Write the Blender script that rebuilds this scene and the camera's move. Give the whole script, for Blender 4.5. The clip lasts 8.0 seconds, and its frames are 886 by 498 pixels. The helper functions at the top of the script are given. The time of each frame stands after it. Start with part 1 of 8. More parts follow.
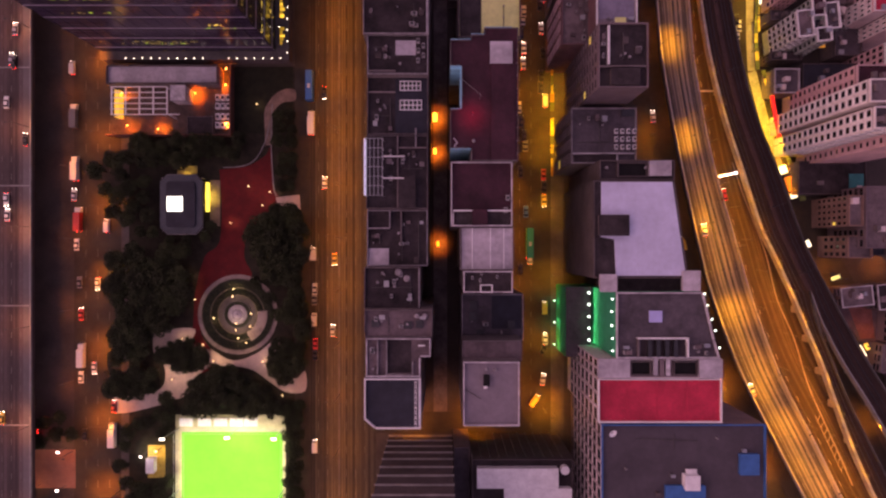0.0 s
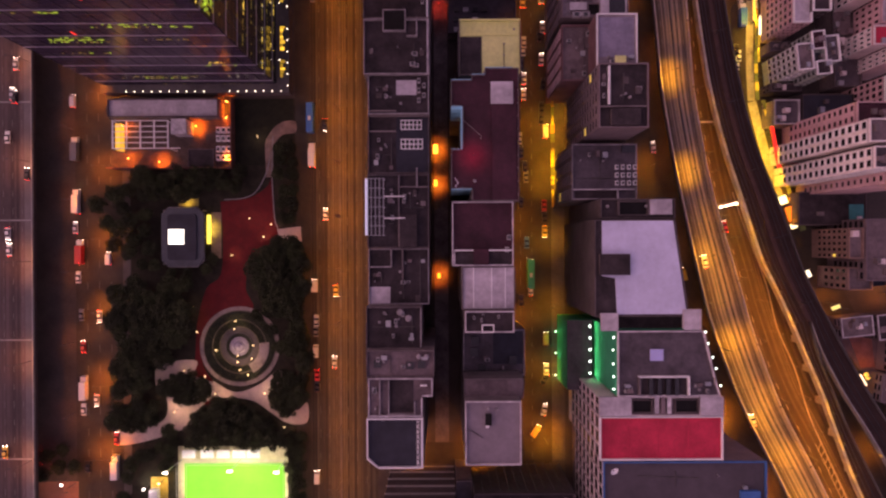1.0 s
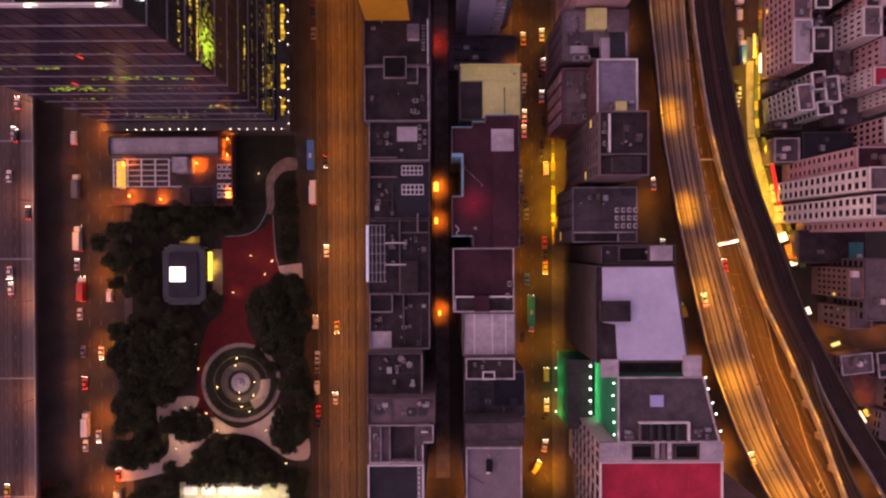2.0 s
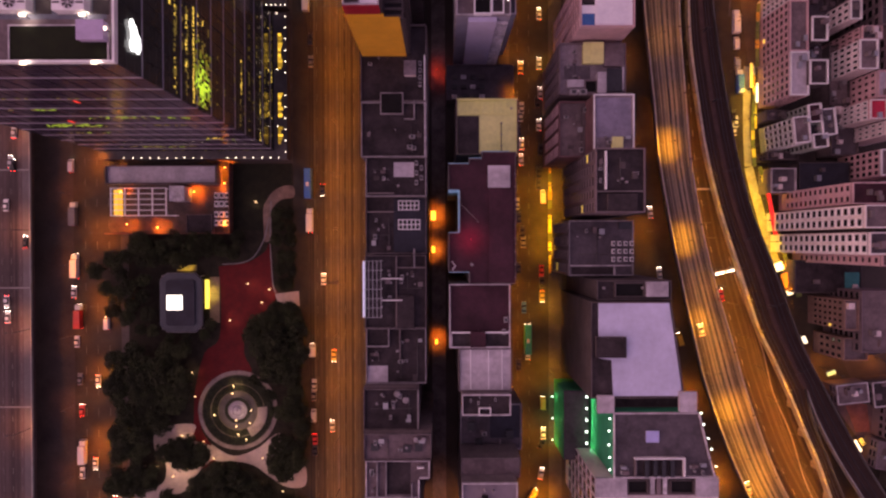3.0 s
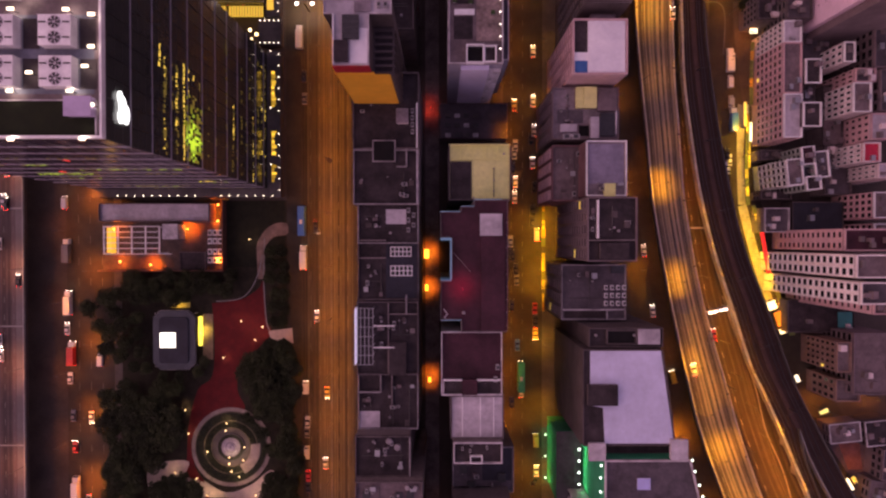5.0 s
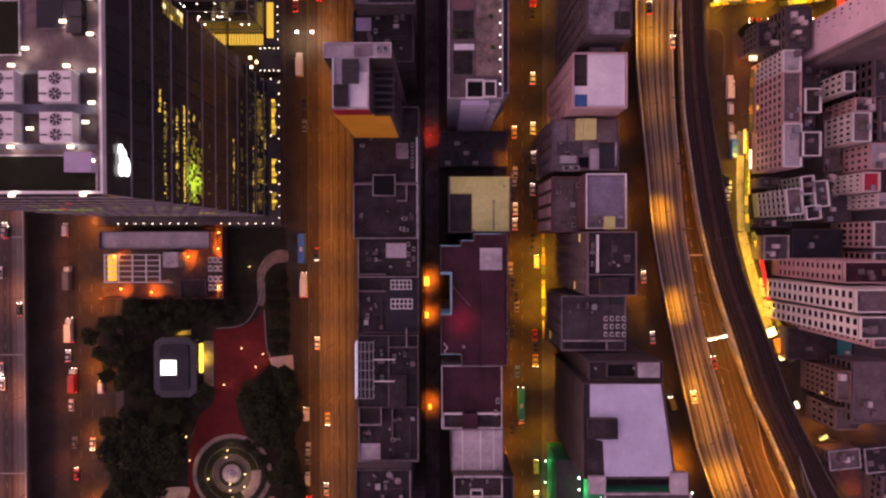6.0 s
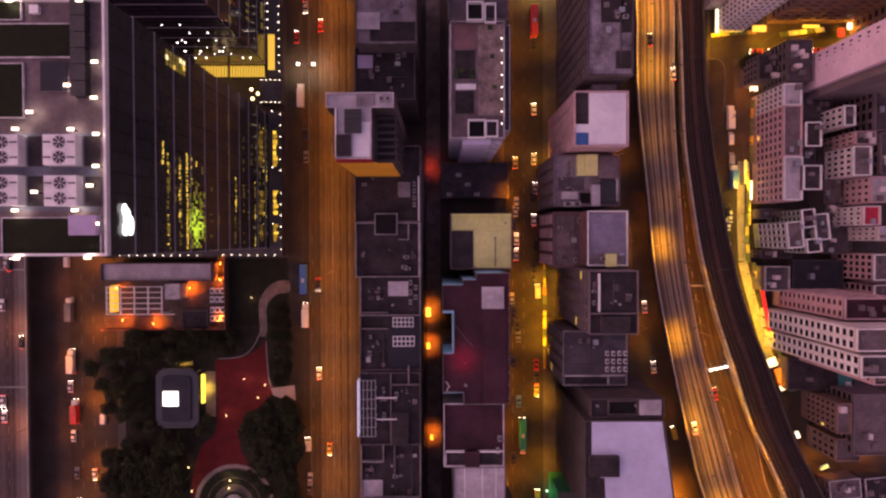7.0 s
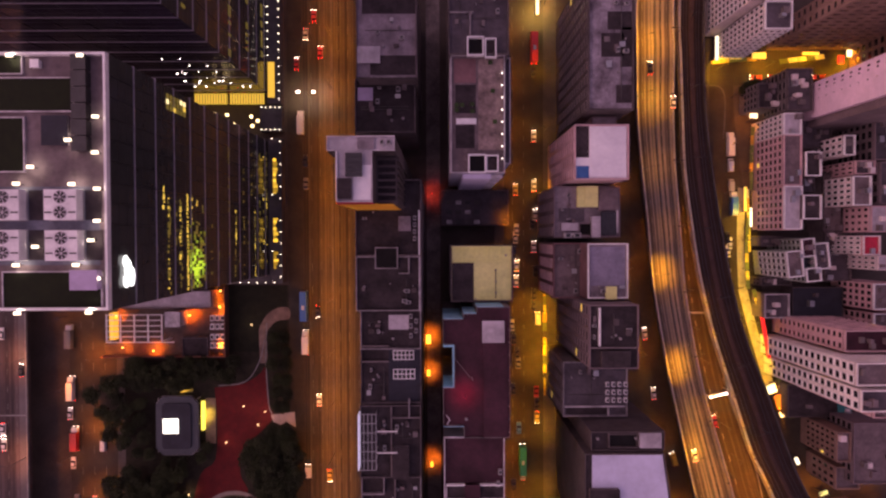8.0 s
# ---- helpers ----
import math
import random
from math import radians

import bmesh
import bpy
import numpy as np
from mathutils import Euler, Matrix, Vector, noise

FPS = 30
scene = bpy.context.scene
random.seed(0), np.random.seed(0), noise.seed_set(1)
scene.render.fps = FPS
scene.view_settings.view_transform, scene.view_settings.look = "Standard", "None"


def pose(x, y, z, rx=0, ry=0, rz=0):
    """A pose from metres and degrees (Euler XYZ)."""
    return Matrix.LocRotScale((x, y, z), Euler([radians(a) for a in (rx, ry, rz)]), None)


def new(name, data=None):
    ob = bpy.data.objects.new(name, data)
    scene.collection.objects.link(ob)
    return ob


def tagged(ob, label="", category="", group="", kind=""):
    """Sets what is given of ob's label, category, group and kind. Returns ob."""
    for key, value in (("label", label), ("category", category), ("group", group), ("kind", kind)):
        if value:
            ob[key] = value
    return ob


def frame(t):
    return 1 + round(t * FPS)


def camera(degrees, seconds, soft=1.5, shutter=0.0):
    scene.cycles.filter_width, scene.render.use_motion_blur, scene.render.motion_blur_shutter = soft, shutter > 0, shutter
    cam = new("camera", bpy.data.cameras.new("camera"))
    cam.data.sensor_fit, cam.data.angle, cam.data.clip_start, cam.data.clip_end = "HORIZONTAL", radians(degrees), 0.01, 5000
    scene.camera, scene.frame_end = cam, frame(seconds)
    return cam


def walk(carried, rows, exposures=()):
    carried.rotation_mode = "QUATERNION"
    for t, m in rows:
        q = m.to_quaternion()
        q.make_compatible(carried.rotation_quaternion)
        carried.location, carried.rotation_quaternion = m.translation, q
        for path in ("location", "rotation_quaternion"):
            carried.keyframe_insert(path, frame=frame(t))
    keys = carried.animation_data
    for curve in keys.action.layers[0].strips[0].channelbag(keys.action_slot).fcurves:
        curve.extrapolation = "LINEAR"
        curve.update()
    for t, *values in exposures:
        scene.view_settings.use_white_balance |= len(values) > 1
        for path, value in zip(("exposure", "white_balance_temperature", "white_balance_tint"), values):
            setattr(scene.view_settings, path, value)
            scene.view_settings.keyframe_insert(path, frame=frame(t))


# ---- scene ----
cam = camera(68.7, 8.0, soft=2.3)
METRES, EYE, TILT, LEAN, TURN = 88.0, 247.0, -90.0, 0.0, 0.0
ROWS = [
    (0.0, 0.0, 0.0, 0.0, 0.0, 0.0, -0.0),
    (0.5, -0.0022, -0.0028, 0.0676, -0.03, -0.13, 0.17),
    (1.0, -0.0057, -0.0055, 0.1458, -0.03, -0.23, 0.25),
    (1.5, -0.0085, -0.0083, 0.2332, -0.0, -0.33, 0.28),
    (3.0, 0.0018, -0.0129, 0.4431, -0.11, -0.55, 0.17),
    (3.5, 0.012, -0.0127, 0.4895, -0.1, -0.58, 0.06),
    (4.0, 0.0208, -0.0118, 0.5259, -0.09, -0.63, 0.04),
    (4.5, 0.0262, -0.0104, 0.5655, -0.17, -0.68, 0.03),
    (6.0, 0.028, -0.0137, 0.7369, -0.15, -0.85, 0.11),
    (6.5, 0.0227, -0.0148, 0.8065, -0.2, -0.92, 0.15),
    (7.0, 0.0199, -0.0162, 0.8752, -0.2, -0.97, 0.2),
    (7.5, 0.0182, -0.0156, 0.9371, -0.23, -1.03, 0.21),
    (8.0, 0.0142, -0.0141, 0.9962, -0.32, -1.07, 0.23),
]
walk(cam, [(t, pose(0, 0, EYE, TILT, LEAN, TURN) @ pose(METRES * x, METRES * y, METRES * z, 90 + pitch, roll, yaw)) for t, x, y, z, yaw, pitch, roll in ROWS], ((0.0, 0.15, 6850, 24), (8.0, 0.15, 6850, 24)))

# ---- world: the sky after sunset, mauve overhead and warmer low down ----
world = bpy.data.worlds.new("dusk_sky")
scene.world = world
world.use_nodes = True
wn, wl = world.node_tree.nodes, world.node_tree.links
wn.clear()
w_out, w_bg = wn.new("ShaderNodeOutputWorld"), wn.new("ShaderNodeBackground")
w_geo, w_sep, w_ramp = wn.new("ShaderNodeTexCoord"), wn.new("ShaderNodeSeparateXYZ"), wn.new("ShaderNodeValToRGB")
w_ramp.color_ramp.elements[0].position, w_ramp.color_ramp.elements[0].color = 0.0, (0.80, 0.47, 0.52, 1)
w_ramp.color_ramp.elements[1].position, w_ramp.color_ramp.elements[1].color = 0.7, (0.43, 0.345, 0.64, 1)
# the afterglow: the sky is brighter and pinker towards the west, where the sun went down
w_west, w_pow, w_add = wn.new("ShaderNodeMapRange"), wn.new("ShaderNodeMath"), wn.new("ShaderNodeMix")
w_west.inputs["From Min"].default_value, w_west.inputs["From Max"].default_value = 0.5, -1.0
w_pow.operation, w_pow.inputs[1].default_value = "POWER", 2.2
w_add.data_type = "RGBA"
w_add.inputs["B"].default_value = (3.5, 2.05, 2.15, 1)
wl.new(w_geo.outputs["Generated"], w_sep.inputs[0])
wl.new(w_sep.outputs["Z"], w_ramp.inputs[0])
wl.new(w_sep.outputs["X"], w_west.inputs["Value"])
wl.new(w_west.outputs[0], w_pow.inputs[0])
wl.new(w_pow.outputs[0], w_add.inputs["Factor"])
wl.new(w_ramp.outputs[0], w_add.inputs["A"])
wl.new(w_add.outputs["Result"], w_bg.inputs["Color"])
wl.new(w_bg.outputs[0], w_out.inputs["Surface"])
w_bg.inputs["Strength"].default_value = 0.48


# ---- materials ----
def mat(name, base, rough=0.8, metal=0.0, vary=0.25, scale=0.25, fine=3.0, bump=0.2, stain=None, rand=0.0, spec=0.4):
    """A surface with stains at a large scale, grain at a fine one, and a little relief. scale and fine are waves a metre."""
    m = bpy.data.materials.new(name)
    m.use_nodes = True
    n, l = m.node_tree.nodes, m.node_tree.links
    b = n["Principled BSDF"]
    tc = n.new("ShaderNodeTexCoord")
    info = n.new("ShaderNodeObjectInfo")
    off = n.new("ShaderNodeVectorMath")
    off.operation = "ADD"
    l.new(tc.outputs["Object"], off.inputs[0])
    mul = n.new("ShaderNodeMath")
    mul.operation, mul.inputs[1].default_value = "MULTIPLY", 61.0
    l.new(info.outputs["Random"], mul.inputs[0])
    l.new(mul.outputs[0], off.inputs[1])
    big, small = n.new("ShaderNodeTexNoise"), n.new("ShaderNodeTexNoise")
    for t, s, d in ((big, scale, 5.0), (small, fine, 3.0)):
        t.inputs["Scale"].default_value, t.inputs["Detail"].default_value = s, d
        l.new(off.outputs[0], t.inputs["Vector"])
    big.inputs["Roughness"].default_value = 0.65
    ramp = n.new("ShaderNodeValToRGB")
    e = ramp.color_ramp.elements
    e[0].position, e[1].position = 0.32, 0.68
    dark = stain or tuple(c * (1 - vary) for c in base)
    e[0].color, e[1].color = (*dark, 1), (*[min(1.0, c * (1 + vary * 0.6)) for c in base], 1)
    l.new(big.outputs["Fac"], ramp.inputs[0])
    mix = n.new("ShaderNodeMix")
    mix.data_type, mix.blend_type = "RGBA", "MULTIPLY"
    mix.inputs["Factor"].default_value = min(1.0, vary * 1.2)
    ramp2 = n.new("ShaderNodeValToRGB")
    ramp2.color_ramp.elements[0].position, ramp2.color_ramp.elements[1].position = 0.3, 0.75
    ramp2.color_ramp.elements[0].color = (0.5, 0.5, 0.5, 1)
    l.new(small.outputs["Fac"], ramp2.inputs[0])
    l.new(ramp.outputs[0], mix.inputs["A"])
    l.new(ramp2.outputs[0], mix.inputs["B"])
    last = mix.outputs["Result"]
    if rand:
        hsv = n.new("ShaderNodeHueSaturation")
        rr = n.new("ShaderNodeMapRange")
        rr.inputs["To Min"].default_value, rr.inputs["To Max"].default_value = 1 - rand, 1 + rand
        l.new(info.outputs["Random"], rr.inputs["Value"])
        l.new(rr.outputs[0], hsv.inputs["Value"])
        l.new(last, hsv.inputs["Color"])
        last = hsv.outputs[0]
    l.new(last, b.inputs["Base Color"])
    rrough = n.new("ShaderNodeMapRange")
    rrough.inputs["To Min"].default_value, rrough.inputs["To Max"].default_value = max(0.02, rough - 0.12), min(1.0, rough + 0.12)
    l.new(small.outputs["Fac"], rrough.inputs["Value"])
    l.new(rrough.outputs[0], b.inputs["Roughness"])
    b.inputs["Metallic"].default_value = metal
    b.inputs["Specular IOR Level"].default_value = spec
    if bump:
        bm_ = n.new("ShaderNodeBump")
        bm_.inputs["Strength"].default_value, bm_.inputs["Distance"].default_value = bump, 0.05
        l.new(small.outputs["Fac"], bm_.inputs["Height"])
        l.new(bm_.outputs[0], b.inputs["Normal"])
    return m


def glow(name, colour, strength):
    m = bpy.data.materials.new(name)
    m.use_nodes = True
    b = m.node_tree.nodes["Principled BSDF"]
    b.inputs["Base Color"].default_value = (*[0.5 * c for c in colour], 1)
    b.inputs["Emission Color"].default_value = (*colour, 1)
    b.inputs["Emission Strength"].default_value = strength
    return m


ASPHALT = mat("asphalt", (0.060, 0.050, 0.036), 0.75, vary=0.35, scale=0.12, fine=2.0, bump=0.3, spec=0.3)
GROUND = mat("ground_dark_paving", (0.080, 0.064, 0.055), 0.9, vary=0.35, scale=0.08, fine=1.5)
PAVING = mat("paving", (0.11, 0.095, 0.085), 0.85, vary=0.3, scale=0.2, fine=1.5)
SOIL = mat("planting_soil", (0.036, 0.031, 0.018), 0.95, vary=0.5, scale=0.3, fine=2.0)
GRASS = mat("lawn_grass", (0.05, 0.085, 0.03), 0.95, vary=0.4, scale=0.4, fine=4.0)
RED_PAVING = mat("red_paving", (0.145, 0.010, 0.010), 0.85, vary=0.3, scale=0.3, fine=2.0)
SAND_PAVING = mat("pale_paving", (0.62, 0.50, 0.43), 0.85, vary=0.2, scale=0.25, fine=2.0)
TURF = mat("artificial_turf", (0.14, 0.50, 0.035), 0.9, vary=0.12, scale=0.15, fine=3.0)
PAINT = mat("road_paint", (0.20, 0.185, 0.17), 0.7, vary=0.4, scale=1.5, fine=6.0, bump=0)
CONCRETE = mat("concrete", (0.32, 0.30, 0.29), 0.85, vary=0.3, scale=0.15, fine=1.2)
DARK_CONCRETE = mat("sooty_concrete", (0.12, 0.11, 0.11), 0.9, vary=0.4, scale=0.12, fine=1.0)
DECK = mat("viaduct_road_surface", (0.15, 0.13, 0.12), 0.8, vary=0.3, scale=0.1, fine=1.5)
RAIL_DECK = mat("railway_deck", (0.040, 0.022, 0.019), 0.95, vary=0.35, scale=0.15, fine=1.5)
STEEL = mat("galvanised_steel", (0.45, 0.45, 0.46), 0.45, metal=0.7, vary=0.15, scale=0.6, fine=4.0, bump=0.05)
DARK_STEEL = mat("dark_steel", (0.07, 0.07, 0.075), 0.5, metal=0.6, vary=0.25, scale=0.6, fine=4.0, bump=0.05)
WHITE_PAINT = mat("white_paint", (0.92, 0.91, 0.93), 0.6, vary=0.18, scale=0.25, fine=1.5)
PALE_PAINT = mat("pale_parapet_paint", (0.66, 0.62, 0.66), 0.7, vary=0.45, scale=0.3, fine=1.5)
# copy of the dark glass with the violet sky reflection put into its colour
VIOLET_GLASS = mat("south_sky_tint_glass", (0.058, 0.042, 0.084), 0.2, vary=0.3, scale=0.15, fine=1.0, bump=0, spec=0.4)
# near-black that paints the deep shade of roof wells; also a dark hatch
WELL_BLACK = mat("well_shade_and_hatch_black", (0.010, 0.009, 0.010), 0.95, vary=0.4, scale=0.5, fine=2.0)
BLACK_GLASS = mat("dark_glass", (0.050, 0.055, 0.052), 0.14, vary=0.2, scale=0.2, fine=1.0, bump=0, spec=0.35)
WINDOW_GLASS = mat("window_glass", (0.02, 0.02, 0.025), 0.2, vary=0.3, scale=0.5, fine=2.0, bump=0, spec=0.5)
ROOF_DARK = mat("roof_dark_felt", (0.054, 0.042, 0.047), 0.9, vary=0.6, scale=0.2, fine=1.0)
ROOF_NAVY = mat("roof_navy_coating", (0.034, 0.036, 0.052), 0.8, vary=0.32, scale=0.2, fine=1.0)
ROOF_MAUVE = mat("roof_grey_screed", (0.20, 0.155, 0.165), 0.9, vary=0.45, scale=0.13, fine=0.9)
ROOF_GREY = mat("roof_blue_grey", (0.115, 0.098, 0.115), 0.88, vary=0.45, scale=0.15, fine=1.0)
ROOF_LIGHT = mat("roof_pale_screed", (0.55, 0.51, 0.56), 0.85, vary=0.35, scale=0.12, fine=0.8)
ROOF_SLATE = mat("roof_smooth_slate_coating", (0.088, 0.074, 0.088), 0.85, vary=0.22, scale=0.1, fine=0.8)
ROOF_MID = mat("roof_worn_screed", (0.30, 0.255, 0.29), 0.9, vary=0.5, scale=0.12, fine=0.9)
ROOF_BLOTCH = mat("roof_blotched_screed", (0.36, 0.32, 0.37), 0.9, vary=0.6, scale=0.16, fine=0.7, stain=(0.09, 0.07, 0.085))
ROOF_WHITE = mat("roof_white_membrane", (0.93, 0.91, 0.98), 0.7, vary=0.14, scale=0.1, fine=0.7)
ROOF_MAROON = mat("roof_maroon_coating", (0.066, 0.022, 0.036), 0.85, vary=0.5, scale=0.12, fine=1.0)
ROOF_RED = mat("roof_red_coating", (0.58, 0.035, 0.08), 0.8, vary=0.32, scale=0.12, fine=1.2)
ROOF_CREAM = mat("roof_cream_coating", (0.90, 0.95, 0.36), 0.8, vary=0.18, scale=0.15, fine=1.0)
WALL_GREY = mat("wall_grey_render", (0.21, 0.175, 0.18), 0.9, vary=0.35, scale=0.1, fine=0.8)
PARAPET = mat("parapet_sooty_render", (0.15, 0.122, 0.128), 0.9, vary=0.5, scale=0.3, fine=1.2)
OLD_PAINT = mat("old_grey_paint", (0.34, 0.31, 0.33), 0.8, vary=0.5, scale=0.35, fine=1.5)
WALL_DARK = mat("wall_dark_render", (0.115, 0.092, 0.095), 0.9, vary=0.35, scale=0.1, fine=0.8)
WALL_PINK = mat("wall_pink_render", (0.70, 0.47, 0.49), 0.9, vary=0.22, scale=0.12, fine=0.8, rand=0.1)
WALL_PALE = mat("wall_pale_tiles", (0.82, 0.71, 0.71), 0.85, vary=0.22, scale=0.15, fine=1.0)
WALL_MAUVE = mat("wall_mauve_render", (0.22, 0.17, 0.185), 0.9, vary=0.25, scale=0.12, fine=0.9)
WALL_BROWN = mat("wall_brown_render", (0.34, 0.22, 0.18), 0.9, vary=0.3, scale=0.12, fine=0.9)
WALL_BLUE = mat("wall_blue_grey_cladding", (0.36, 0.36, 0.46), 0.7, vary=0.15, scale=0.1, fine=0.7)
AC_PAINT = mat("weathered_cream_metal", (0.36, 0.34, 0.35), 0.6, vary=0.2, scale=0.5, fine=2.0)
YELLOW_WALL = mat("yellow_wall_paint", (0.95, 0.48, 0.035), 0.8, vary=0.12, scale=0.12, fine=0.9)
RED_PAINT = mat("red_paint", (0.45, 0.02, 0.04), 0.6, vary=0.2, scale=0.3, fine=1.2)
WALL_ROSE_DARK = mat("wall_dull_rose_render", (0.26, 0.14, 0.15), 0.9, vary=0.3, scale=0.12, fine=0.8)
BLUE_PAINT = mat("blue_paint", (0.05, 0.16, 0.42), 0.5, vary=0.2, scale=0.4, fine=2.0)
GREEN_WALL = mat("green_wall_paint", (0.05, 0.42, 0.22), 0.7, vary=0.2, scale=0.2, fine=1.0)
TEAL = mat("teal_paint", (0.05, 0.25, 0.25), 0.7, vary=0.25, scale=0.3, fine=1.0)
BARK = mat("bark", (0.10, 0.07, 0.05), 0.95, vary=0.4, scale=1.0, fine=6.0)
LEAF = mat("leaves", (0.036, 0.045, 0.014), 0.8, vary=0.5, scale=0.25, fine=1.5, rand=0.25, bump=0)
RUBBER = mat("tyre_rubber", (0.02, 0.02, 0.02), 0.9, vary=0.1)
SODIUM = glow("sodium_lamp", (1.0, 0.5, 0.12), 10)
WHITE_LAMP = glow("white_lamp", (1.0, 0.92, 0.85), 7)
WARM_LAMP = glow("warm_lamp", (1.0, 0.75, 0.35), 5)
HEAD_GLOW = glow("headlight_lens", (1.0, 0.9, 0.7), 22)
TAIL_GLOW = glow("tail_light_lens", (1.0, 0.03, 0.02), 11)


# ---- building helpers ----
def box(bm, x0, y0, z0, x1, y1, z1, m=0):
    """A box into bm, with bevel-free edges and material slot m."""
    if x1 < x0: x0, x1 = x1, x0
    if y1 < y0: y0, y1 = y1, y0
    v = [bm.verts.new(p) for p in ((x0, y0, z0), (x1, y0, z0), (x1, y1, z0), (x0, y1, z0), (x0, y0, z1), (x1, y0, z1), (x1, y1, z1), (x0, y1, z1))]
    for f in ((3, 2, 1, 0), (4, 5, 6, 7), (0, 1, 5, 4), (1, 2, 6, 5), (2, 3, 7, 6), (3, 0, 4, 7)):
        bm.faces.new([v[i] for i in f]).material_index = m


def prism(bm, pts, z0, z1, m=0):
    """An upright prism over a polygon, which runs anticlockwise."""
    area = sum(a[0] * b[1] - b[0] * a[1] for a, b in zip(pts, [*pts[1:], pts[0]]))
    pts = list(pts) if area > 0 else list(reversed(pts))
    lo, hi = [bm.verts.new((*p, z0)) for p in pts], [bm.verts.new((*p, z1)) for p in pts]
    bm.faces.new(list(reversed(lo))).material_index = m
    bm.faces.new(hi).material_index = m
    for i in range(len(pts)):
        j = (i + 1) % len(pts)
        bm.faces.new((lo[i], lo[j], hi[j], hi[i])).material_index = m


def tube(bm, a, b, r0, r1=None, n=8, m=0):
    """A round bar from a to b."""
    a, b = Vector(a), Vector(b)
    r1 = r0 if r1 is None else r1
    q = (b - a).to_track_quat("Z", "Y").to_matrix()
    ring = [[bm.verts.new(c + q @ Vector((r * math.cos(2 * math.pi * i / n), r * math.sin(2 * math.pi * i / n), 0))) for i in range(n)] for c, r in ((a, r0), (b, r1))]
    for i in range(n):
        j = (i + 1) % n
        bm.faces.new((ring[0][i], ring[0][j], ring[1][j], ring[1][i])).material_index = m
    bm.faces.new(list(reversed(ring[0]))).material_index = m
    bm.faces.new(ring[1]).material_index = m


def mesh_of(name, bm, *mats):
    me = bpy.data.meshes.new(name)
    bm.to_mesh(me)
    bm.free()
    for m in mats:
        me.materials.append(m)
    return me


def part(name, bm, material, parent=None, label="", at=(0, 0, 0), rz=0.0):
    """Links a bmesh or a shared mesh as one mesh object, under a thing or a part."""
    mats = material if isinstance(material, (list, tuple)) else (material,)
    me = mesh_of(name, bm, *mats) if isinstance(bm, bmesh.types.BMesh) else bm
    ob = new(name, me)
    ob.location, ob.rotation_euler = at, (0, 0, radians(rz))
    ob.parent = parent
    if label:
        tagged(ob, label)
    return ob


def thing(name, label, category, x, y, z=0.0, group="", rz=0.0, kind=""):
    e = new(name)
    e.location, e.rotation_euler = (x, y, z), (0, 0, radians(rz))
    e.empty_display_size = 0.5
    return tagged(e, label, category, group, kind)


def boxes(*rows):
    bm = bmesh.new()
    for r in rows:
        box(bm, *r)
    return bm


def prisms(*rows):
    bm = bmesh.new()
    for r in rows:
        prism(bm, *r)
    return bm


def structure(name, bm, material, label, category=""):
    return tagged(part(name, bm, material), label, category, kind="structure")


def smooth_line(pts, n=8):
    """Points along a smooth curve through pts."""
    pts = [Vector((*p, 0)) for p in pts]
    pts = [2 * pts[0] - pts[1], *pts, 2 * pts[-1] - pts[-2]]
    out = []
    for a, b, c, d in zip(pts, pts[1:], pts[2:], pts[3:]):
        for i in range(n):
            t = i / n
            out.append((2 * b + (c - a) * t + (2 * a - 5 * b + 4 * c - d) * t * t + (3 * b - a - 3 * c + d) * t ** 3) / 2)
    return [p.to_2d() for p in (*out, pts[-2])]


def between(left, right, f):
    return [a.lerp(b, f) for a, b in zip(left, right)]


def shifted(line, d):
    """A line moved d metres to its right."""
    out = []
    for i, p in enumerate(line):
        t = (line[min(i + 1, len(line) - 1)] - line[max(i - 1, 0)]).normalized()
        out.append(p + Vector((t.y, -t.x)) * d)
    return out


def ribbon(bm, left, right, z0, z1, m=0):
    """A solid strip between two lines."""
    rows = [[bm.verts.new((*p, z)) for p, z in ((a, z1), (b, z1), (b, z0), (a, z0))] for a, b in zip(left, right)]
    for r, s in zip(rows, rows[1:]):
        for i in range(4):
            j = (i + 1) % 4
            bm.faces.new((r[i], r[j], s[j], s[i])).material_index = m
    bm.faces.new(list(reversed(rows[0]))).material_index = m
    bm.faces.new(rows[-1]).material_index = m


def strip(line, w, z0, z1):
    bm = bmesh.new()
    ribbon(bm, shifted(line, -w / 2), shifted(line, w / 2), z0, z1)
    bmesh.ops.recalc_face_normals(bm, faces=bm.faces)
    return bm


window_meshes = {}


def window_mesh(w, h, frame_m, glass_m, hood=0.22):
    """A window that faces -y: a deep surround and a pane set back in it."""
    key = (round(w, 1), round(h, 1), frame_m.name, glass_m.name, hood)
    if key not in window_meshes:
        bm, t = bmesh.new(), 0.12
        w, h = round(w, 1), round(h, 1)
        rows = [[bm.verts.new((sx * (w / 2 - i), y, h / 2 + sz * (h / 2 - i))) for sx, sz in ((-1, -1), (1, -1), (1, 1), (-1, 1))] for i, y in ((0, 0.02), (0, -hood), (t, -hood), (t, -0.03))]
        for p, q in zip(rows, rows[1:]):
            for i in range(4):
                j = (i + 1) % 4
                bm.faces.new((p[i], p[j], q[j], q[i])).material_index = 0
        bm.faces.new(rows[-1]).material_index = 1
        window_meshes[key] = mesh_of("window", bm, frame_m, glass_m)
    return window_meshes[key]


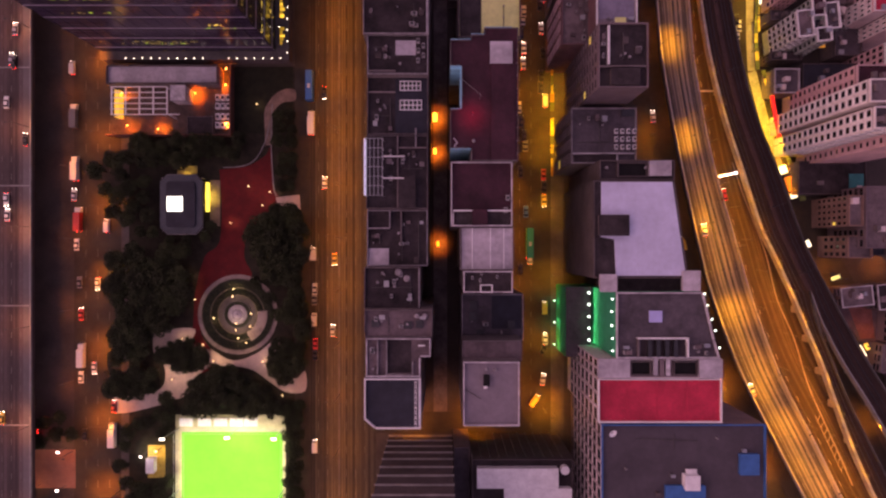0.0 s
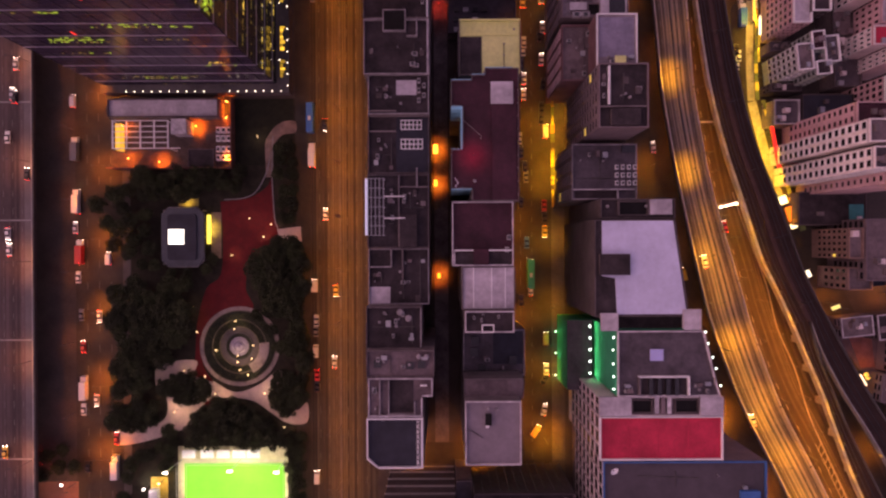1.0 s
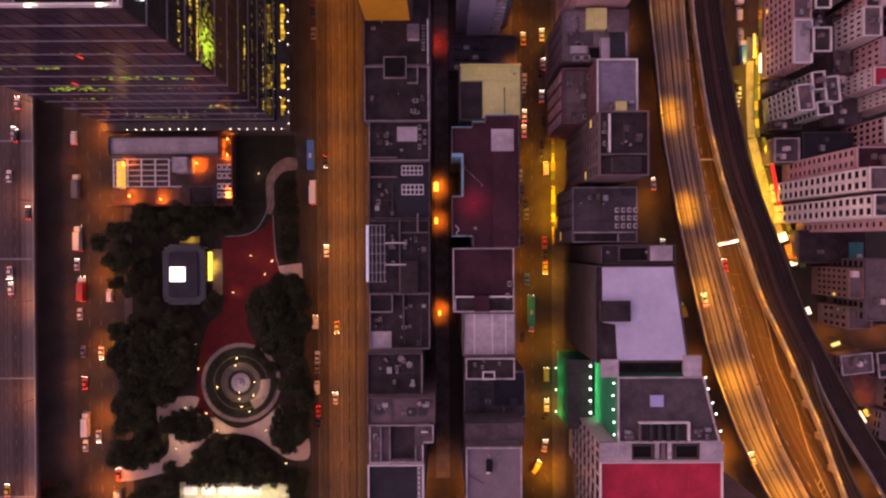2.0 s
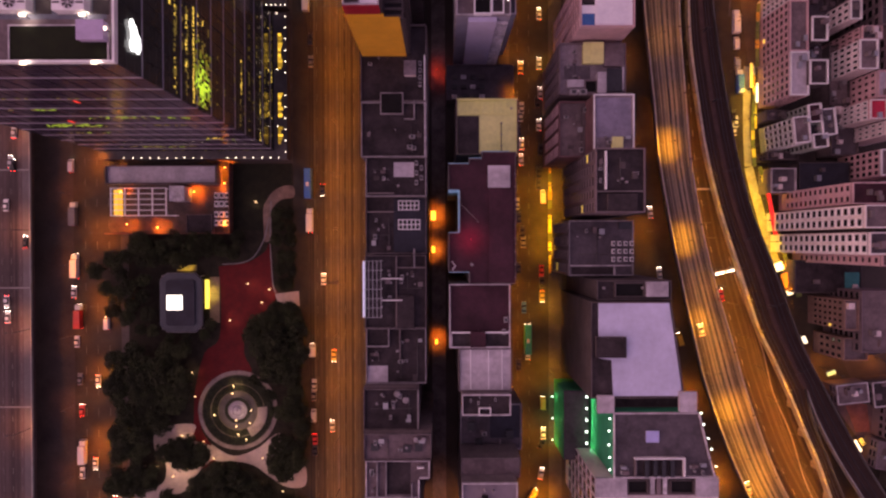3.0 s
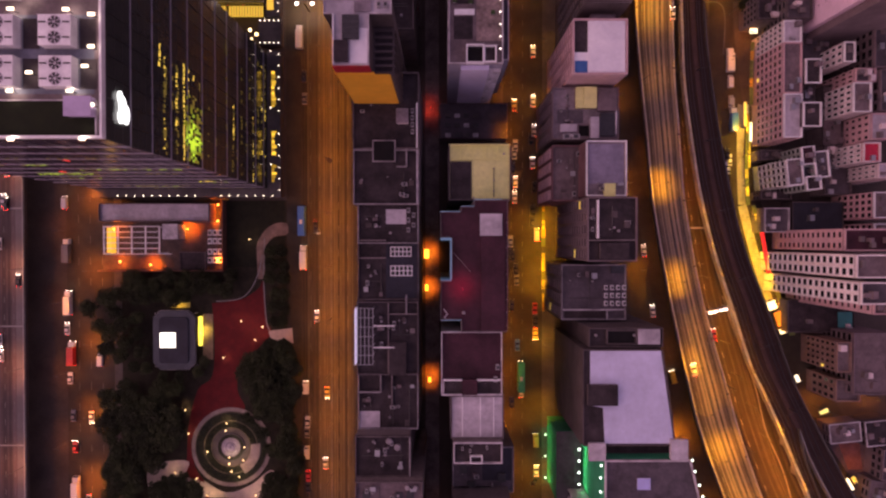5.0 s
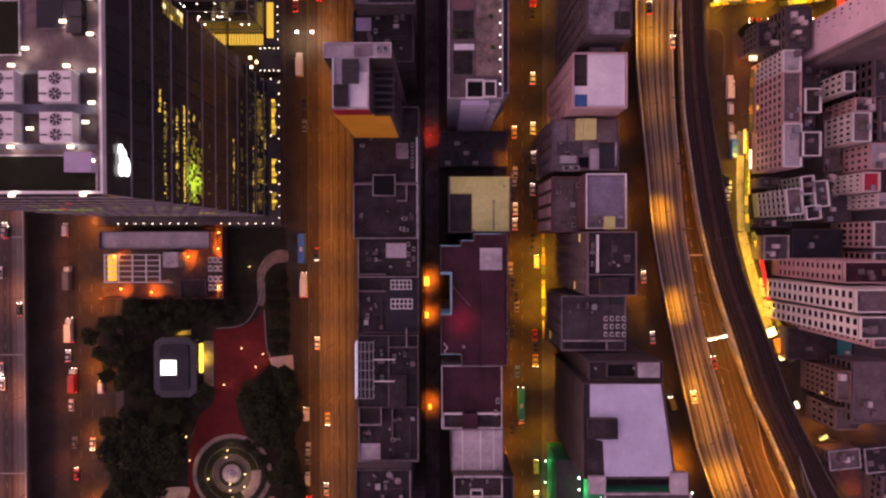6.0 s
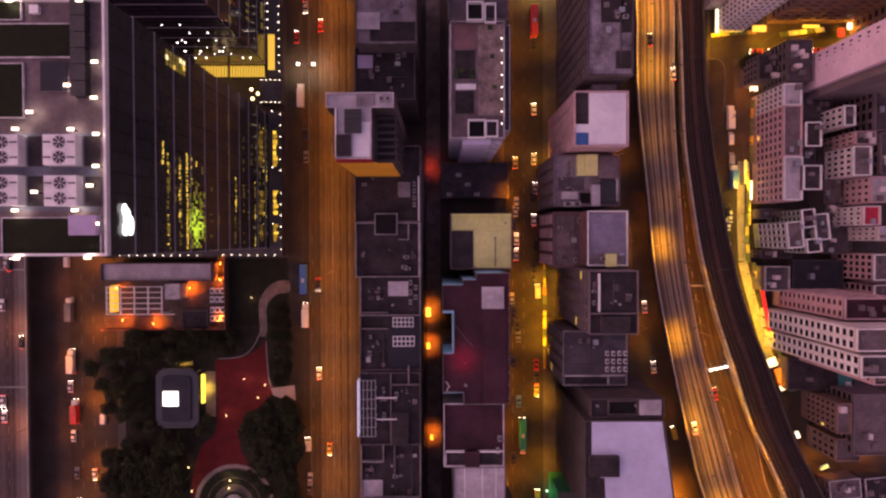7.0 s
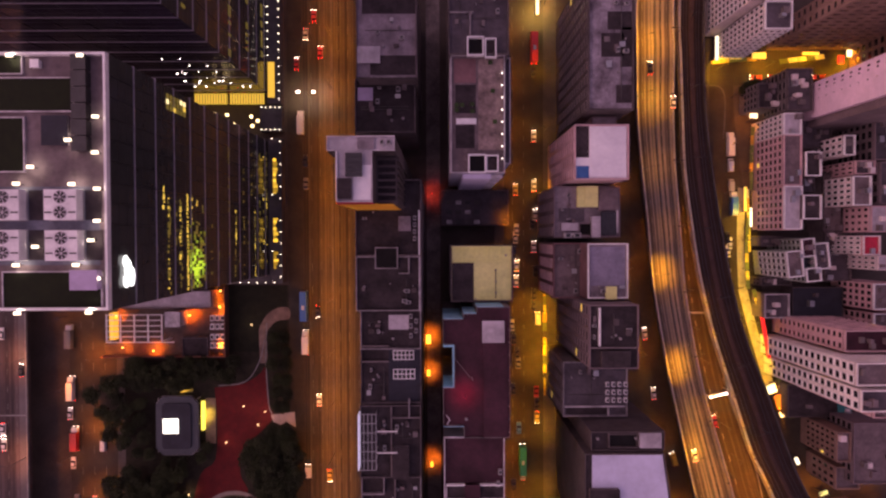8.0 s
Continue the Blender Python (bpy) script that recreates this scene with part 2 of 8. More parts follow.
def facade(parent, side, half, dist, z0, z1, cols, rows, frame_m, glass_m=None, fill=(0.55, 0.5), lit=(), lit_m=None, margin=0.0, name="window", rnd=None):
    """Rows of windows on one side (s, e, n, w) of a block whose centre is the parent; half: half the side's length; dist: from the centre."""
    glass_m = glass_m or WINDOW_GLASS
    turn = {"s": 0, "e": 90, "n": 180, "w": 270}[side]
    m = pose(0, 0, 0, 0, 0, turn)
    pw, ph = 2 * (half - margin) / cols, (z1 - z0) / rows
    for r in range(rows):
        for c in range(cols):
            g = lit_m if lit_m and (rnd or random).random() < lit else glass_m
            me = window_mesh(pw * fill[0], ph * fill[1], frame_m, g)
            p = m @ Vector((-half + margin + pw * (c + 0.5), -dist, z0 + ph * (r + 0.3)))
            part(name, me, None, parent, at=p, rz=turn)


def block(name, label, x0, y0, x1, y1, h, wall, roof, parapet=1.1, thick=0.35, coping=None, category="building", rz=0.0, group="", storey=3.6, bands=False, z0=0.0):
    """A building: walls with storey bands, a roof slab and a parapet of four sides with its coping. Returns the thing, its half sizes and its height."""
    x0, x1, y0, y1 = min(x0, x1), max(x0, x1), min(y0, y1), max(y0, y1)
    cx, cy, a, b = (x0 + x1) / 2, (y0 + y1) / 2, (x1 - x0) / 2, (y1 - y0) / 2
    e = thing(name, label, category, cx, cy, z0, group, rz)
    h -= z0
    part("wall", boxes((-a, -b, 0, a, b, h - 0.3)), wall, e)
    part("roof", boxes((-a, -b, h - 0.296, a, b, h)), roof, e)
    if parapet:
        for n, r in (("parapet", (-a, -b, a, -b + thick)), ("parapet", (-a, b - thick, a, b)), ("parapet", (-a, -b + thick, -a + thick, b - thick)), ("parapet", (a - thick, -b + thick, a, b - thick))):
            part(n, boxes((r[0], r[1], h, r[2], r[3], h + parapet)), coping or (PARAPET if wall is WALL_GREY else wall), e)
    if bands:
        n = max(1, int(h / storey))
        for i in range(1, n):
            z = i * h / n
            part("string_course", boxes((-a - 0.12, -b - 0.12, z, a + 0.12, b + 0.12, z + 0.35)), coping or wall, e)
    return e, a, b, h


def poly_block(name, label, pts, h, wall, roof, coping, group="", parapet=1.1, thick=0.4, category="building"):
    """A building over a many-sided plan; each side of its parapet is a part."""
    area = sum(a[0] * b[1] - b[0] * a[1] for a, b in zip(pts, [*pts[1:], pts[0]]))
    pts = [Vector(p) for p in (pts if area > 0 else reversed(pts))]
    c = sum(pts, Vector((0, 0))) / len(pts)
    e = thing(name, label, category, c.x, c.y, 0, group)
    loc = [p - c for p in pts]
    part("wall", prisms(([tuple(p) for p in loc], 0, h - 0.3)), wall, e)
    part("roof", prisms(([tuple(p) for p in loc], h - 0.296, h)), roof, e)
    for p, q in zip(loc, [*loc[1:], loc[0]]):
        t = (q - p).normalized()
        n = Vector((-t.y, t.x)) * thick
        part("parapet", prisms(([tuple(p), tuple(q - t * thick), tuple(q - t * thick + n), tuple(p + n)], h, h + parapet)), coping, e)
    return e


def along(line, start, step):
    """Places and headings every step metres along a line."""
    out, run, nxt = [], 0.0, start
    for a_, b_ in zip(line, line[1:]):
        d = (b_ - a_).length
        while nxt <= run + d:
            t = (b_ - a_).normalized()
            out.append((a_ + t * (nxt - run), math.degrees(math.atan2(t.y, t.x))))
            nxt += step
        run += d
    return out


# ---- street lamps: sodium lights on poles ----
SODIUM_COLOUR, YELLOW_COLOUR, WARM_WHITE = (1.0, 0.30, 0.004), (1.0, 0.45, 0.008), (1.0, 0.85, 0.7)


def lamp_light(name, x, y, z, watts, colour, radius=0.3, parent=None, cone=128, blend=1.0):
    """A lamp that shines down from its lantern."""
    d = bpy.data.lights.new(name, "SPOT")
    d.energy, d.color, d.shadow_soft_size, d.spot_size, d.spot_blend = watts, colour, radius, radians(cone), blend
    ob = new(name, d)
    ob.location, ob.parent = (x, y, z), parent
    return ob


SODIUM_WATTS = 12000


# ---- ground, roads and pavements ----
bm = bmesh.new()
box(bm, -2500, -2500, -0.5, 2500, 2500, 0.0)
structure("ground", bm, GROUND, "dark city ground reaching the horizon", "ground")

# the main road between the park and the middle blocks
MAIN_W, MAIN_E = -50.8, -25.5
structure("road", boxes((MAIN_W, -200, 0, MAIN_E, 300, 0.03)), ASPHALT, "wide asphalt road under orange street lamps", "road")
structure("road", boxes((26.0, -82, 0, 41.0, 300, 0.03)), ASPHALT, "asphalt side street lined with parked cars", "road")
structure("road", boxes((MAIN_E, -70, 0, 41.0, -62, 0.028)), ASPHALT, "asphalt cross street between the blocks", "road")
structure("road", boxes((-140.5, -200, 0, -122.5, 300, 0.03)), ASPHALT, "asphalt road beside the park with lorries", "road")
structure("road", boxes((-3.6, -62, 0, 1.6, 300, 0.026)), mat("worn_alley_concrete", (0.20, 0.165, 0.16), 0.9, vary=0.5, scale=0.2, fine=1.2), "narrow dark back alley between two rows of blocks", "road")
for x0, y0, x1, y1, lab in (
    (MAIN_E, -60, -22.0, 240, "grey paved pavement along the middle blocks"),
    (-56.5, -200, MAIN_W, 240, "dark brown paved pavement along the park"),
    (22.4, -60, 26.0, 240, "grey paved pavement with parked cars beside it"),
    (41.0, -82, 46.0, 240, "grey paved pavement under shop fronts"),
    (-122.5, -200, -119.5, 240, "paved pavement on the park's roadside"),
):
    bm = boxes((x0, y0, 0, x1, y1, 0.16))
    structure("pavement", bm, ASPHALT if x0 == -56.5 else PAVING, lab, "pavement")

# lane lines
def dashes(line, step, length, w, z, name="lane_mark"):
    """Dashes along a line, joined."""
    bm, run, on = bmesh.new(), 0.0, 0.0
    for a, b in zip(line, line[1:]):
        d = (b - a).length
        t = (b - a) / max(d, 1e-6)
        s = Vector((t.y, -t.x)) * w / 2
        while on < run + d:
            p = a + t * (on - run)
            q = p + t * length
            v = [bm.verts.new((*c, zz)) for zz in (z, z + 0.012) for c in (p - s, p + s, q + s, q - s)]
            for f in ((4, 5, 6, 7), (0, 1, 5, 4), (1, 2, 6, 5), (2, 3, 7, 6), (3, 0, 4, 7)):
                bm.faces.new([v[i] for i in f])
            on += step
        run += d
    return bm


def straight(x, y0, y1):
    return [Vector((x, y0)), Vector((x, y1))]


# wheel tracks and tar seams along the wide road
lane_rnd = random.Random(4)
LANES = [mat("road_wear_" + n, c, 0.75, vary=0.35, scale=0.06, fine=1.0, bump=0.15) for n, c in (("dark", (0.034, 0.028, 0.022)), ("mid", (0.052, 0.043, 0.032)), ("pale", (0.084, 0.07, 0.052)), ("worn", (0.105, 0.088, 0.066)))]
x = MAIN_W + 0.5
while x < MAIN_E - 1.2:
    w = lane_rnd.uniform(0.35, 1.1)
    structure("wheel_track", boxes((x, -198, 0.03, x + w, 298, 0.034)), lane_rnd.choice(LANES), "long worn wheel track on the wide road", "road surface")
    x += w + lane_rnd.uniform(0.05, 0.5)
for x, w in ((-39.9, 0.8),):
    structure("median_kerb", boxes((x, -198, 0.03, x + w, 298, 0.22)), DARK_CONCRETE, "low dark kerb in the middle of the wide road", "kerb")
for x, step, length in ((-47.4, 9, 3), (-44.0, 9, 3), (-36.8, 9, 3), (-33.4, 9, 3), (-29.8, 9, 3)):
    tagged(part("lane_line", dashes(straight(x, -195, 200), step, length, 0.10, 0.035), PAINT), "white painted lane line on the wide road", "road marking", kind="structure")
for x, step, length in ((33.5, 6, 2), (29.2, 6, 3)):
    tagged(part("lane_line", dashes(straight(x, -80, 240), step, length, 0.14, 0.03), PAINT), "white painted lane line on the side street", "road marking", kind="structure")
for x in (-136.0, -131.5, -127.0):
    tagged(part("lane_line", dashes(straight(x, -195, 240), 8, 3, 0.14, 0.03), PAINT), "white painted lane line on the road by the park", "road marking", kind="structure")

# ---- the raised expressway in the west ----
EXP_Z = 11.5

west, east = straight(-185, -260, 300), straight(-149.2, -260, 300)
bm = bmesh.new()
ribbon(bm, west, east, EXP_Z - 1.6, EXP_Z)
bmesh.ops.recalc_face_normals(bm, faces=bm.faces)
ex = tagged(part("expressway_deck", bm, mat("expressway_worn_surface", (0.088, 0.062, 0.062), 0.8, vary=0.35, scale=0.08, fine=1.2)), "raised expressway deck with worn grey lanes", "viaduct", kind="structure")
structure("expressway_shoulder", boxes((-152.6, -260, EXP_Z, -149.7, 300, EXP_Z + 0.008)), mat("pale_shoulder", (0.17, 0.145, 0.145), 0.85, vary=0.2, scale=0.1, fine=1.0), "pale hard shoulder along the expressway edge", "road surface")
for x in (-149.4, -184.8, -167.0):
    tagged(part("expressway_parapet", strip(straight(x, -260, 300), 0.45, EXP_Z, EXP_Z + 1.0), CONCRETE), "pale concrete parapet of the raised expressway", "parapet", kind="structure")
for x in (-153.4, -156.8, -160.2, -163.6, -170.4, -174.0, -177.6, -181.0):
    tagged(part("lane_line", dashes(straight(x, -250, 280), 6.4, 2.2, 0.16, EXP_Z), PAINT), "white painted lane line on the expressway", "road marking", kind="structure")
for y in (-20.6, -64, 23, 66, 110, 153):
    tagged(part("expansion_joint", boxes((-184.5, y - 0.25, EXP_Z, -149.7, y + 0.25, EXP_Z + 0.02)), CONCRETE), "pale expansion joint across the expressway deck", "joint", kind="structure")
pier = None
for i, y in enumerate(range(-240, 290, 70)):
    for x in (-176, -158):
        tagged(part("expressway_pier", boxes((x - 1.2, y - 1.2, 0, x + 1.2, y + 1.2, EXP_Z - 1.6)), CONCRETE), "square concrete pier under the expressway", "pier", kind="structure")

exp_rnd = random.Random(31)
EXP_WEAR = [mat("expressway_wear_" + n, c, 0.8, vary=0.3, scale=0.05, fine=0.9, bump=0.1) for n, c in (("dark", (0.062, 0.044, 0.044)), ("mid", (0.10, 0.072, 0.072)), ("pale", (0.13, 0.096, 0.094)))]
x = -184.0
while x < -153.4:
    w = exp_rnd.uniform(0.5, 1.4)
    structure("wheel_track", boxes((x, -258, EXP_Z, x + w, 298, EXP_Z + 0.005)), exp_rnd.choice(EXP_WEAR), "long worn wheel track on the expressway", "road surface")
    x += w + exp_rnd.uniform(0.2, 0.9)

# ---- the curved flyover, the ground road and the railway viaduct in the east ----
FLY_Z, RAIL_Z = 11.5, 8.5
fly_l = smooth_line([(131.0, -90.5), (120.2, -69.6), (107.6, -44.3), (97.4, -16.8), (92.9, 0.2), (86.6, 28.9), (82.6, 49.5), (79.2, 70.0), (77.2, 91.3), (75.0, 111.9), (73.2, 132.5), (73.0, 155.0), (72.8, 173.4), (74.0, 230.0), (78.0, 300.0)], 6)
fly_r = smooth_line([(145.0, -90.5), (134.7, -69.6), (121.8, -44.3), (111.8, -16.8), (107.0, 0.2), (98.7, 28.9), (94.3, 49.5), (91.0, 70.0), (89.2, 91.3), (87.5, 111.9), (86.7, 132.4), (86.9, 155.0), (86.7, 173.3), (88.4, 230.0), (92.4, 300.0)], 6)
south = Vector((0.46, -0.888))
fly_l = [fly_l[0] + south * 120, *fly_l]
fly_r = [fly_r[0] + south * 120, *fly_r]
bm = bmesh.new()
ribbon(bm, fly_l, fly_r, FLY_Z - 1.5, FLY_Z)
bmesh.ops.recalc_face_normals(bm, faces=bm.faces)
tagged(part("flyover_deck", bm, DECK), "curved flyover deck under orange street lamps", "viaduct", kind="structure")
FLY_WALL = mat("flyover_parapet_concrete", (0.46, 0.42, 0.40), 0.85, vary=0.3, scale=0.2, fine=1.2)
for line, d in ((fly_l, 0.2), (fly_r, -0.2)):
    tagged(part("flyover_parapet", strip(shifted(line, d), 0.4, FLY_Z, FLY_Z + 1.1), FLY_WALL), "pale concrete parapet along the curved flyover", "parapet", kind="structure")
tagged(part("flyover_parapet", strip(between(fly_l, fly_r, 0.5), 0.35, FLY_Z, FLY_Z + 0.6), DARK_CONCRETE), "concrete divider in the middle of the flyover", "parapet", kind="structure")
# worn wheel tracks and patched lanes along the deck; streaks of car light painted in
streak_rnd = random.Random(8)
f = 0.045
WORN = [mat("worn_lane_light_streak_" + n, c, 0.7, vary=0.25, scale=0.05, fine=0.8, bump=0.1) for n, c in (("dark", (0.05, 0.037, 0.030)), ("mid", (0.10, 0.077, 0.062)), ("pale", (0.175, 0.14, 0.115)), ("bright", (0.26, 0.21, 0.175)))]
while f < 0.94:
    w = streak_rnd.uniform(0.02, 0.085)
    if not 0.45 < f + w / 2 < 0.55:
        bm = bmesh.new()
        ribbon(bm, between(fly_l, fly_r, f), between(fly_l, fly_r, f + w), FLY_Z, FLY_Z + 0.004)
        bmesh.ops.recalc_face_normals(bm, faces=bm.faces)
        tagged(part("wheel_track", bm, streak_rnd.choice(WORN)), "long worn track painted with car-light streaks on the flyover", "road surface", kind="structure")
    f += w + streak_rnd.uniform(0.0, 0.02)
for f in (0.18, 0.34, 0.66, 0.82):
    tagged(part("lane_line", dashes(between(fly_l, fly_r, f), 6.5, 2.4, 0.16, FLY_Z), PAINT), "white painted lane line on the flyover", "road marking", kind="structure")
mid = between(fly_l, fly_r, 0.5)
for i in range(2, len(mid) - 1, 8):
    tagged(part("flyover_pier", boxes((mid[i].x - 1.4, mid[i].y - 1.4, 0, mid[i].x + 1.4, mid[i].y + 1.4, FLY_Z - 1.5)), CONCRETE), "thick concrete pier under the flyover", "pier", kind="structure")

# railway viaduct: dark deck with two tracks and side walls
# one deck in the north, which parts into two single-track decks in the south
rail_l = smooth_line([(157.9, -89.0), (150.6, -72.4), (144.4, -55.8), (139.2, -41.3), (133.0, -26.8), (128.2, -15.4), (122.0, -1.9), (117.0, 8.5), (110.2, 29.5), (103.4, 50.5), (98.3, 71.5), (95.0, 91.5), (92.3, 112.0), (91.3, 133.0), (90.6, 153.6), (90.1, 173.2), (92.5, 230.0), (97.0, 300.0)], 6)
rail_r = smooth_line([(184.0, -89.0), (174.3, -72.4), (164.5, -55.8), (155.5, -41.3), (147.3, -26.8), (141.2, -15.4), (134.2, -1.9), (129.9, 8.5), (122.2, 30.0), (114.2, 50.6), (108.8, 71.5), (104.8, 92.0), (101.5, 113.0), (99.2, 132.9), (98.5, 153.6), (98.6, 173.2), (101.0, 230.0), (106.0, 300.0)], 6)
fork_l = smooth_line([(165.5, -89.0), (157.0, -72.4), (148.8, -55.8), (142.8, -41.3), (137.1, -26.8), (134.6, -15.4)], 6)
fork_r = smooth_line([(175.6, -89.0), (165.8, -72.4), (156.0, -55.8), (146.8, -41.3), (139.2, -26.8), (134.8, -15.4)], 6)
rail_l, rail_r, fork_l, fork_r = ([line[0] + south * 120, *line] for line in (rail_l, rail_r, fork_l, fork_r))
FORK = len(fork_l)
DECKS = ((rail_l[FORK - 1:], rail_r[FORK - 1:]), (rail_l[:FORK], fork_l), (fork_r, rail_r[:FORK]))
# street-side wall: gold lamplight is put into its paler, warmer concrete colour
RAIL_WALL = mat("railway_wall_lamplit_concrete", (0.48, 0.41, 0.33), 0.85, vary=0.35, scale=0.25, fine=1.2)
for left, right in DECKS:
    bm = bmesh.new()
    ribbon(bm, left, right, RAIL_Z - 1.8, RAIL_Z)
    bmesh.ops.recalc_face_normals(bm, faces=bm.faces)
    tagged(part("railway_deck", bm, RAIL_DECK), "dark railway viaduct deck with ballastless tracks", "viaduct", kind="structure")
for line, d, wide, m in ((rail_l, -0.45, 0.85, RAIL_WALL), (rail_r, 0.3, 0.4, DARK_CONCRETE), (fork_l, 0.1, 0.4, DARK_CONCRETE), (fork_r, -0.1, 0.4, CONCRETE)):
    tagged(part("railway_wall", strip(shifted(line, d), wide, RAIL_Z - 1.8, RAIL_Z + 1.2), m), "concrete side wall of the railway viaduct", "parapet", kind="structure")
for (left, right), places in zip(DECKS, ((0.16, 0.28, 0.72, 0.84), (0.36, 0.64), (0.36, 0.64))):
    for f in places:
        tagged(part("rail", strip(between(left, right, f), 0.16, RAIL_Z, RAIL_Z + 0.2), DARK_STEEL), "dull steel rail on the viaduct", "rail", kind="structure")
tagged(part("railway_walkway", strip(between(*DECKS[0], 0.5), 1.6, RAIL_Z, RAIL_Z + 0.35), mat("walkway_plum_concrete", (0.075, 0.044, 0.040), 0.9, vary=0.3, scale=0.2, fine=1.2)), "concrete walkway between the two tracks", "walkway", kind="structure")
for left, right in DECKS:
    mid = between(left, right, 0.5)
    for i in range(2, len(mid) - 1, 5):
        tagged(part("railway_pier", boxes((mid[i].x - 1.2, mid[i].y - 1.2, 0, mid[i].x + 1.2, mid[i].y + 1.2, RAIL_Z - 1.8)), CONCRETE), "concrete pier under the railway viaduct", "pier", kind="structure")
# catenary masts along the walkway
for p, hd in along(between(*DECKS[0], 0.5), 8, 26):
    e = thing("catenary_mast", "thin dark steel mast between the railway tracks", "mast", p.x, p.y, RAIL_Z + 0.35, "catenary masts", hd)
    part("post", boxes((-0.12, -0.12, 0, 0.12, 0.12, 5.0)), DARK_STEEL, e)
    part("arm", boxes((-0.06, -3.2, 4.7, 0.06, 3.2, 4.85)), DARK_STEEL, e)

# the road on the ground between flyover and railway, its lane lines and its kerb
gr_l, gr_r = shifted(fly_r, -14.0), shifted(fly_r, 27)
bm = bmesh.new()
ribbon(bm, gr_l, gr_r, 0.0, 0.034)
bmesh.ops.recalc_face_normals(bm, faces=bm.faces)
tagged(part("road", bm, ASPHALT), "ground road beside the railway under orange lamps", "road", kind="structure")
bm = bmesh.new()
ribbon(bm, shifted(fly_l, -16.0), shifted(fly_l, 3.0), 0.0, 0.03)
bmesh.ops.recalc_face_normals(bm, faces=bm.faces)
tagged(part("road", bm, ASPHALT), "service road between the blocks and the flyover", "road", kind="structure")
EDGE_PAINT = mat("bright_road_paint", (0.42, 0.39, 0.35), 0.7, vary=0.3, scale=1.5, fine=6.0, bump=0)
tagged(part("lane_line", strip(shifted(fly_r, 1.2), 0.2, 0.034, 0.045), EDGE_PAINT), "solid edge line of the road by the railway", "road marking", kind="structure")
for d, step, length in ((2.6, 5.5, 3.0), (6.2, 9, 2.2)):
    tagged(part("lane_line", dashes(shifted(fly_r, d), step, length, 0.18, 0.04), EDGE_PAINT), "white painted lane line on the road by the railway", "road marking", kind="structure")
# the low kerb that parts the ground road from the railway's slip road, and a hatched island
tagged(part("kerb", strip(smooth_line([(110.2, 33.0), (113.2, 23.9), (116.4, 15.3), (122.9, -1.9), (127.2, -19.0), (133.7, -34.2), (139.0, -51.5), (145.5, -66.5), (156.0, -90.0)], 6), 0.45, 0.03, 0.22), CONCRETE), "low pale kerb along the road by the railway", "kerb", kind="structure")
for sx in (-1.1, 1.1):
    tagged(part("hatch_line", boxes((sx - 0.1, 0, 0, sx + 0.1, 24, 0.012)), EDGE_PAINT, at=(142.8, -63.0, 0.042), rz=205), "painted border of a hatched road island", "road marking", kind="structure")
for k in range(8):
    tagged(part("hatch_line", prisms(([(-1.0, 3.0 * k + 0.2), (-1.0, 3.0 * k + 0.5), (1.0, 3.0 * k + 2.3), (1.0, 3.0 * k + 2.0)], 0, 0.012)), EDGE_PAINT, at=(142.8, -63.0, 0.042), rz=205), "slanting bar of a hatched road island", "road marking", kind="structure")
# worn wheel tracks along the ground road
d = 1.0
while d < 17:
    w = streak_rnd.uniform(0.3, 1.3)
    bm = bmesh.new()
    ribbon(bm, shifted(fly_r, d), shifted(fly_r, d + w), 0.034, 0.039)
    bmesh.ops.recalc_face_normals(bm, faces=bm.faces)
    tagged(part("wheel_track", bm, streak_rnd.choice(LANES)), "long worn wheel track on the road by the railway", "road surface", kind="structure")
    d += w + streak_rnd.uniform(0.1, 0.9)
# street on the far side of the railway
bm = bmesh.new()
ribbon(bm, shifted(rail_r, -1.0), shifted(rail_r, 15), 0.0, 0.022)
bmesh.ops.recalc_face_normals(bm, faces=bm.faces)
tagged(part("road", bm, ASPHALT), "old street beyond the railway with bright shops", "road", kind="structure")
bm = strip(smooth_line([(102.0, 144.9), (107.4, 144.9), (110.0, 142.7), (110.7, 137.8), (110.5, 131.3), (110.1, 124.9)], 5), 0.5, 0.02, 0.2)
tagged(part("kerb", bm, DARK_CONCRETE), "pale curved kerb of a traffic island", "kerb", kind="structure")
structure("road", boxes((101.3, 155.0, 0, 201.1, 145.1, 0.026)), ASPHALT, "cross street with bright yellow shop light", "road")


# ---- first row of blocks, along the wide road ----
def at(e, x, y):
    """World place to the thing's own."""
    return x - e.location.x, y - e.location.y


A_ = "industrial blocks in the first row"
B_ = "industrial blocks in the second row"
C_ = "blocks beside the flyover"

a1 = poly_block("industrial_block", "dark navy roof with white parapet and cut corner", [(-23.6, -38.8), (-23.6, -51.0), (-20.2, -53.9), (-6.6, -53.9), (-6.6, -38.8)], 52, WALL_GREY, ROOF_NAVY, WHITE_PAINT, A_)
a1b = poly_block("industrial_block", "mauve stepped roof with low inner walls", [(-23.1, -26.7), (-3.7, -26.7), (-3.7, -32.3), (-6.8, -32.3), (-6.8, -38.4), (-23.1, -38.4)], 52, WALL_GREY, ROOF_MAUVE, PALE_PAINT, A_)
a1c, *_ = block("industrial_block", "mauve roof slab with vents beside a stepped roof", -23.4, -18.0, -3.2, -26.2, 54, WALL_GREY, ROOF_MAUVE, group=A_)
a2, *_ = block("industrial_block", "dark felt roof with two round vents", -23.9, -5.5, -7.2, -18.2, 50, WALL_GREY, ROOF_DARK, group=A_)
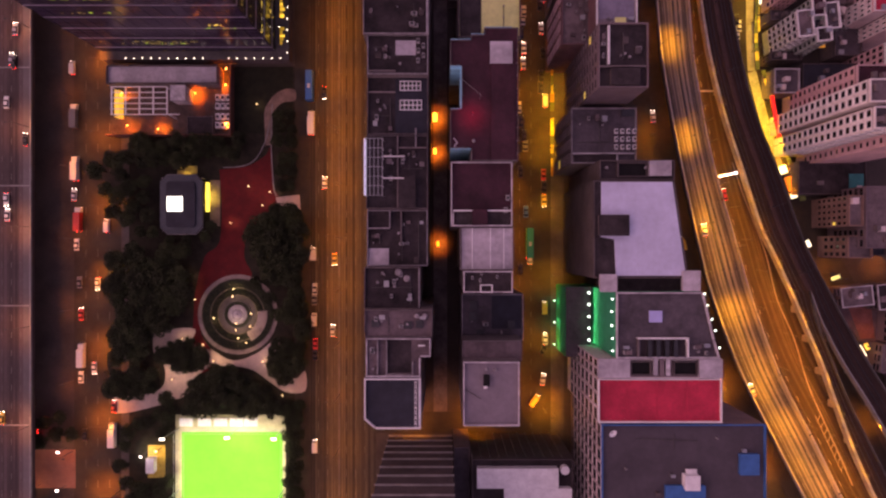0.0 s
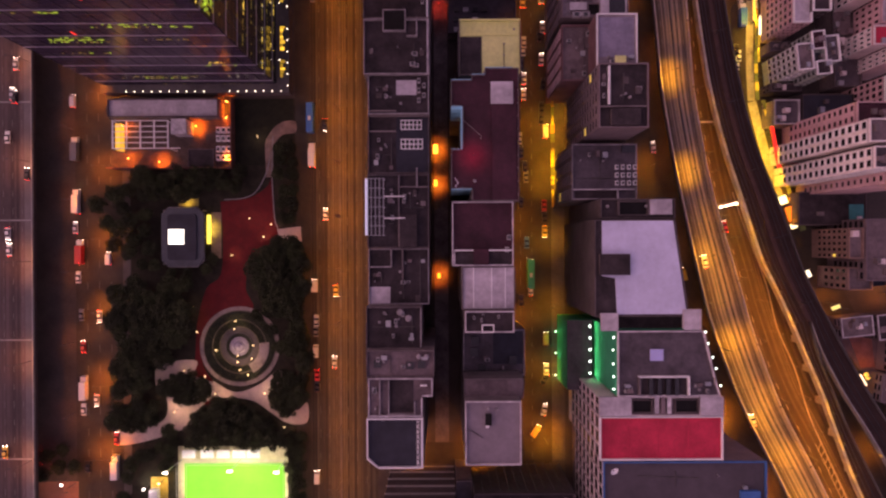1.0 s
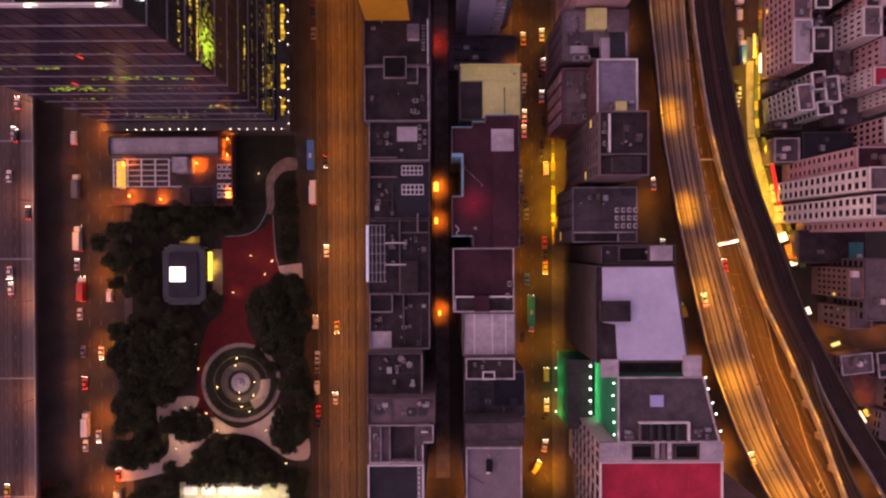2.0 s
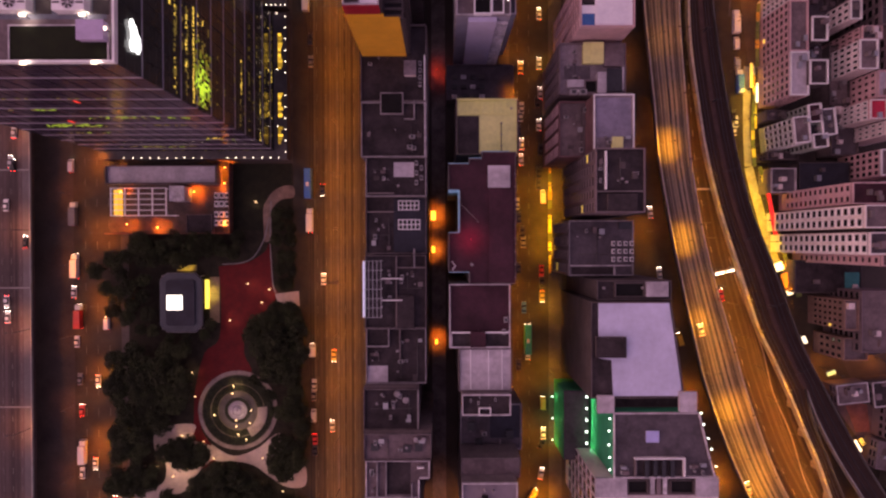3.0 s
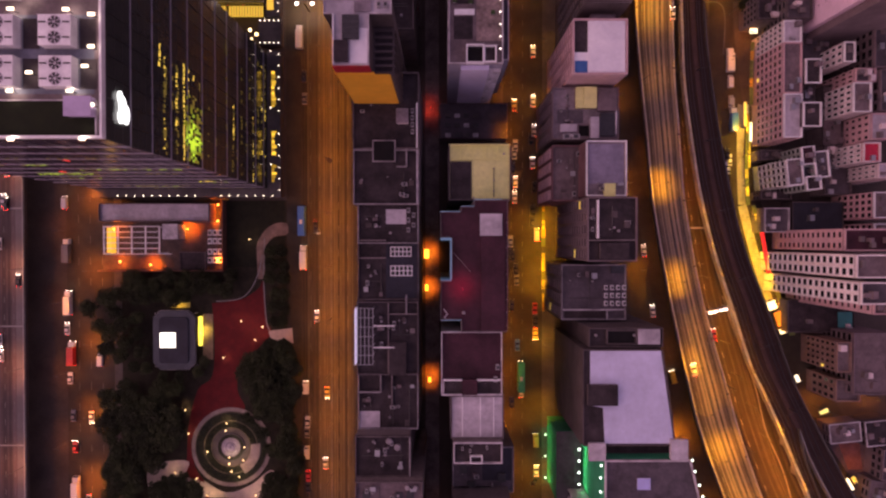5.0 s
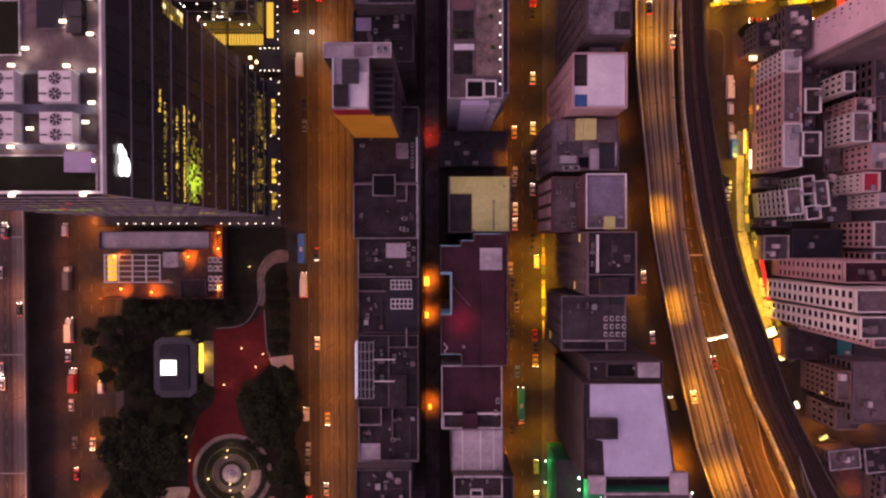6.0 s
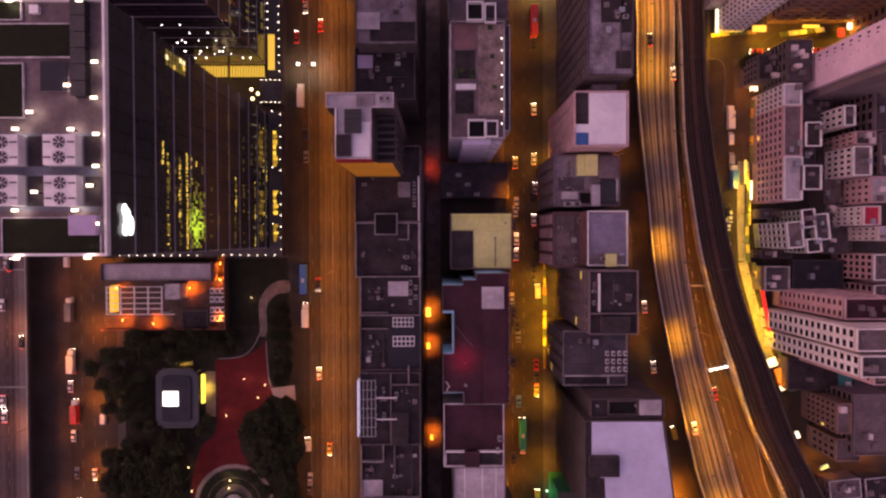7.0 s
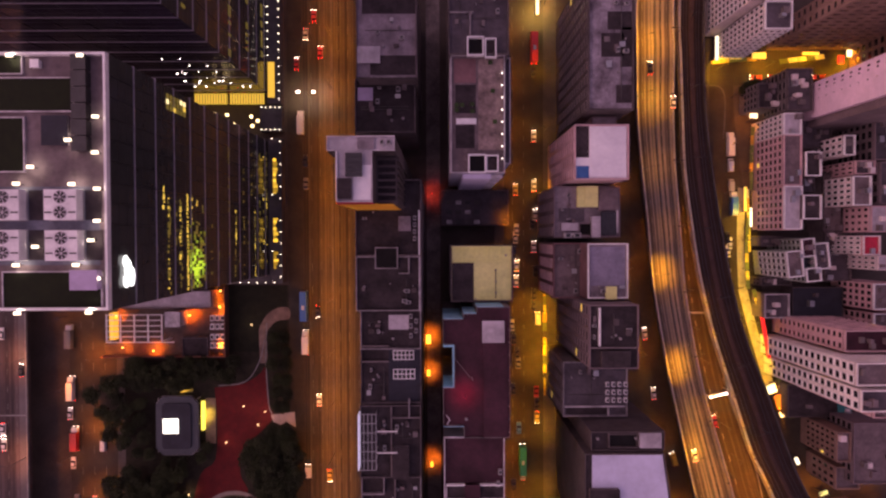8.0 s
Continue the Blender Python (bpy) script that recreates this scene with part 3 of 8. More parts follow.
a3, *_ = block("industrial_block", "low dark roof with pale parapet line", -23.8, 12.2, -4.8, -5.3, 43.5, WALL_GREY, ROOF_DARK, coping=OLD_PAINT, group=A_)
a4, *_ = block("industrial_block", "patched dark roof behind a billboard frame", -23.8, 35.2, -4.7, 12.4, 46, WALL_GREY, ROOF_DARK, group=A_)
a5, *_ = block("industrial_block", "dark roof with vents and a pale patch", -23.1, 65.4, -4.5, 53.2, 49, WALL_GREY, ROOF_DARK, coping=OLD_PAINT, group=A_)
a5b, *_ = block("industrial_block", "lower dark roof with two framed skylights", -23.6, 54.1, -4.6, 35.6, 45, WALL_GREY, ROOF_DARK, group=A_)
a6, *_ = block("industrial_block", "dark flat roof around a square light well", -24.3, 81.8, -4.3, 65.1, 50, WALL_GREY, ROOF_DARK, coping=OLD_PAINT, group=A_)
a6b, *_ = block("industrial_block", "dark roof with a pale stair penthouse", -24.4, 105.2, -4.3, 82.0, 50, WALL_GREY, ROOF_DARK, group=A_)
a7 = poly_block("tower_block", "tall dark block with a yellow gable wall", [(-25.7, 112.0), (-25.7, 108.4), (-23.6, 108.4), (-23.6, 96.1), (-14.8, 96.1), (-14.8, 108.4), (-9.4, 108.4), (-9.4, 112.0)], 92, WALL_DARK, ROOF_LIGHT, PALE_PAINT, A_, 0.5, 0.3)
a7e, *_ = block("tower_wing", "lower dark wing of the tall block with slatted roof", -14.76, 108.3, -9.6, 96.1, 82, WALL_DARK, ROOF_DARK, parapet=0.5, group=A_)
a8, *_ = block("industrial_block", "low dark roof behind a tall block", -25.3, 137.6, -6.2, 120.7, 42, WALL_GREY, ROOF_DARK, group=A_)
a9, *_ = block("industrial_block", "pale patched roof with a stepped upper slab", -23.7, 166.4, -5.3, 135.8, 50, WALL_GREY, ROOF_MID, group=A_)
# ---- second row ----
b1, *_ = block("industrial_block", "plain mauve roof with pale coping and one hatch", 6.1, -33.9, 23.0, -53.2, 51.5, WALL_GREY, mat("roof_plain_lilac_screed", (0.25, 0.215, 0.245), 0.9, vary=0.16, scale=0.1, fine=0.8), coping=PALE_PAINT, group=B_)
b1b, *_ = block("industrial_block", "lower mauve roof strip behind a coped roof", 6.0, -28.5, 24.7, -35.0, 45, WALL_GREY, ROOF_MAUVE, parapet=0.4, group=B_)
b2, *_ = block("industrial_block", "blue-grey low roof with pale edges", 6.2, -14.9, 26.7, -30.3, 31, WALL_GREY, ROOF_GREY, coping=OLD_PAINT, group=B_)
b3b, *_ = block("industrial_block", "dark roof with stair head and small vents", 6.1, -6.6, 20.8, -13.0, 53, WALL_GREY, ROOF_DARK, coping=PALE_PAINT, group=B_)
b3, *_ = block("industrial_block", "pale screed roof with drainage lines", 5.3, 6.7, 21.5, -6.5, 50, WALL_GREY, ROOF_LIGHT, parapet=0.5, group=B_)
b4, *_ = block("industrial_block", "maroon-grey roof with white coping", 2.4, 26.4, 21.0, 6.9, 50, WALL_GREY, ROOF_MAROON, coping=PALE_PAINT, group=B_)
b5 = poly_block("industrial_block", "long maroon roof notched by light blue wells", [(8.5, 26.5), (22.6, 26.5), (22.6, 66.4), (12.4, 66.4), (12.4, 64.4), (8.4, 64.4), (8.4, 62.8), (2.2, 62.8), (2.2, 55.0), (5.6, 55.0), (5.6, 42.0), (2.2, 42.0), (2.2, 30.2), (8.5, 30.2)], 52, WALL_GREY, ROOF_MAROON, PARAPET, B_, 0.7, 0.3)
b6, *_ = block("industrial_block", "cream coated roof with a dark inset", 4.8, 84.7, 24.6, 67.0, 41, WALL_GREY, ROOF_CREAM, group=B_)
b6b, *_ = block("service_yard", "low dark yard roof with plant boxes", 1.9, 105.1, 27.1, 91.9, 6, WALL_GREY, ROOF_GREY, category="yard", bands=False)
b7, *_ = block("glass_block", "roof terrace of a blue-grey clad block", 4.8, 141.7, 20.9, 106.7, 54, WALL_BLUE, ROOF_MAUVE, coping=PALE_PAINT, thick=0.28, group=B_)
block("side_wing", "lower blue-grey wing beside the roof terrace", 21.2, 143.7, 23.7, 110.5, 44, WALL_BLUE, ROOF_GREY, group=B_, bands=False, parapet=0.6, coping=PALE_PAINT)
b8, *_ = block("industrial_block", "grey roof with square white-framed wells", 4.2, 167.7, 22.0, 141.5, 55, WALL_GREY, ROOF_GREY, group=B_)
# ---- third row, beside the flyover ----
c0, *_ = block("industrial_block", "wide dark roof with blue edges and a dish", 48.8, -53.9, 99.2, -90.5, 47, WALL_MAUVE, ROOF_SLATE, coping=BLUE_PAINT, group=C_)
c1, *_ = block("industrial_block", "crimson coated roof with white coping", 47.5, -39.7, 85.3, -53.1, 48, WALL_PALE, ROOF_RED, coping=WHITE_PAINT, group=C_)
c1n, *_ = block("industrial_block", "mauve plant roof with dark wells between pale caps", 47.4, -33.7, 85.5, -39.5, 48.5, WALL_PALE, ROOF_MAUVE, parapet=0.4, group=C_)
c2 = poly_block("industrial_block", "grey roof over a green-lit side wall", [(52.5, -13.1), (78.8, -13.1), (82.1, -27.3), (83.8, -33.1), (52.5, -33.1)], 50, GREEN_WALL, ROOF_GREY, PALE_PAINT, C_)
# added dark block: hides the green wall and paints the gap's shade
block("link_block", "dark filler block for the shaded gap between two roofs", 54.5, -9.0, 74.7, -13.3, 44, WALL_DARK, ROOF_DARK, group=C_, bands=False, parapet=0.3)
c3 = poly_block("industrial_block", "large white membrane roof with a notch", [(45.7, 20.8), (70.2, 20.8), (74.5, -8.8), (45.7, -8.8)], 50, WALL_DARK, ROOF_DARK, WALL_DARK, C_, 0.5)
c4, *_ = block("industrial_block", "dark plant roof beside the white roof", 47.9, 27.2, 70.8, 21.2, 48, WALL_DARK, ROOF_DARK, group=C_)
c5, *_ = block("industrial_block", "grey roof with plant racks", 42.0, 46.2, 63.3, 28.0, 34, WALL_GREY, ROOF_GREY, coping=OLD_PAINT, group=C_)
c6, *_ = block("industrial_block", "high black roof with a white inner line", 46.1, 67.1, 60.9, 47.9, 54, WALL_MAUVE, ROOF_DARK, group=C_)
c7, *_ = block("industrial_block", "pale lilac roof with white coping", 47.9, 85.4, 60.6, 68.1, 44, WALL_ROSE_DARK, ROOF_MID, coping=WHITE_PAINT, group=C_)
c8, *_ = block("industrial_block", "low lilac roofs with plant boxes", 38.8, 104.1, 60.5, 87.3, 35, WALL_MAUVE, ROOF_MID, group=C_)
c8w, *_ = block("industrial_block", "white roofed block with pink side walls", 42.9, 122.0, 59.6, 105.1, 48, WALL_PINK, ROOF_WHITE, group=C_)
c9, *_ = block("industrial_block", "blotched lilac roof with dark patches", 46.0, 168.4, 59.6, 125.5, 53, WALL_DARK, ROOF_BLOTCH, group=C_)
c7w, *_ = block("industrial_block", "pink-walled lower block with mauve roof", 39.0, 85.5, 50.1, 67.2, 33, WALL_ROSE_DARK, ROOF_MAUVE, group=C_)


# ---- the glass towers: skin of panes, floor fins, lit rooms ----
LIT_GREEN = glow("lit_office_green", (0.55, 0.80, 0.06), 0.45)
LIT_YELLOW = glow("lit_office_yellow", (1.0, 0.70, 0.10), 0.85)
LIT_OLIVE, LIT_ROOM = glow("lit_office_olive", (0.55, 0.60, 0.04), 0.22), glow("lit_office_warm_white", (1.0, 0.85, 0.4), 1.2)
LIT_DIM = glow("lit_office_dim", (0.55, 0.44, 0.08), 0.16)
MULLION = mat("aluminium_fin", (0.42, 0.39, 0.45), 0.5, metal=0.3, vary=0.15, scale=0.4, fine=2.0, bump=0.05)
tower_rnd = random.Random(5)


def glass_tower(name, label, x0, y0, x1, y1, h, sides, band=10.0, col=3.4, lit=0.05):
    x0, x1, y0, y1 = min(x0, x1), max(x0, x1), min(y0, y1), max(y0, y1)
    cx, cy, a, b = (x0 + x1) / 2, (y0 + y1) / 2, (x1 - x0) / 2, (y1 - y0) / 2
    e = thing(name, label, "office tower", cx, cy)
    part("core_wall", boxes((-a + 0.3, -b + 0.3, 0, a - 0.3, b - 0.3, h - 0.3)), BLACK_GLASS, e)
    part("roof", boxes((-a, -b, h - 0.296, a, b, h)), ROOF_MAUVE, e)
    nb = round(h / band)
    for i in range(1, nb):
        z = i * h / nb
        part("floor_fin", boxes((-a - 0.19, -b - 0.19, z, a + 0.19, b + 0.19, z + 0.26)), MULLION, e)
    panes = {}
    for s in sides:
        half, dist, turn = (a, b, {"s": 0, "n": 180}.get(s)) if s in "sn" else (b, a, {"e": 90, "w": 270}.get(s))
        n = round(2 * half / col)
        w, ph = 2 * half / n, h / nb
        key = (round(w, 2), round(ph, 2), s)
        if key not in panes:
            bm = bmesh.new()
            box(bm, -w / 2 + 0.06, -0.06, 0.3, w / 2 - 0.06, 0.3, ph - 0.02, 0)
            box(bm, -w / 2, -0.14, 0.28, -w / 2 + 0.06, 0.3, ph, 1)
            for k in range(1, 3):
                box(bm, -w / 2 + 0.06, -0.09, k * ph / 3 - 0.06, w / 2, 0.25, k * ph / 3 + 0.06, 1)
            # south panes take the copy tinted with the reflected sky
            panes[key] = mesh_of("glass_panel", bm, VIOLET_GLASS if s == "s" else BLACK_GLASS, DARK_STEEL)
        m = pose(0, 0, 0, 0, 0, turn)
        for i in range(nb):
            for c in range(n):
                part("glass_panel", panes[key], None, e, at=m @ Vector((-half + w * (c + 0.5), -dist + 0.06, i * ph)), rz=turn)
    return e, a, b, h


lit_pane = {}


def lit_window(e, side, half, dist, u, z, w, hgt, m):
    """A lit room behind the skin; u: metres from the side's left end as one faces it."""
    key = (round(w, 1), round(hgt, 1), m.name)
    if key not in lit_pane:
        lit_pane[key] = mesh_of("lit_window", boxes((-w / 2, -0.13, 0, w / 2, -0.02, hgt)), m)
    turn = {"s": 0, "e": 90, "n": 180, "w": 270}[side]
    part("lit_window", lit_pane[key], None, e, at=pose(0, 0, 0, 0, 0, turn) @ Vector((-half + u, -dist - 0.02, z)), rz=turn)


t1, a, b, h = glass_tower("office_tower", "tall dark glass office tower with lit roof plant", -127.0, 73.8, -62.5, 123.3, 122, "se", col=4.2)
for n, r in (("parapet", (-a, -b, a, -b + 0.5)), ("parapet", (-a, b - 0.5, a, b)), ("parapet", (a - 0.5, -b + 0.5, a, b - 0.5))):
    part(n, boxes((r[0], r[1], h, r[2], r[3], h + 1.4)), WHITE_PAINT, t1, "white roof parapet")
# lit rooms: thin rows of small bright panes along a few floors
def lit_row(e, side, half, dist, z, u0, u1, mats, dens):
    u = u0
    while u < u1:
        if tower_rnd.random() < dens:
            w = tower_rnd.choice((0.4, 0.7, 1.0))
            lit_window(e, side, half, dist, u, z + tower_rnd.choice((0, 0.25)), w, tower_rnd.choice((0.35, 0.5, 0.8)), tower_rnd.choice(mats))
        u += tower_rnd.uniform(0.7, 1.3)


for z, u0, u1, m, dens in ((97.5, 21, 26, (LIT_YELLOW,), 0.95), (95.0, 1, 24, (LIT_YELLOW, LIT_DIM), 0.85), (94.2, 1, 22, (LIT_DIM,), 0.6), (90.6, 10, 24, (LIT_DIM,), 0.4), (88.0, 1, 24, (LIT_YELLOW, LIT_DIM), 0.85), (87.2, 4, 23, (LIT_DIM,), 0.5), (83.4, 1, 25, (LIT_YELLOW,), 0.95), (80.6, 18, 25, (LIT_YELLOW, LIT_DIM), 0.6), (77.0, 18, 24, (LIT_YELLOW, LIT_DIM), 0.6), (73.0, 18, 23, (LIT_DIM,), 0.6), (66, 4, 20, (LIT_DIM,), 0.3), (60, 2, 12, (LIT_DIM,), 0.2), (44.2, 12, 23, (LIT_YELLOW, LIT_DIM), 0.95), (45.0, 1, 13, (LIT_DIM,), 0.5), (41.0, 3, 9, (LIT_DIM,), 0.3), (23.2, 1, 23, (LIT_YELLOW, LIT_DIM), 0.9), (31, 8, 22, (LIT_DIM,), 0.3), (12, 6, 47, (LIT_DIM, LIT_YELLOW), 0.25), (17, 4, 46, (LIT_DIM,), 0.5), (27, 24, 46, (LIT_DIM,), 0.4), (36, 2, 40, (LIT_DIM,), 0.4), (51, 6, 44, (LIT_DIM,), 0.3), (8, 4, 46, (LIT_DIM, LIT_YELLOW), 0.4)):
    lit_row(t1, "e", b, a, z, u0, u1, m, dens)
# a fully lit green floor stack and one bright room under the roof
LIT_LIME = glow("lit_office_lime", (0.62, 0.95, 0.05), 0.9)
for i in range(9):
    for c in range(22):
        near = 1.0 - abs(c - 7) / 15.0 - abs(i - 4) / 9.0
        if tower_rnd.random() < 0.35 + 0.6 * near:
            m = LIT_LIME if near > 0.66 and tower_rnd.random() < 0.7 else LIT_GREEN if near > 0.45 and tower_rnd.random() < 0.7 else tower_rnd.choice((LIT_OLIVE, LIT_DIM, LIT_DIM))
            lit_window(t1, "e", b, a, 1.2 + c * 0.78, 71.4 + i * 1.4, 0.7, 1.1, m)
for i in range(6):
    for c in range(3):
        lit_window(t1, "e", b, a, 44.6 + c * 1.3, 84.5 + i * 2.0, 1.1, 1.3, tower_rnd.choice((LIT_YELLOW, LIT_DIM, LIT_DIM, LIT_ROOM)))
for z, u0, u1, m, dens in ((14, 12, 36, (LIT_GREEN, LIT_DIM), 0.8), (16, 14, 40, (LIT_DIM,), 0.6), (30, 48, 60, (LIT_GREEN,), 0.8), (33, 50, 58, (LIT_YELLOW, LIT_DIM), 0.5), (44, 8, 24, (LIT_DIM, LIT_GREEN), 0.6), (55, 10, 28, (LIT_GREEN, LIT_DIM), 0.75), (57, 12, 28, (LIT_GREEN,), 0.7), (59, 16, 26, (LIT_GREEN, LIT_DIM), 0.6), (57, 40, 54, (LIT_DIM,), 0.5), (68, 30, 58, (LIT_GREEN, LIT_DIM), 0.6), (70, 34, 50, (LIT_GREEN,), 0.4), (79, 8, 30, (LIT_GREEN, LIT_DIM), 0.5), (92, 20, 48, (LIT_DIM,), 0.4), (5, 20, 60, (LIT_DIM,), 0.45)):
    lit_row(t1, "s", a, b, z, u0, u1, m, dens)
RED_SIGN = glow("red_sign_light", (1.0, 0.05, 0.03), 0.8)
lit_window(t1, "s", a, b, 22, 62, 0.8, 2.6, RED_SIGN)
lit_window(t1, "s", a, b, 38, 88, 0.7, 2.4, RED_SIGN)
# the white sign high on the east side: a plain shape
bm = bmesh.new()
for cx, cz, rx_, rz_ in ((7.6, 116.2, 2.0, 1.35), (6.0, 114.8, 2.0, 1.3), (5.2, 117.0, 1.3, 1.0), (9.2, 117.2, 1.2, 0.9)):
    prism(bm, [(cx + rx_ * math.cos(k * math.pi / 9), cz + rz_ * math.sin(k * math.pi / 9)) for k in range(18)], 0, 0.3)
sg = part("sign", bm, glow("white_sign_light", (0.95, 1.0, 0.98), 2.2), t1, "white glowing sign shape")
sg.matrix_basis = pose(a + 0.3, -b, 0, 90, 0, 90)

# podium: a ledge with dotted lamps round the tower's foot
def podium(x0, y0, x1, y1, h, label):
    e = thing("podium", label, "podium", (x0 + x1) / 2, (y0 + y1) / 2)
    a_, b_ = abs(x1 - x0) / 2, abs(y1 - y0) / 2
    part("wall", boxes((-a_, -b_, 0, a_, b_, h - 0.4)), WALL_DARK, e)
    part("roof", boxes((-a_ - 0.2, -b_ - 0.2, h - 0.396, a_ + 0.2, b_ + 0.2, h)), DARK_CONCRETE, e)
    return e


podium(-127.5, 70.6, -62.3, 73.4, 6.0, "dark ledge at the foot of the glass tower")
podium(-62.1, 70.6, -57.6, 124.5, 6.0, "dark ledge with lamps along the glass tower")
bulb = mesh_of("bulb", boxes((-0.13, -0.13, 0, 0.13, 0.13, 0.3)), glow("marker_lamp_glow", (1.0, 0.88, 0.66), 5))
def bollard(x, y, z, label="small white marker lamp on the tower's ledge", group="marker lamps"):
    return tagged(part("marker_lamp", bulb, None, at=(x, y, z)), label, "lamp", group)


y = 73.0
while y < 126:
    if not 98 < y < 101:
        bollard(-57.9, y, 6.0)
        if int(y) % 3 == 0:
            bollard(-60.9, y + 1.2, 6.0)
    y += 4.2
x = -118.0
while x < -58:
    if not -86 < x < -80:
        bollard(x, 70.9, 6.0)
    x += 3.2
# lit glass canopies of the arcade along the street side
ARCADE = [glow("arcade_light_" + n, (1.0, 0.62, 0.05), k) for n, k in (("bright", 1.3), ("mid", 0.8), ("dim", 0.3))]
for y0, y1 in ((76, 82), (86, 95), (104, 117)):
    e = thing("arcade_canopy", "yellow lit glass canopy beside the tower", "canopy", -59.7, y0, 6.0)
    y = 0.0
    while y < y1 - y0:
        d = tower_rnd.uniform(0.5, 1.4)
        part("pane", boxes((-0.9, y, 0, tower_rnd.uniform(-0.1, 0.9), y + d, 0.22)), tower_rnd.choice(ARCADE), e)
        part("bar", boxes((-1.0, y + d, 0, 1.0, y + d + 0.12, 0.3)), DARK_STEEL, e)
        y += d + 0.12

# second tower, further north
t2, a, b, h = glass_tower("office_tower", "second dark glass tower with fins beside the road", -127.0, 141.5, -62.5, 200.0, 118, "se", col=8.0)
for z, u0, u1, m, dens in ((16, 30, 62, WHITE_LAMP, 0.12), (24, 36, 62, WHITE_LAMP, 0.12), (34, 40, 60, WHITE_LAMP, 0.08)):
    u = u0
    while u < u1:
        if tower_rnd.random() < dens:
            lit_window(t2, "s", a, b, u, z, 0.5, 0.6, m)
        u += 1.3
for z, u0, u1, m, dens in ((12, 2, 30, LIT_DIM, 0.5), (30, 4, 30, LIT_DIM, 0.4), (48, 2, 26, LIT_DIM, 0.4), (66, 4, 30, LIT_DIM, 0.3), (39, 10, 24, LIT_YELLOW, 0.2), (84, 4, 26, LIT_DIM, 0.3)):
    u = u0
    while u < u1:
        if tower_rnd.random() < dens:
            lit_window(t2, "e", b, a, u, z, 0.9, 2.4, m)
        u += 1.2
for u in (45.0, 50.4, 56.0):
    for k in range(7):
        if tower_rnd.random() < 0.75:
            lit_window(t2, "s", a, b, u, 6 + k * 7.6, 0.3, 0.35, WHITE_LAMP if k > 1 else RED_SIGN)
podium(-62.2, 137.4, -57.6, 200, 7.0, "dark ledge along the second tower")
CANOPY = glow("canopy_underlit_yellow", (1.0, 0.62, 0.07), 0.8)
for x0, x1 in ((-89.5, -77.2), (-76.4, -63.6)):
    e = thing("entrance_canopy", "yellow lit entrance canopy of louvred glass", "canopy", (x0 + x1) / 2, 139.2)
    w = (x1 - x0) / 2
    part("roof", boxes((-w, -2.0, 6.0, w, 2.0, 6.2)), CANOPY, e)
    k = -w
    while k < w:
        part("louvre", boxes((k, -2.0, 6.2, k + 0.18, 2.0, 6.45)), DARK_STEEL, e)
        k += 1.0
    for px_ in (-w + 0.5, w - 0.5):
        part("post", boxes((px_ - 0.15, -1.8, 0, px_ + 0.15, -1.5, 6.0)), DARK_STEEL, e)
tagged(part("canopy_light", boxes((-61.9, 139.5, 7.0, -59.5, 152.5, 7.3)), CANOPY), "yellow louvred light strip beside the second tower", "canopy light")
y = 139.0
while y < 178:
    bollard(-57.9, y, 7.0, "small white marker lamp on the second tower's ledge")
    if y > 153:
        bollard(-62.0, y + 1.0, 7.0, "small white marker lamp on the second tower's ledge")
    y += 3.0
# forecourt between the towers
podium(-65.5, 127.6, -57.6, 136.6, 5.0, "square dark forecourt roof edged with marker lamps")
for i in range(5):
    bollard(-65.0 + i * 1.7, 136.3, 5.0)
    bollard(-65.0 + i * 1.7, 128.0, 5.0)
for x, y in ((-82.5, 134.0), (-79.0, 131.2), (-78.0, 133.6), (-75.6, 130.2), (-69.0, 133), (-68.6, 129.5), (-66.6, 131.4)):
    e = thing("forecourt_lamp", "bright warm lamp in the forecourt", "lamp", x, y)
    part("pole", boxes((-0.08, -0.08, 0, 0.08, 0.08, 4.0)), DARK_STEEL, e)
    part("globe", boxes((-0.45, -0.45, 4.0, 0.45, 0.45, 4.6)), WARM_LAMP, e)

# ---- roof plant of the first tower ----
RZ = 122.0
FAN_DARK = mat("fan_guard_dark", (0.03, 0.03, 0.035), 0.6, vary=0.2)


def chiller(x, y):
    e = thing("cooling_unit", "white roof cooling unit with two round fans", "cooling unit", x, y, RZ, "roof cooling units")
    part("body", boxes((-3.1, -2.9, 0.3, 3.1, 2.9, 2.6)), WHITE_PAINT, e)
    part("base", boxes((-3.3, -3.0, 0, 3.3, 3.0, 0.3)), STEEL, e)
    for fy in (-1.45, 1.45):
        bm = bmesh.new()
        ring = [(1.28 * math.cos(k * math.pi / 10), 1.28 * math.sin(k * math.pi / 10)) for k in range(20)]
        prism(bm, ring, 2.604, 2.66)
        f = part("fan", bm, PALE_PAINT, e, at=(0, fy, 0))
        for k in range(7):
            c, s = math.cos(k * 0.8976), math.sin(k * 0.8976)
            bm = bmesh.new()
            prism(bm, [(0.3 * c - 0.12 * s, 0.3 * s + 0.12 * c), (0.3 * c + 0.12 * s, 0.3 * s - 0.12 * c), (1.12 * c + 0.3 * s, 1.12 * s - 0.3 * c), (1.12 * c - 0.3 * s, 1.12 * s + 0.3 * c)], 2.664, 2.7)
            part("blade", bm, FAN_DARK, f)
    for px_ in (-2.9, 1.6):
        for fy in (-1.45, 1.45):
            part("pipe", boxes((px_, fy - 0.12, 2.604, px_ + 1.3, fy + 0.12, 2.8)), DARK_STEEL, e)
    return e


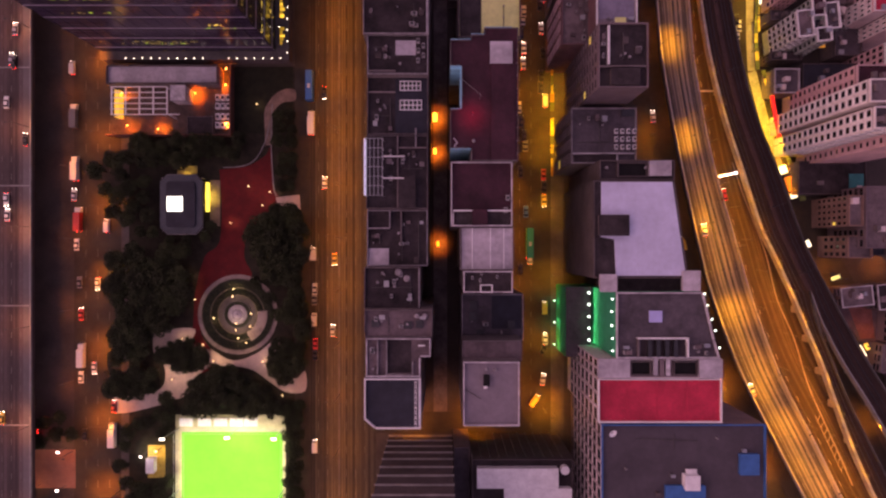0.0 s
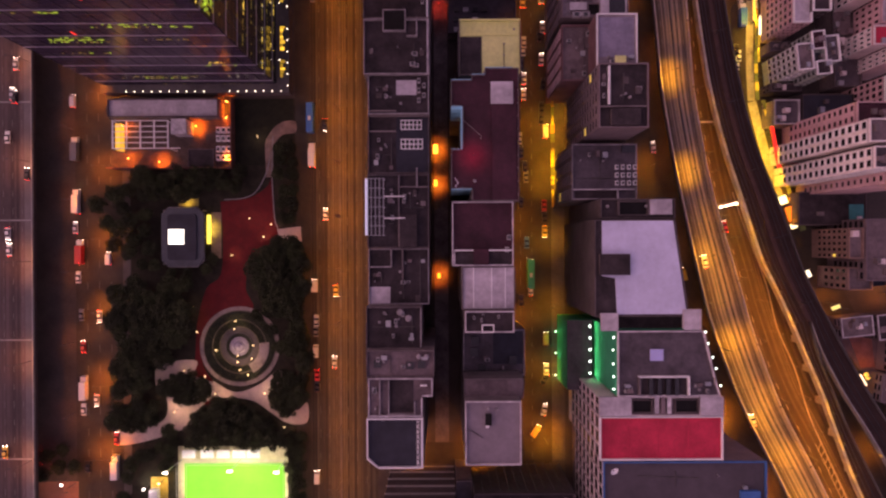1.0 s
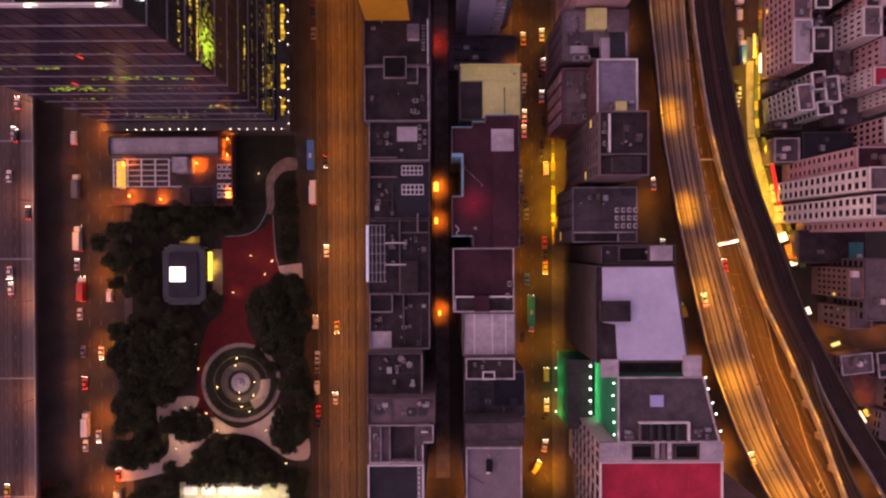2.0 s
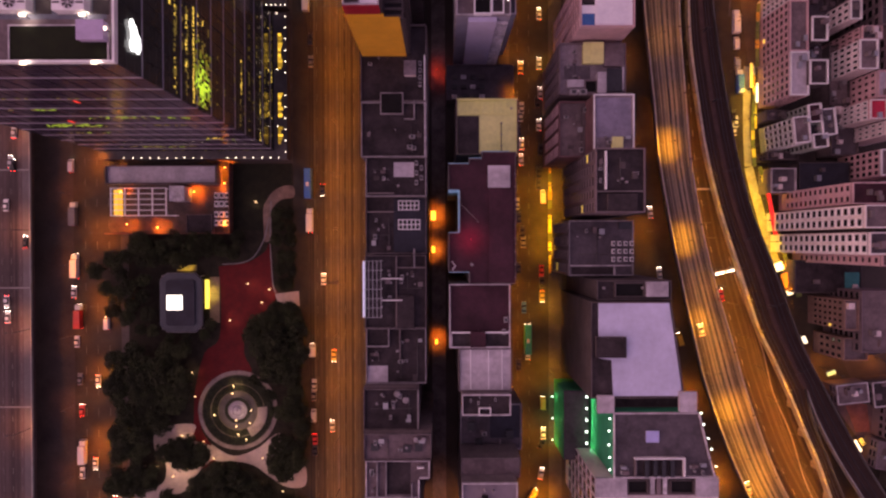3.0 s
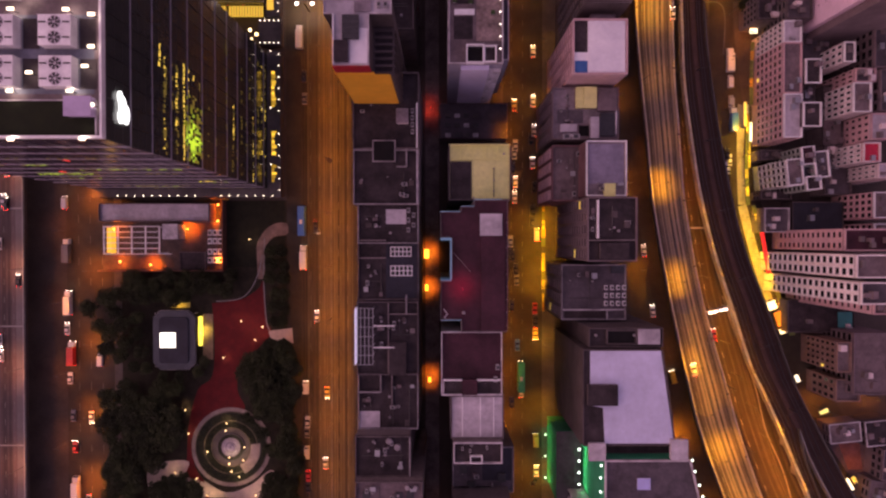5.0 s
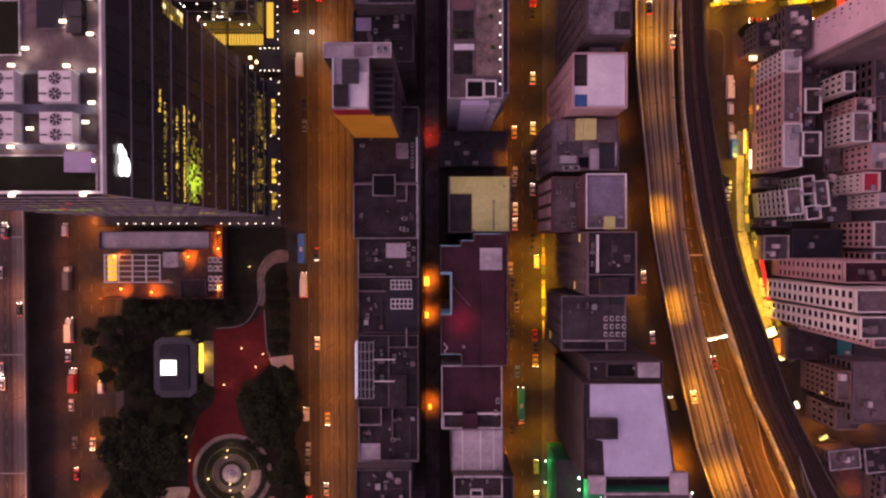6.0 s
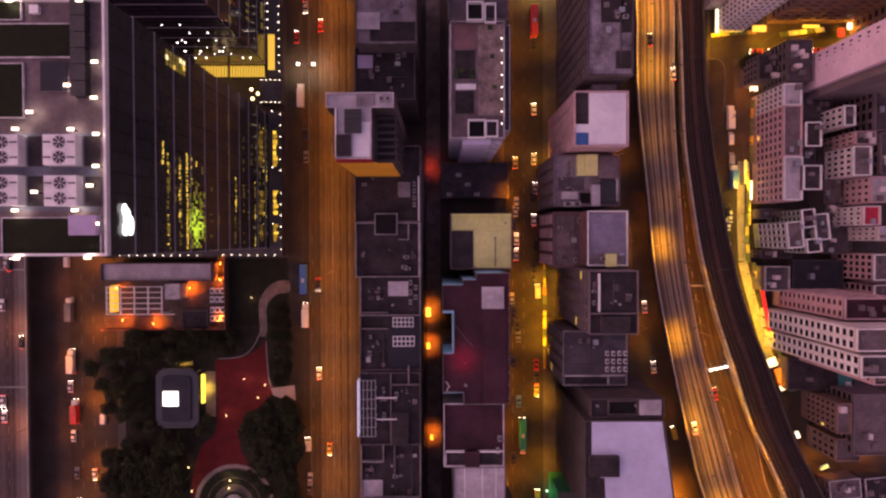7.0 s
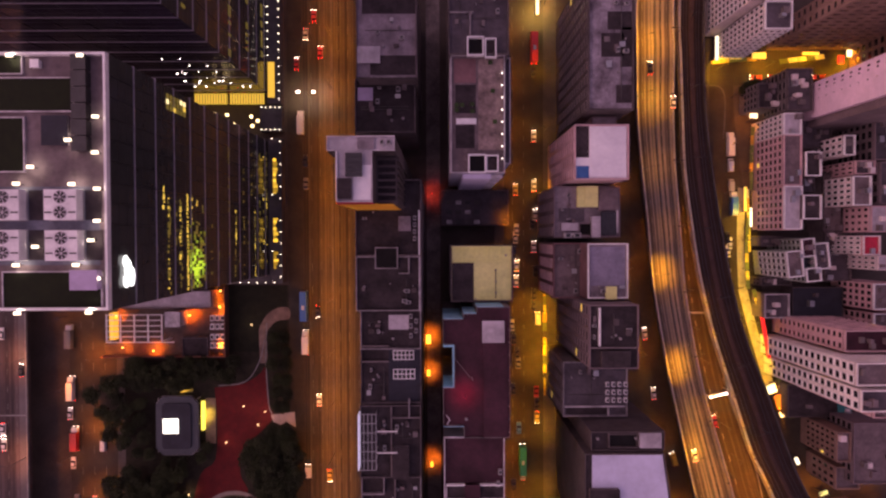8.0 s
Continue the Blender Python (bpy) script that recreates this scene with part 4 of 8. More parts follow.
for x, y in (-70.8, 94.1), (-70.7, 86.3), (-81.7, 94.1), (-81.8, 86.4), (-92.6, 94.2), (-92.7, 86.4):
    chiller(x, y)
    # a dark slab paints the shadow on the east side of each unit
    tagged(part("drip_tray", boxes((x + 3.5, y - 2.9, RZ, x + 6.6, y + 2.9, RZ + 0.12)), ROOF_DARK), "dark slab painting the shadow beside a roof cooling unit", "tray", "drip trays")
tagged(part("plant_floor", boxes((-101.5, 82.5, RZ, -64.6, 97.7, RZ + 0.06)), mat("plant_floor_blue_grey", (0.16, 0.17, 0.22), 0.8, vary=0.3, scale=0.3, fine=1.5)), "blue-grey coated floor round the cooling units", "roof covering")
PURPLE = mat("lilac_metal_box", (0.50, 0.42, 0.62), 0.6, vary=0.12, scale=0.4, fine=2.0)


def roof_box(name, label, cat, x0, y0, x1, y1, z, h, m, lid=None, group=""):
    x0, x1, y0, y1 = min(x0, x1), max(x0, x1), min(y0, y1), max(y0, y1)
    e = thing(name, label, cat, (x0 + x1) / 2, (y0 + y1) / 2, z, group)
    a_, b_ = (x1 - x0) / 2, (y1 - y0) / 2
    part("body", boxes((-a_, -b_, 0, a_, b_, h - 0.15)), m, e)
    part("lid", boxes((-a_ - 0.12, -b_ - 0.12, h - 0.146, a_ + 0.12, b_ + 0.12, h)), lid or m, e)
    return e


def kerbed_lawn(x0, y0, x1, y1, label, m=GRASS):
    x0, x1, y0, y1 = min(x0, x1), max(x0, x1), min(y0, y1), max(y0, y1)
    e = thing("roof_lawn", label, "roof garden", (x0 + x1) / 2, (y0 + y1) / 2, RZ)
    a_, b_ = (x1 - x0) / 2, (y1 - y0) / 2
    part("bed", boxes((-a_, -b_, 0, a_, b_, 0.35)), m, e)
    for r in ((-a_ - 0.25, -b_ - 0.25, a_ + 0.25, -b_), (-a_ - 0.25, b_, a_ + 0.25, b_ + 0.25), (-a_ - 0.25, -b_, -a_, b_), (a_, -b_, a_ + 0.25, b_)):
        part("kerb", boxes((r[0], r[1], 0, r[2], r[3], 0.55)), PALE_PAINT, e)


DARK_LAWN = mat("dark_roof_planting", (0.010, 0.015, 0.003), 0.95, vary=0.4, scale=0.5, fine=3.0)
kerbed_lawn(-100.8, 118.5, -69.2, 112.3, "dark green sedum bed on the tower roof", DARK_LAWN)
kerbed_lawn(-101.0, 110.9, -78.9, 100.7, "dark green sedum bed beside the light well", DARK_LAWN)
kerbed_lawn(-83.2, 81.1, -64.3, 74.1, "long dark green bed on the roof's edge", DARK_LAWN)
kerbed_lawn(-101.8, 122.8, -79.1, 119.5, "narrow dark green bed by the north parapet", DARK_LAWN)
roof_box("plant_box", "square lilac metal plant box on the roof bed", "plant box", -69.1, 81.5, -64.1, 77.9, 122.6, 2.0, PURPLE)
roof_box("light_well_cover", "dark navy sunken light well with pale kerb", "light well", -75.1, 111.2, -70.3, 105.7, RZ, 0.9, PALE_PAINT, ROOF_NAVY)
for k in range(6):
    roof_box("louvre_box", "dark louvred plant housing in a row", "plant box", -68.6, 122.6 - k * 3.1, -66.0, 119.9 - k * 3.1, RZ, 2.2, DARK_STEEL, group="louvred housings")
roof_box("hatch", "small white roof hatch", "hatch", -76.9, 121.9, -75.4, 120.5, RZ, 1.2, WHITE_PAINT)
FLOOD_GLOW = glow("roof_flood_glow", (1.0, 0.86, 0.62), 3.0)
# flood lamps on the roof
for x, y, w in ((-64.2, 104.0, 50), (-64.0, 91.0, 50), (-64.1, 80.0, 40), (-80.1, 122.4, 99), (-66.8, 122.4, 99), (-79.2, 98.1, 77), (-68.7, 98.0, 77), (-79.5, 82.6, 99), (-68.1, 82.6, 99), (-79.4, 73.4, 99), (-65.8, 73.5, 99), (-69.3, 106.4, 77), (-76.5, 101.3, 77), (-63.9, 97.1, 55), (-75.8, 86.1, 55), (-65.2, 87.3, 66), (-64.0, 110.8, 55)):
    e = thing("roof_floodlight", "bright white floodlight on the tower roof", "floodlight", x, y, RZ, "roof floodlights")
    part("post", boxes((-0.08, -0.08, 0, 0.08, 0.08, 2.2)), DARK_STEEL, e)
    part("lamp_head", boxes((-0.6, -0.28, 2.2, 0.6, 0.28, 2.5)), FLOOD_GLOW, e)
    lamp_light("floodlight_lamp", 0, 0, 2.1, w * 5.2, WARM_WHITE, 0.3, e, 150, 0.8)


# ---- old housing east of the railway ----
E_ = "old housing blocks east of the railway"
house_rnd = random.Random(11)


def house(label, x0, y0, x1, y1, h, wall, roof, w_cols=0, s_cols=0, n_cols=0, rows=0, coping=None, rz=0.0, cat="housing block", name="housing_block", fill=(0.70, 0.68), surround=None, z0w=3.5, parapet=1.0, clutter=2):
    e, a, b, h = block(name, label, x0, y0, x1, y1, h, wall, roof, coping=coping, rz=rz, group=E_, category=cat, bands=False, parapet=parapet)
    rows = rows or max(1, round((h - z0w) / 3.0))
    for side, cols, half, dist in (("w", w_cols, b, a), ("s", s_cols, a, b), ("n", n_cols, a, b)):
        if cols:
            facade(e, side, half, dist, z0w, h - 0.4, cols, rows, surround or (WHITE_PAINT if wall is WALL_PALE else wall), fill=fill, lit=0.006, lit_m=LIT_YELLOW, rnd=house_rnd)
    for i in range(clutter):
        cx, cy = house_rnd.uniform(-a + 1.2, a - 1.2), house_rnd.uniform(-b + 1.2, b - 1.2)
        k, q = house_rnd.uniform(0.5, 1.1), house_rnd.uniform(0.5, 1.1)
        part("stair_head" if i == 0 else "water_tank", boxes((cx - k, cy - q, h, cx + k, cy + q, h + house_rnd.uniform(1.0, 2.4))), house_rnd.choice((WALL_PALE, WALL_GREY, STEEL, WALL_MAUVE)), e)
    return e


# row along the street by the railway
house("long pink housing block with many small windows", 120.9, 130.2, 127.2, 122.7, 22.5, WALL_PALE, ROOF_LIGHT, w_cols=4, s_cols=2, coping=WHITE_PAINT)
house("long brown-pink housing block with small windows", 120.9, 122.6, 127.3, 105.1, 22.5, WALL_PINK, ROOF_MAUVE, w_cols=7, rows=6)
house("long brown-pink housing block with a pale roof", 121.2, 104.9, 127.6, 89.8, 22.5, WALL_PINK, ROOF_LIGHT, w_cols=6, s_cols=4, rows=6, coping=WHITE_PAINT)
house("narrow stair tower with a white roof edge", 127.8, 116.6, 133.3, 108.2, 24, WALL_DARK, ROOF_DARK, s_cols=2, coping=WHITE_PAINT, clutter=1)
house("narrow stair tower with a white roof edge", 127.1, 101.7, 133.4, 93.3, 24, WALL_DARK, ROOF_DARK, s_cols=2, coping=WHITE_PAINT, clutter=1)
house("dark low lane block between housing blocks", 133.2, 133.3, 144.0, 119.4, 12, WALL_GREY, ROOF_GREY, clutter=9)
house("dark low lane block between housing blocks", 133.3, 110.4, 137.9, 103.4, 12, WALL_GREY, ROOF_GREY, clutter=5)
# low green-grey corner house
house("low corner house with cluttered green-grey roof", 116.1, 142.6, 126.8, 133.6, 14, WALL_GREY, ROOF_DARK, w_cols=4, clutter=9)
house("grey corner house with water tanks on its roof", 123.5, 146.3, 132.3, 131.6, 20, WALL_GREY, ROOF_GREY, w_cols=4, clutter=9)
# the stepped block with white roof edges
GREEN_GREY = mat("wall_green_grey_render", (0.42, 0.47, 0.44), 0.9, vary=0.25, scale=0.15, fine=1.0)
house("grey-green stepped block with white roof edges", 121.9, 82.3, 127.5, 73.2, 23.5, GREEN_GREY, ROOF_MAUVE, w_cols=4, s_cols=2, coping=WHITE_PAINT, rz=6, rows=6, fill=(0.78, 0.72), surround=WHITE_PAINT)
house("grey-green stepped block with white roof edges", 127.0, 86.6, 131.6, 80.3, 23.5, GREEN_GREY, ROOF_MAROON, w_cols=3, coping=WHITE_PAINT, rz=6, clutter=1)
house("grey-green stepped block with white roof edges", 131.5, 85.0, 136.5, 75.9, 23.5, GREEN_GREY, ROOF_GREY, s_cols=3, coping=WHITE_PAINT, rz=6)
house("dark stepped block with white roof edges", 128.6, 76.4, 133.8, 71.6, 23.5, GREEN_GREY, ROOF_DARK, s_cols=2, w_cols=2, coping=WHITE_PAINT, rz=6, clutter=1)
house("dark inner roof of the stepped block", 129.0, 80.2, 133.0, 76.0, 21, GREEN_GREY, ROOF_NAVY, clutter=1, parapet=0.4)
house("low shadowed shop house beside the stepped block", 119.8, 87.4, 128.2, 83.8, 9, WALL_GREY, ROOF_GREY, clutter=5)
house("low shadowed shop house beside the stepped block", 119.9, 72.2, 131.4, 69.2, 9, WALL_DARK, ROOF_DARK, w_cols=2, clutter=2)
# low roofs and the dark yard
house("low grey shop house with a pale roof edge", 121.4, 66.1, 130.6, 57.1, 9, WALL_GREY, ROOF_GREY, coping=PALE_PAINT, clutter=3)
house("low flat navy roof of a covered market", 132.4, 68.4, 151.4, 57.4, 8, WALL_DARK, ROOF_NAVY, clutter=2, parapet=0.4)
# slab blocks: narrow window walls towards the street
SLAB = mat("wall_cream_mosaic", (0.93, 0.84, 0.82), 0.85, vary=0.22, scale=0.2, fine=1.2)
house("tall cream slab block with two window columns", 124.6, 43.0, 150.0, 49.8, 57, SLAB, ROOF_MAUVE, w_cols=2, rows=15, fill=(0.68, 0.70), surround=WHITE_PAINT, z0w=6, clutter=4)
house("tall cream slab block with two window columns", 126.0, 35.2, 150.0, 41.7, 57, SLAB, ROOF_GREY, w_cols=2, rows=15, s_cols=5, fill=(0.68, 0.70), surround=WHITE_PAINT, z0w=6, clutter=4)
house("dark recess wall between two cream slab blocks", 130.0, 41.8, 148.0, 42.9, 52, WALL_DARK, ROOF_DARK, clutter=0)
house("pink set-back slab block with small windows", 134.5, 31.4, 152.0, 35.0, 50, WALL_PINK, ROOF_MAUVE, w_cols=1, rows=14, z0w=5, fill=(0.5, 0.5), clutter=3)
house("pink slab block with ribbed wall and windows", 129.2, 50.8, 148.0, 57.6, 44, WALL_PINK, ROOF_MAROON, w_cols=2, rows=13, n_cols=4, z0w=5, fill=(0.55, 0.6), clutter=5)
# inner blocks
house("pink block with small square windows", 151.7, 70.8, 162.6, 61.8, 24, WALL_PINK, ROOF_MAUVE, w_cols=4, rows=6, s_cols=5, coping=WHITE_PAINT, clutter=3)
house("pink block with a white roof edge", 154.5, 60.0, 165.5, 51.6, 20, WALL_PINK, ROOF_MAUVE, w_cols=3, rows=5, coping=WHITE_PAINT, clutter=2)
house("cream block with vertical window bands", 143.0, 108.0, 149.3, 97.9, 26, WALL_PALE, ROOF_MAUVE, w_cols=5, rows=6, coping=WHITE_PAINT, fill=(0.6, 0.7), clutter=2)
house("cream block with vertical window bands", 145.6, 113.6, 152.7, 108.9, 23, WALL_PINK, ROOF_GREY, w_cols=3, rows=5, fill=(0.5, 0.6), clutter=3)
house("narrow cream block with a white roof edge", 140.4, 122.1, 144.3, 115.2, 25, WALL_PALE, ROOF_GREY, w_cols=3, rows=6, coping=WHITE_PAINT, fill=(0.55, 0.7), clutter=1)
house("pink block with a scarlet roof deck", 146.6, 87.5, 152.5, 80.9, 26, WALL_PALE, ROOF_RED, w_cols=4, rows=6, fill=(0.55, 0.6), clutter=1)
house("cream block behind a narrow lane", 149.9, 97.7, 156.2, 88.7, 25, WALL_PINK, ROOF_LIGHT, w_cols=4, rows=6, fill=(0.55, 0.6), clutter=2)
house("pink block behind a narrow lane", 152.4, 80.5, 161.8, 75.5, 25, WALL_PALE, ROOF_LIGHT, w_cols=3, rows=6, fill=(0.5, 0.6), clutter=2)
house("lilac roofed block with round tanks", 151.6, 128.2, 162.2, 113.6, 24, WALL_MAUVE, ROOF_GREY, w_cols=4, rows=6, clutter=11)
house("lilac roofed block with round tanks", 153.6, 113.0, 164.3, 98.5, 24, WALL_MAUVE, ROOF_GREY, w_cols=4, rows=6, clutter=11)
house("low dark lane roofs among housing blocks", 143.4, 89.2, 153.4, 70.8, 9, WALL_GREY, ROOF_GREY, clutter=11)
house("low dark lane roofs among housing blocks", 142.1, 110.7, 149.5, 89.1, 10, WALL_GREY, ROOF_MAUVE, clutter=10)
# tall pink slab with a blank street wall
PINK_SLAB = mat("wall_rose_render", (0.90, 0.68, 0.82), 0.85, vary=0.12, scale=0.1, fine=0.8)
pk = house("tall rose-painted slab with a nearly blank wall", 133.6, 129.4, 170.0, 141.6, 70, PINK_SLAB, ROOF_MAUVE, w_cols=0, rows=1, clutter=0)
for i in range(14):
    z = 9 + i * 4.3
    for y, w, hh in ((4.4, 0.9, 1.8), (3.1, 0.7, 1.4), (0.2, 0.55, 0.8)):
        part("window", window_mesh(w, hh, PINK_SLAB, WINDOW_GLASS, 0.12), None, pk, at=(-18.2, y, z), rz=270)
house("lilac ledge under the rose slab", 135.5, 126.6, 170.0, 129.2, 62, WALL_MAUVE, ROOF_MAUVE, clutter=0)
# north-east corner blocks
house("cream corner slab with balcony rows over shops", 106.4, 163.3, 115.3, 154.2, 38, WALL_PALE, ROOF_GREY, w_cols=5, rows=11, s_cols=4, coping=WHITE_PAINT, fill=(0.74, 0.72), surround=WHITE_PAINT, clutter=3)
house("cream corner slab with balcony rows over shops", 102.3, 176.4, 115.2, 163.7, 38, WALL_PALE, ROOF_GREY, w_cols=6, rows=11, fill=(0.74, 0.72), surround=WHITE_PAINT, clutter=3)
house("brown slab with long rows of windows", 126.5, 158.5, 170.0, 166.0, 66, WALL_BROWN, ROOF_MAUVE, s_cols=9, rows=18, w_cols=2, fill=(0.6, 0.5), clutter=2)
house("orange-lit corner house with large windows", 158.0, 147.5, 185.0, 166.0, 24, WALL_BROWN, ROOF_DARK, w_cols=5, rows=6, s_cols=6, clutter=2)
# southern part
house("brown block with vertical window bands", 140.4, 18.6, 145.5, 8.0, 22, WALL_BROWN, ROOF_MAUVE, w_cols=5, rows=6, fill=(0.55, 0.7), clutter=1)
house("brown block with vertical window bands", 142.6, 4.8, 151.2, -3.2, 18, WALL_BROWN, ROOF_MAUVE, w_cols=3, rows=4, fill=(0.55, 0.7), clutter=2)
house("dark wide market roof with a teal deck", 130.3, 32.2, 155.2, 20.1, 9, WALL_DARK, ROOF_DARK, clutter=3, parapet=0.5)
tagged(part("deck_canvas", boxes((149.0, 27.6, 9.05, 154.2, 21.4, 9.4)), TEAL), "faded teal deck on the market roof", "canvas")
house("mauve roofed block among housing", 146.3, 21.8, 160.0, 0.2, 22, WALL_MAUVE, ROOF_MAUVE, w_cols=6, rows=6, clutter=5)
house("navy roofed shed beside a lit street", 152.0, 0.6, 160.2, -2.3, 12, WALL_DARK, ROOF_NAVY, clutter=1)
# sheds and paving between the lit lane and the railway
PLAZA = mat("plum_grey_paving", (0.14, 0.10, 0.115), 0.9, vary=0.35, scale=0.15, fine=1.2)
structure("pavement", prisms(([(150.0, -22.6), (176.0, -22.6), (190.0, -60.0), (176.0, -60.0)], 0, 0.10)), PLAZA, "dark plum paving beside the railway", "pavement")
structure("pavement", prisms(([(154.0, -21.3), (163.0, -21.0), (164.4, -34.0), (159.0, -34.2)], 0.10, 0.13)), mat("red_brown_paving", (0.24, 0.10, 0.09), 0.9, vary=0.3, scale=0.3, fine=1.5), "red-brown paved yard between low sheds", "pavement")
house("low plum-roofed shed with a pale roof edge", 146.8, -13.8, 158.6, -21.2, 8, WALL_MAUVE, ROOF_MAUVE, coping=PALE_PAINT, clutter=5, parapet=0.4, rz=6, w_cols=2)
house("black-roofed shed with a pale roof edge", 159.6, -12.6, 170.5, -22.0, 9, WALL_DARK, ROOF_DARK, coping=PALE_PAINT, clutter=4, parapet=0.5, rz=6, w_cols=3)
house("grey shop house with pipes and tanks on its roof", 165.2, -23.6, 178.0, -35.0, 10, WALL_MAUVE, ROOF_GREY, clutter=10, parapet=0.6, w_cols=4, rz=-4)
house("low dark shop house beside the railway", 161.6, -36.0, 174.5, -46.5, 8, WALL_MAUVE, ROOF_MAUVE, clutter=8, parapet=0.4, w_cols=3, rz=-8)
house("low dark shop house beside the railway", 168.0, -47.8, 182.0, -58.0, 8, WALL_DARK, ROOF_GREY, clutter=8, parapet=0.5, w_cols=3, rz=-8)
# shop fronts: canopies and lit signs along the old street
SHOP_YELLOW, SHOP_RED, SHOP_WHITE = glow("shop_light_yellow", (1.0, 0.66, 0.10), 1.0), glow("shop_sign_red", (1.0, 0.03, 0.03), 0.8), glow("shop_light_white", (1.0, 0.88, 0.6), 1.8)


def shop_sign(label, x, y, l, w, z, m, rz=0.0):
    e = thing("shop_sign", label, "shop sign", x, y, z, "shop signs", rz)
    part("face", boxes((-w / 2, -l / 2, 0, w / 2, l / 2, 0.7)), m, e)
    part("box", boxes((-w / 2 - 0.06, -l / 2 - 0.06, -0.12, w / 2 + 0.06, l / 2 + 0.06, -0.004)), DARK_STEEL, e)
    for sy in (-l / 2 + 0.15, l / 2 - 0.15):
        part("post", boxes((w / 2 - 0.1, sy - 0.08, -z, w / 2 + 0.06, sy + 0.08, -0.12)), DARK_STEEL, e)


shop_sign("long glowing red sign over shop fronts", 123.9, 50.0, 17, 1.1, 5.0, SHOP_RED, 10)
shop_sign("bright white lit shop sign", 127.0, 29.6, 3.0, 3.2, 4.0, SHOP_WHITE, 20)
shop_sign("bright white lit shop sign", 131.3, 20.0, 1.8, 2.2, 4.0, SHOP_WHITE, 20)
shop_sign("orange and red lit shop canopy", 130.2, 24.6, 5.2, 3.0, 3.8, glow("shop_sign_orange", (1.0, 0.28, 0.03), 0.6), 20)
shop_sign("white lit street sign", 136.8, 2.0, 2.6, 1.2, 4.0, SHOP_WHITE, 25)
shop_sign("white lit shop front beside the railway", 156.6, -38.4, 4.6, 1.9, 4.0, SHOP_WHITE, 30)
shop_sign("yellow lit shop front beside the railway", 158.7, -36.6, 2.4, 1.3, 4.0, SHOP_YELLOW, 30)
shop_sign("small white lit shop sign", 164.2, -52.7, 2.4, 1.3, 4.0, SHOP_WHITE, 25)
shop_sign("tall yellow lit shop front", 116.6, 101.5, 9.0, 0.8, 4.0, SHOP_YELLOW)
shop_sign("tall yellow lit shop front", 117.8, 94.5, 7.0, 0.6, 6.0, SHOP_WHITE)
shop_sign("white lit corner shop", 105.6, 158.0, 9.0, 0.8, 4.0, SHOP_WHITE)
shop_sign("yellow lit corner shop", 110.5, 154.6, 1.2, 9.0, 4.0, SHOP_YELLOW)
shop_sign("bright yellow lit shop canopy", 121.5, 155.2, 2.2, 5.0, 4.0, SHOP_YELLOW)
shop_sign("yellow lit shop front on the cross street", 141.0, 156.0, 0.9, 6.0, 4.0, SHOP_YELLOW)
shop_sign("white and red lit shop sign", 155.5, 156.0, 2.4, 1.6, 4.0, SHOP_WHITE)
shop_sign("glowing red sign on the cross street", 152.3, 153.6, 3.0, 2.0, 4.0, SHOP_RED)
shop_sign("white lit street kiosk", 119.8, 133.2, 2.6, 2.6, 3.5, SHOP_WHITE)
# no sign here: a glowing box imitates the warm light in the lane
shop_sign("glowing strip standing in for a warm lit lane", 145.5, 76.5, 1.0, 9.0, 3.0, glow("lit_lane_glow_orange", (1.0, 0.4, 0.05), 0.5), 4)
shop_sign("green and white lit street stall", 147.6, -10.8, 1.3, 3.2, 3.0, glow("stall_light", (0.75, 1.0, 0.45), 0.55), 20)

# old street's awnings, one after the other; canvas colours carry the yellow shop light
AWNING = [mat("awning_canvas_" + n, c, 0.8, vary=0.35, scale=0.4, fine=2.0, rand=0.15) for n, c in (("lemon", (0.85, 0.70, 0.10)), ("amber", (0.75, 0.42, 0.06)), ("green", (0.16, 0.20, 0.06)), ("cream", (0.85, 0.78, 0.5)))]


def awnings(line, w, rnd, choice, group="lit shop awnings"):
    for p, hd in along(line, 0.5, 3.4):
        m = AWNING[rnd.choice(choice)]
        d = rnd.uniform(3.2, 3.42)
        e = thing("shop_awning", "canvas awning coloured for the yellow street light", "awning", p.x, p.y, 3.2, group, hd - 90)
        bm = bmesh.new()
        k = w * rnd.uniform(0.86, 1.0)
        prism(bm, [(-k / 2, 0), (k / 2, 0.5), (k / 2, 0.62), (-k / 2, 0.12)], 0, d)
        sheet = part("canopy", bm, m, e)
        sheet.matrix_basis = pose(0, -d / 2, 0, 90, 0, 0) @ pose(0, 0, -d)
        part("post", boxes((k / 2 - 0.1, -0.06, -3.2, k / 2, 0.06, 0.4)), DARK_STEEL, e)


awn_rnd = random.Random(17)
# the bright lamplight on the road is put into this paler paving colour
SHOP_PAVING = mat("lamplit_shop_paving", (0.46, 0.42, 0.34), 0.8, vary=0.4, scale=0.15, fine=1.0)
structure("pavement", strip(smooth_line([(128.6, 29.0), (124.2, 43.0), (120.4, 56.5), (117.6, 67.5)], 6), 3.4, 0, 0.16), SHOP_PAVING, "pavement paled for the bright yellow shop light", "pavement")
structure("pavement", strip(smooth_line([(117.5, 67.8), (116.9, 80.9), (116.9, 93.6), (117.2, 106.0)], 6), 2.8, 0, 0.16), SHOP_PAVING, "pavement beside old shop fronts paled for lamplight", "pavement")
awnings(smooth_line([(130.2, 32.6), (126.8, 44.2), (123.2, 57.0), (120.2, 67.4)], 5), 1.3, awn_rnd, (0, 1, 0, 2))
awnings(smooth_line([(118.2, 68.6), (117.6, 80.9), (118.0, 93.6)], 5), 1.2, awn_rnd, (0, 2, 2, 2))
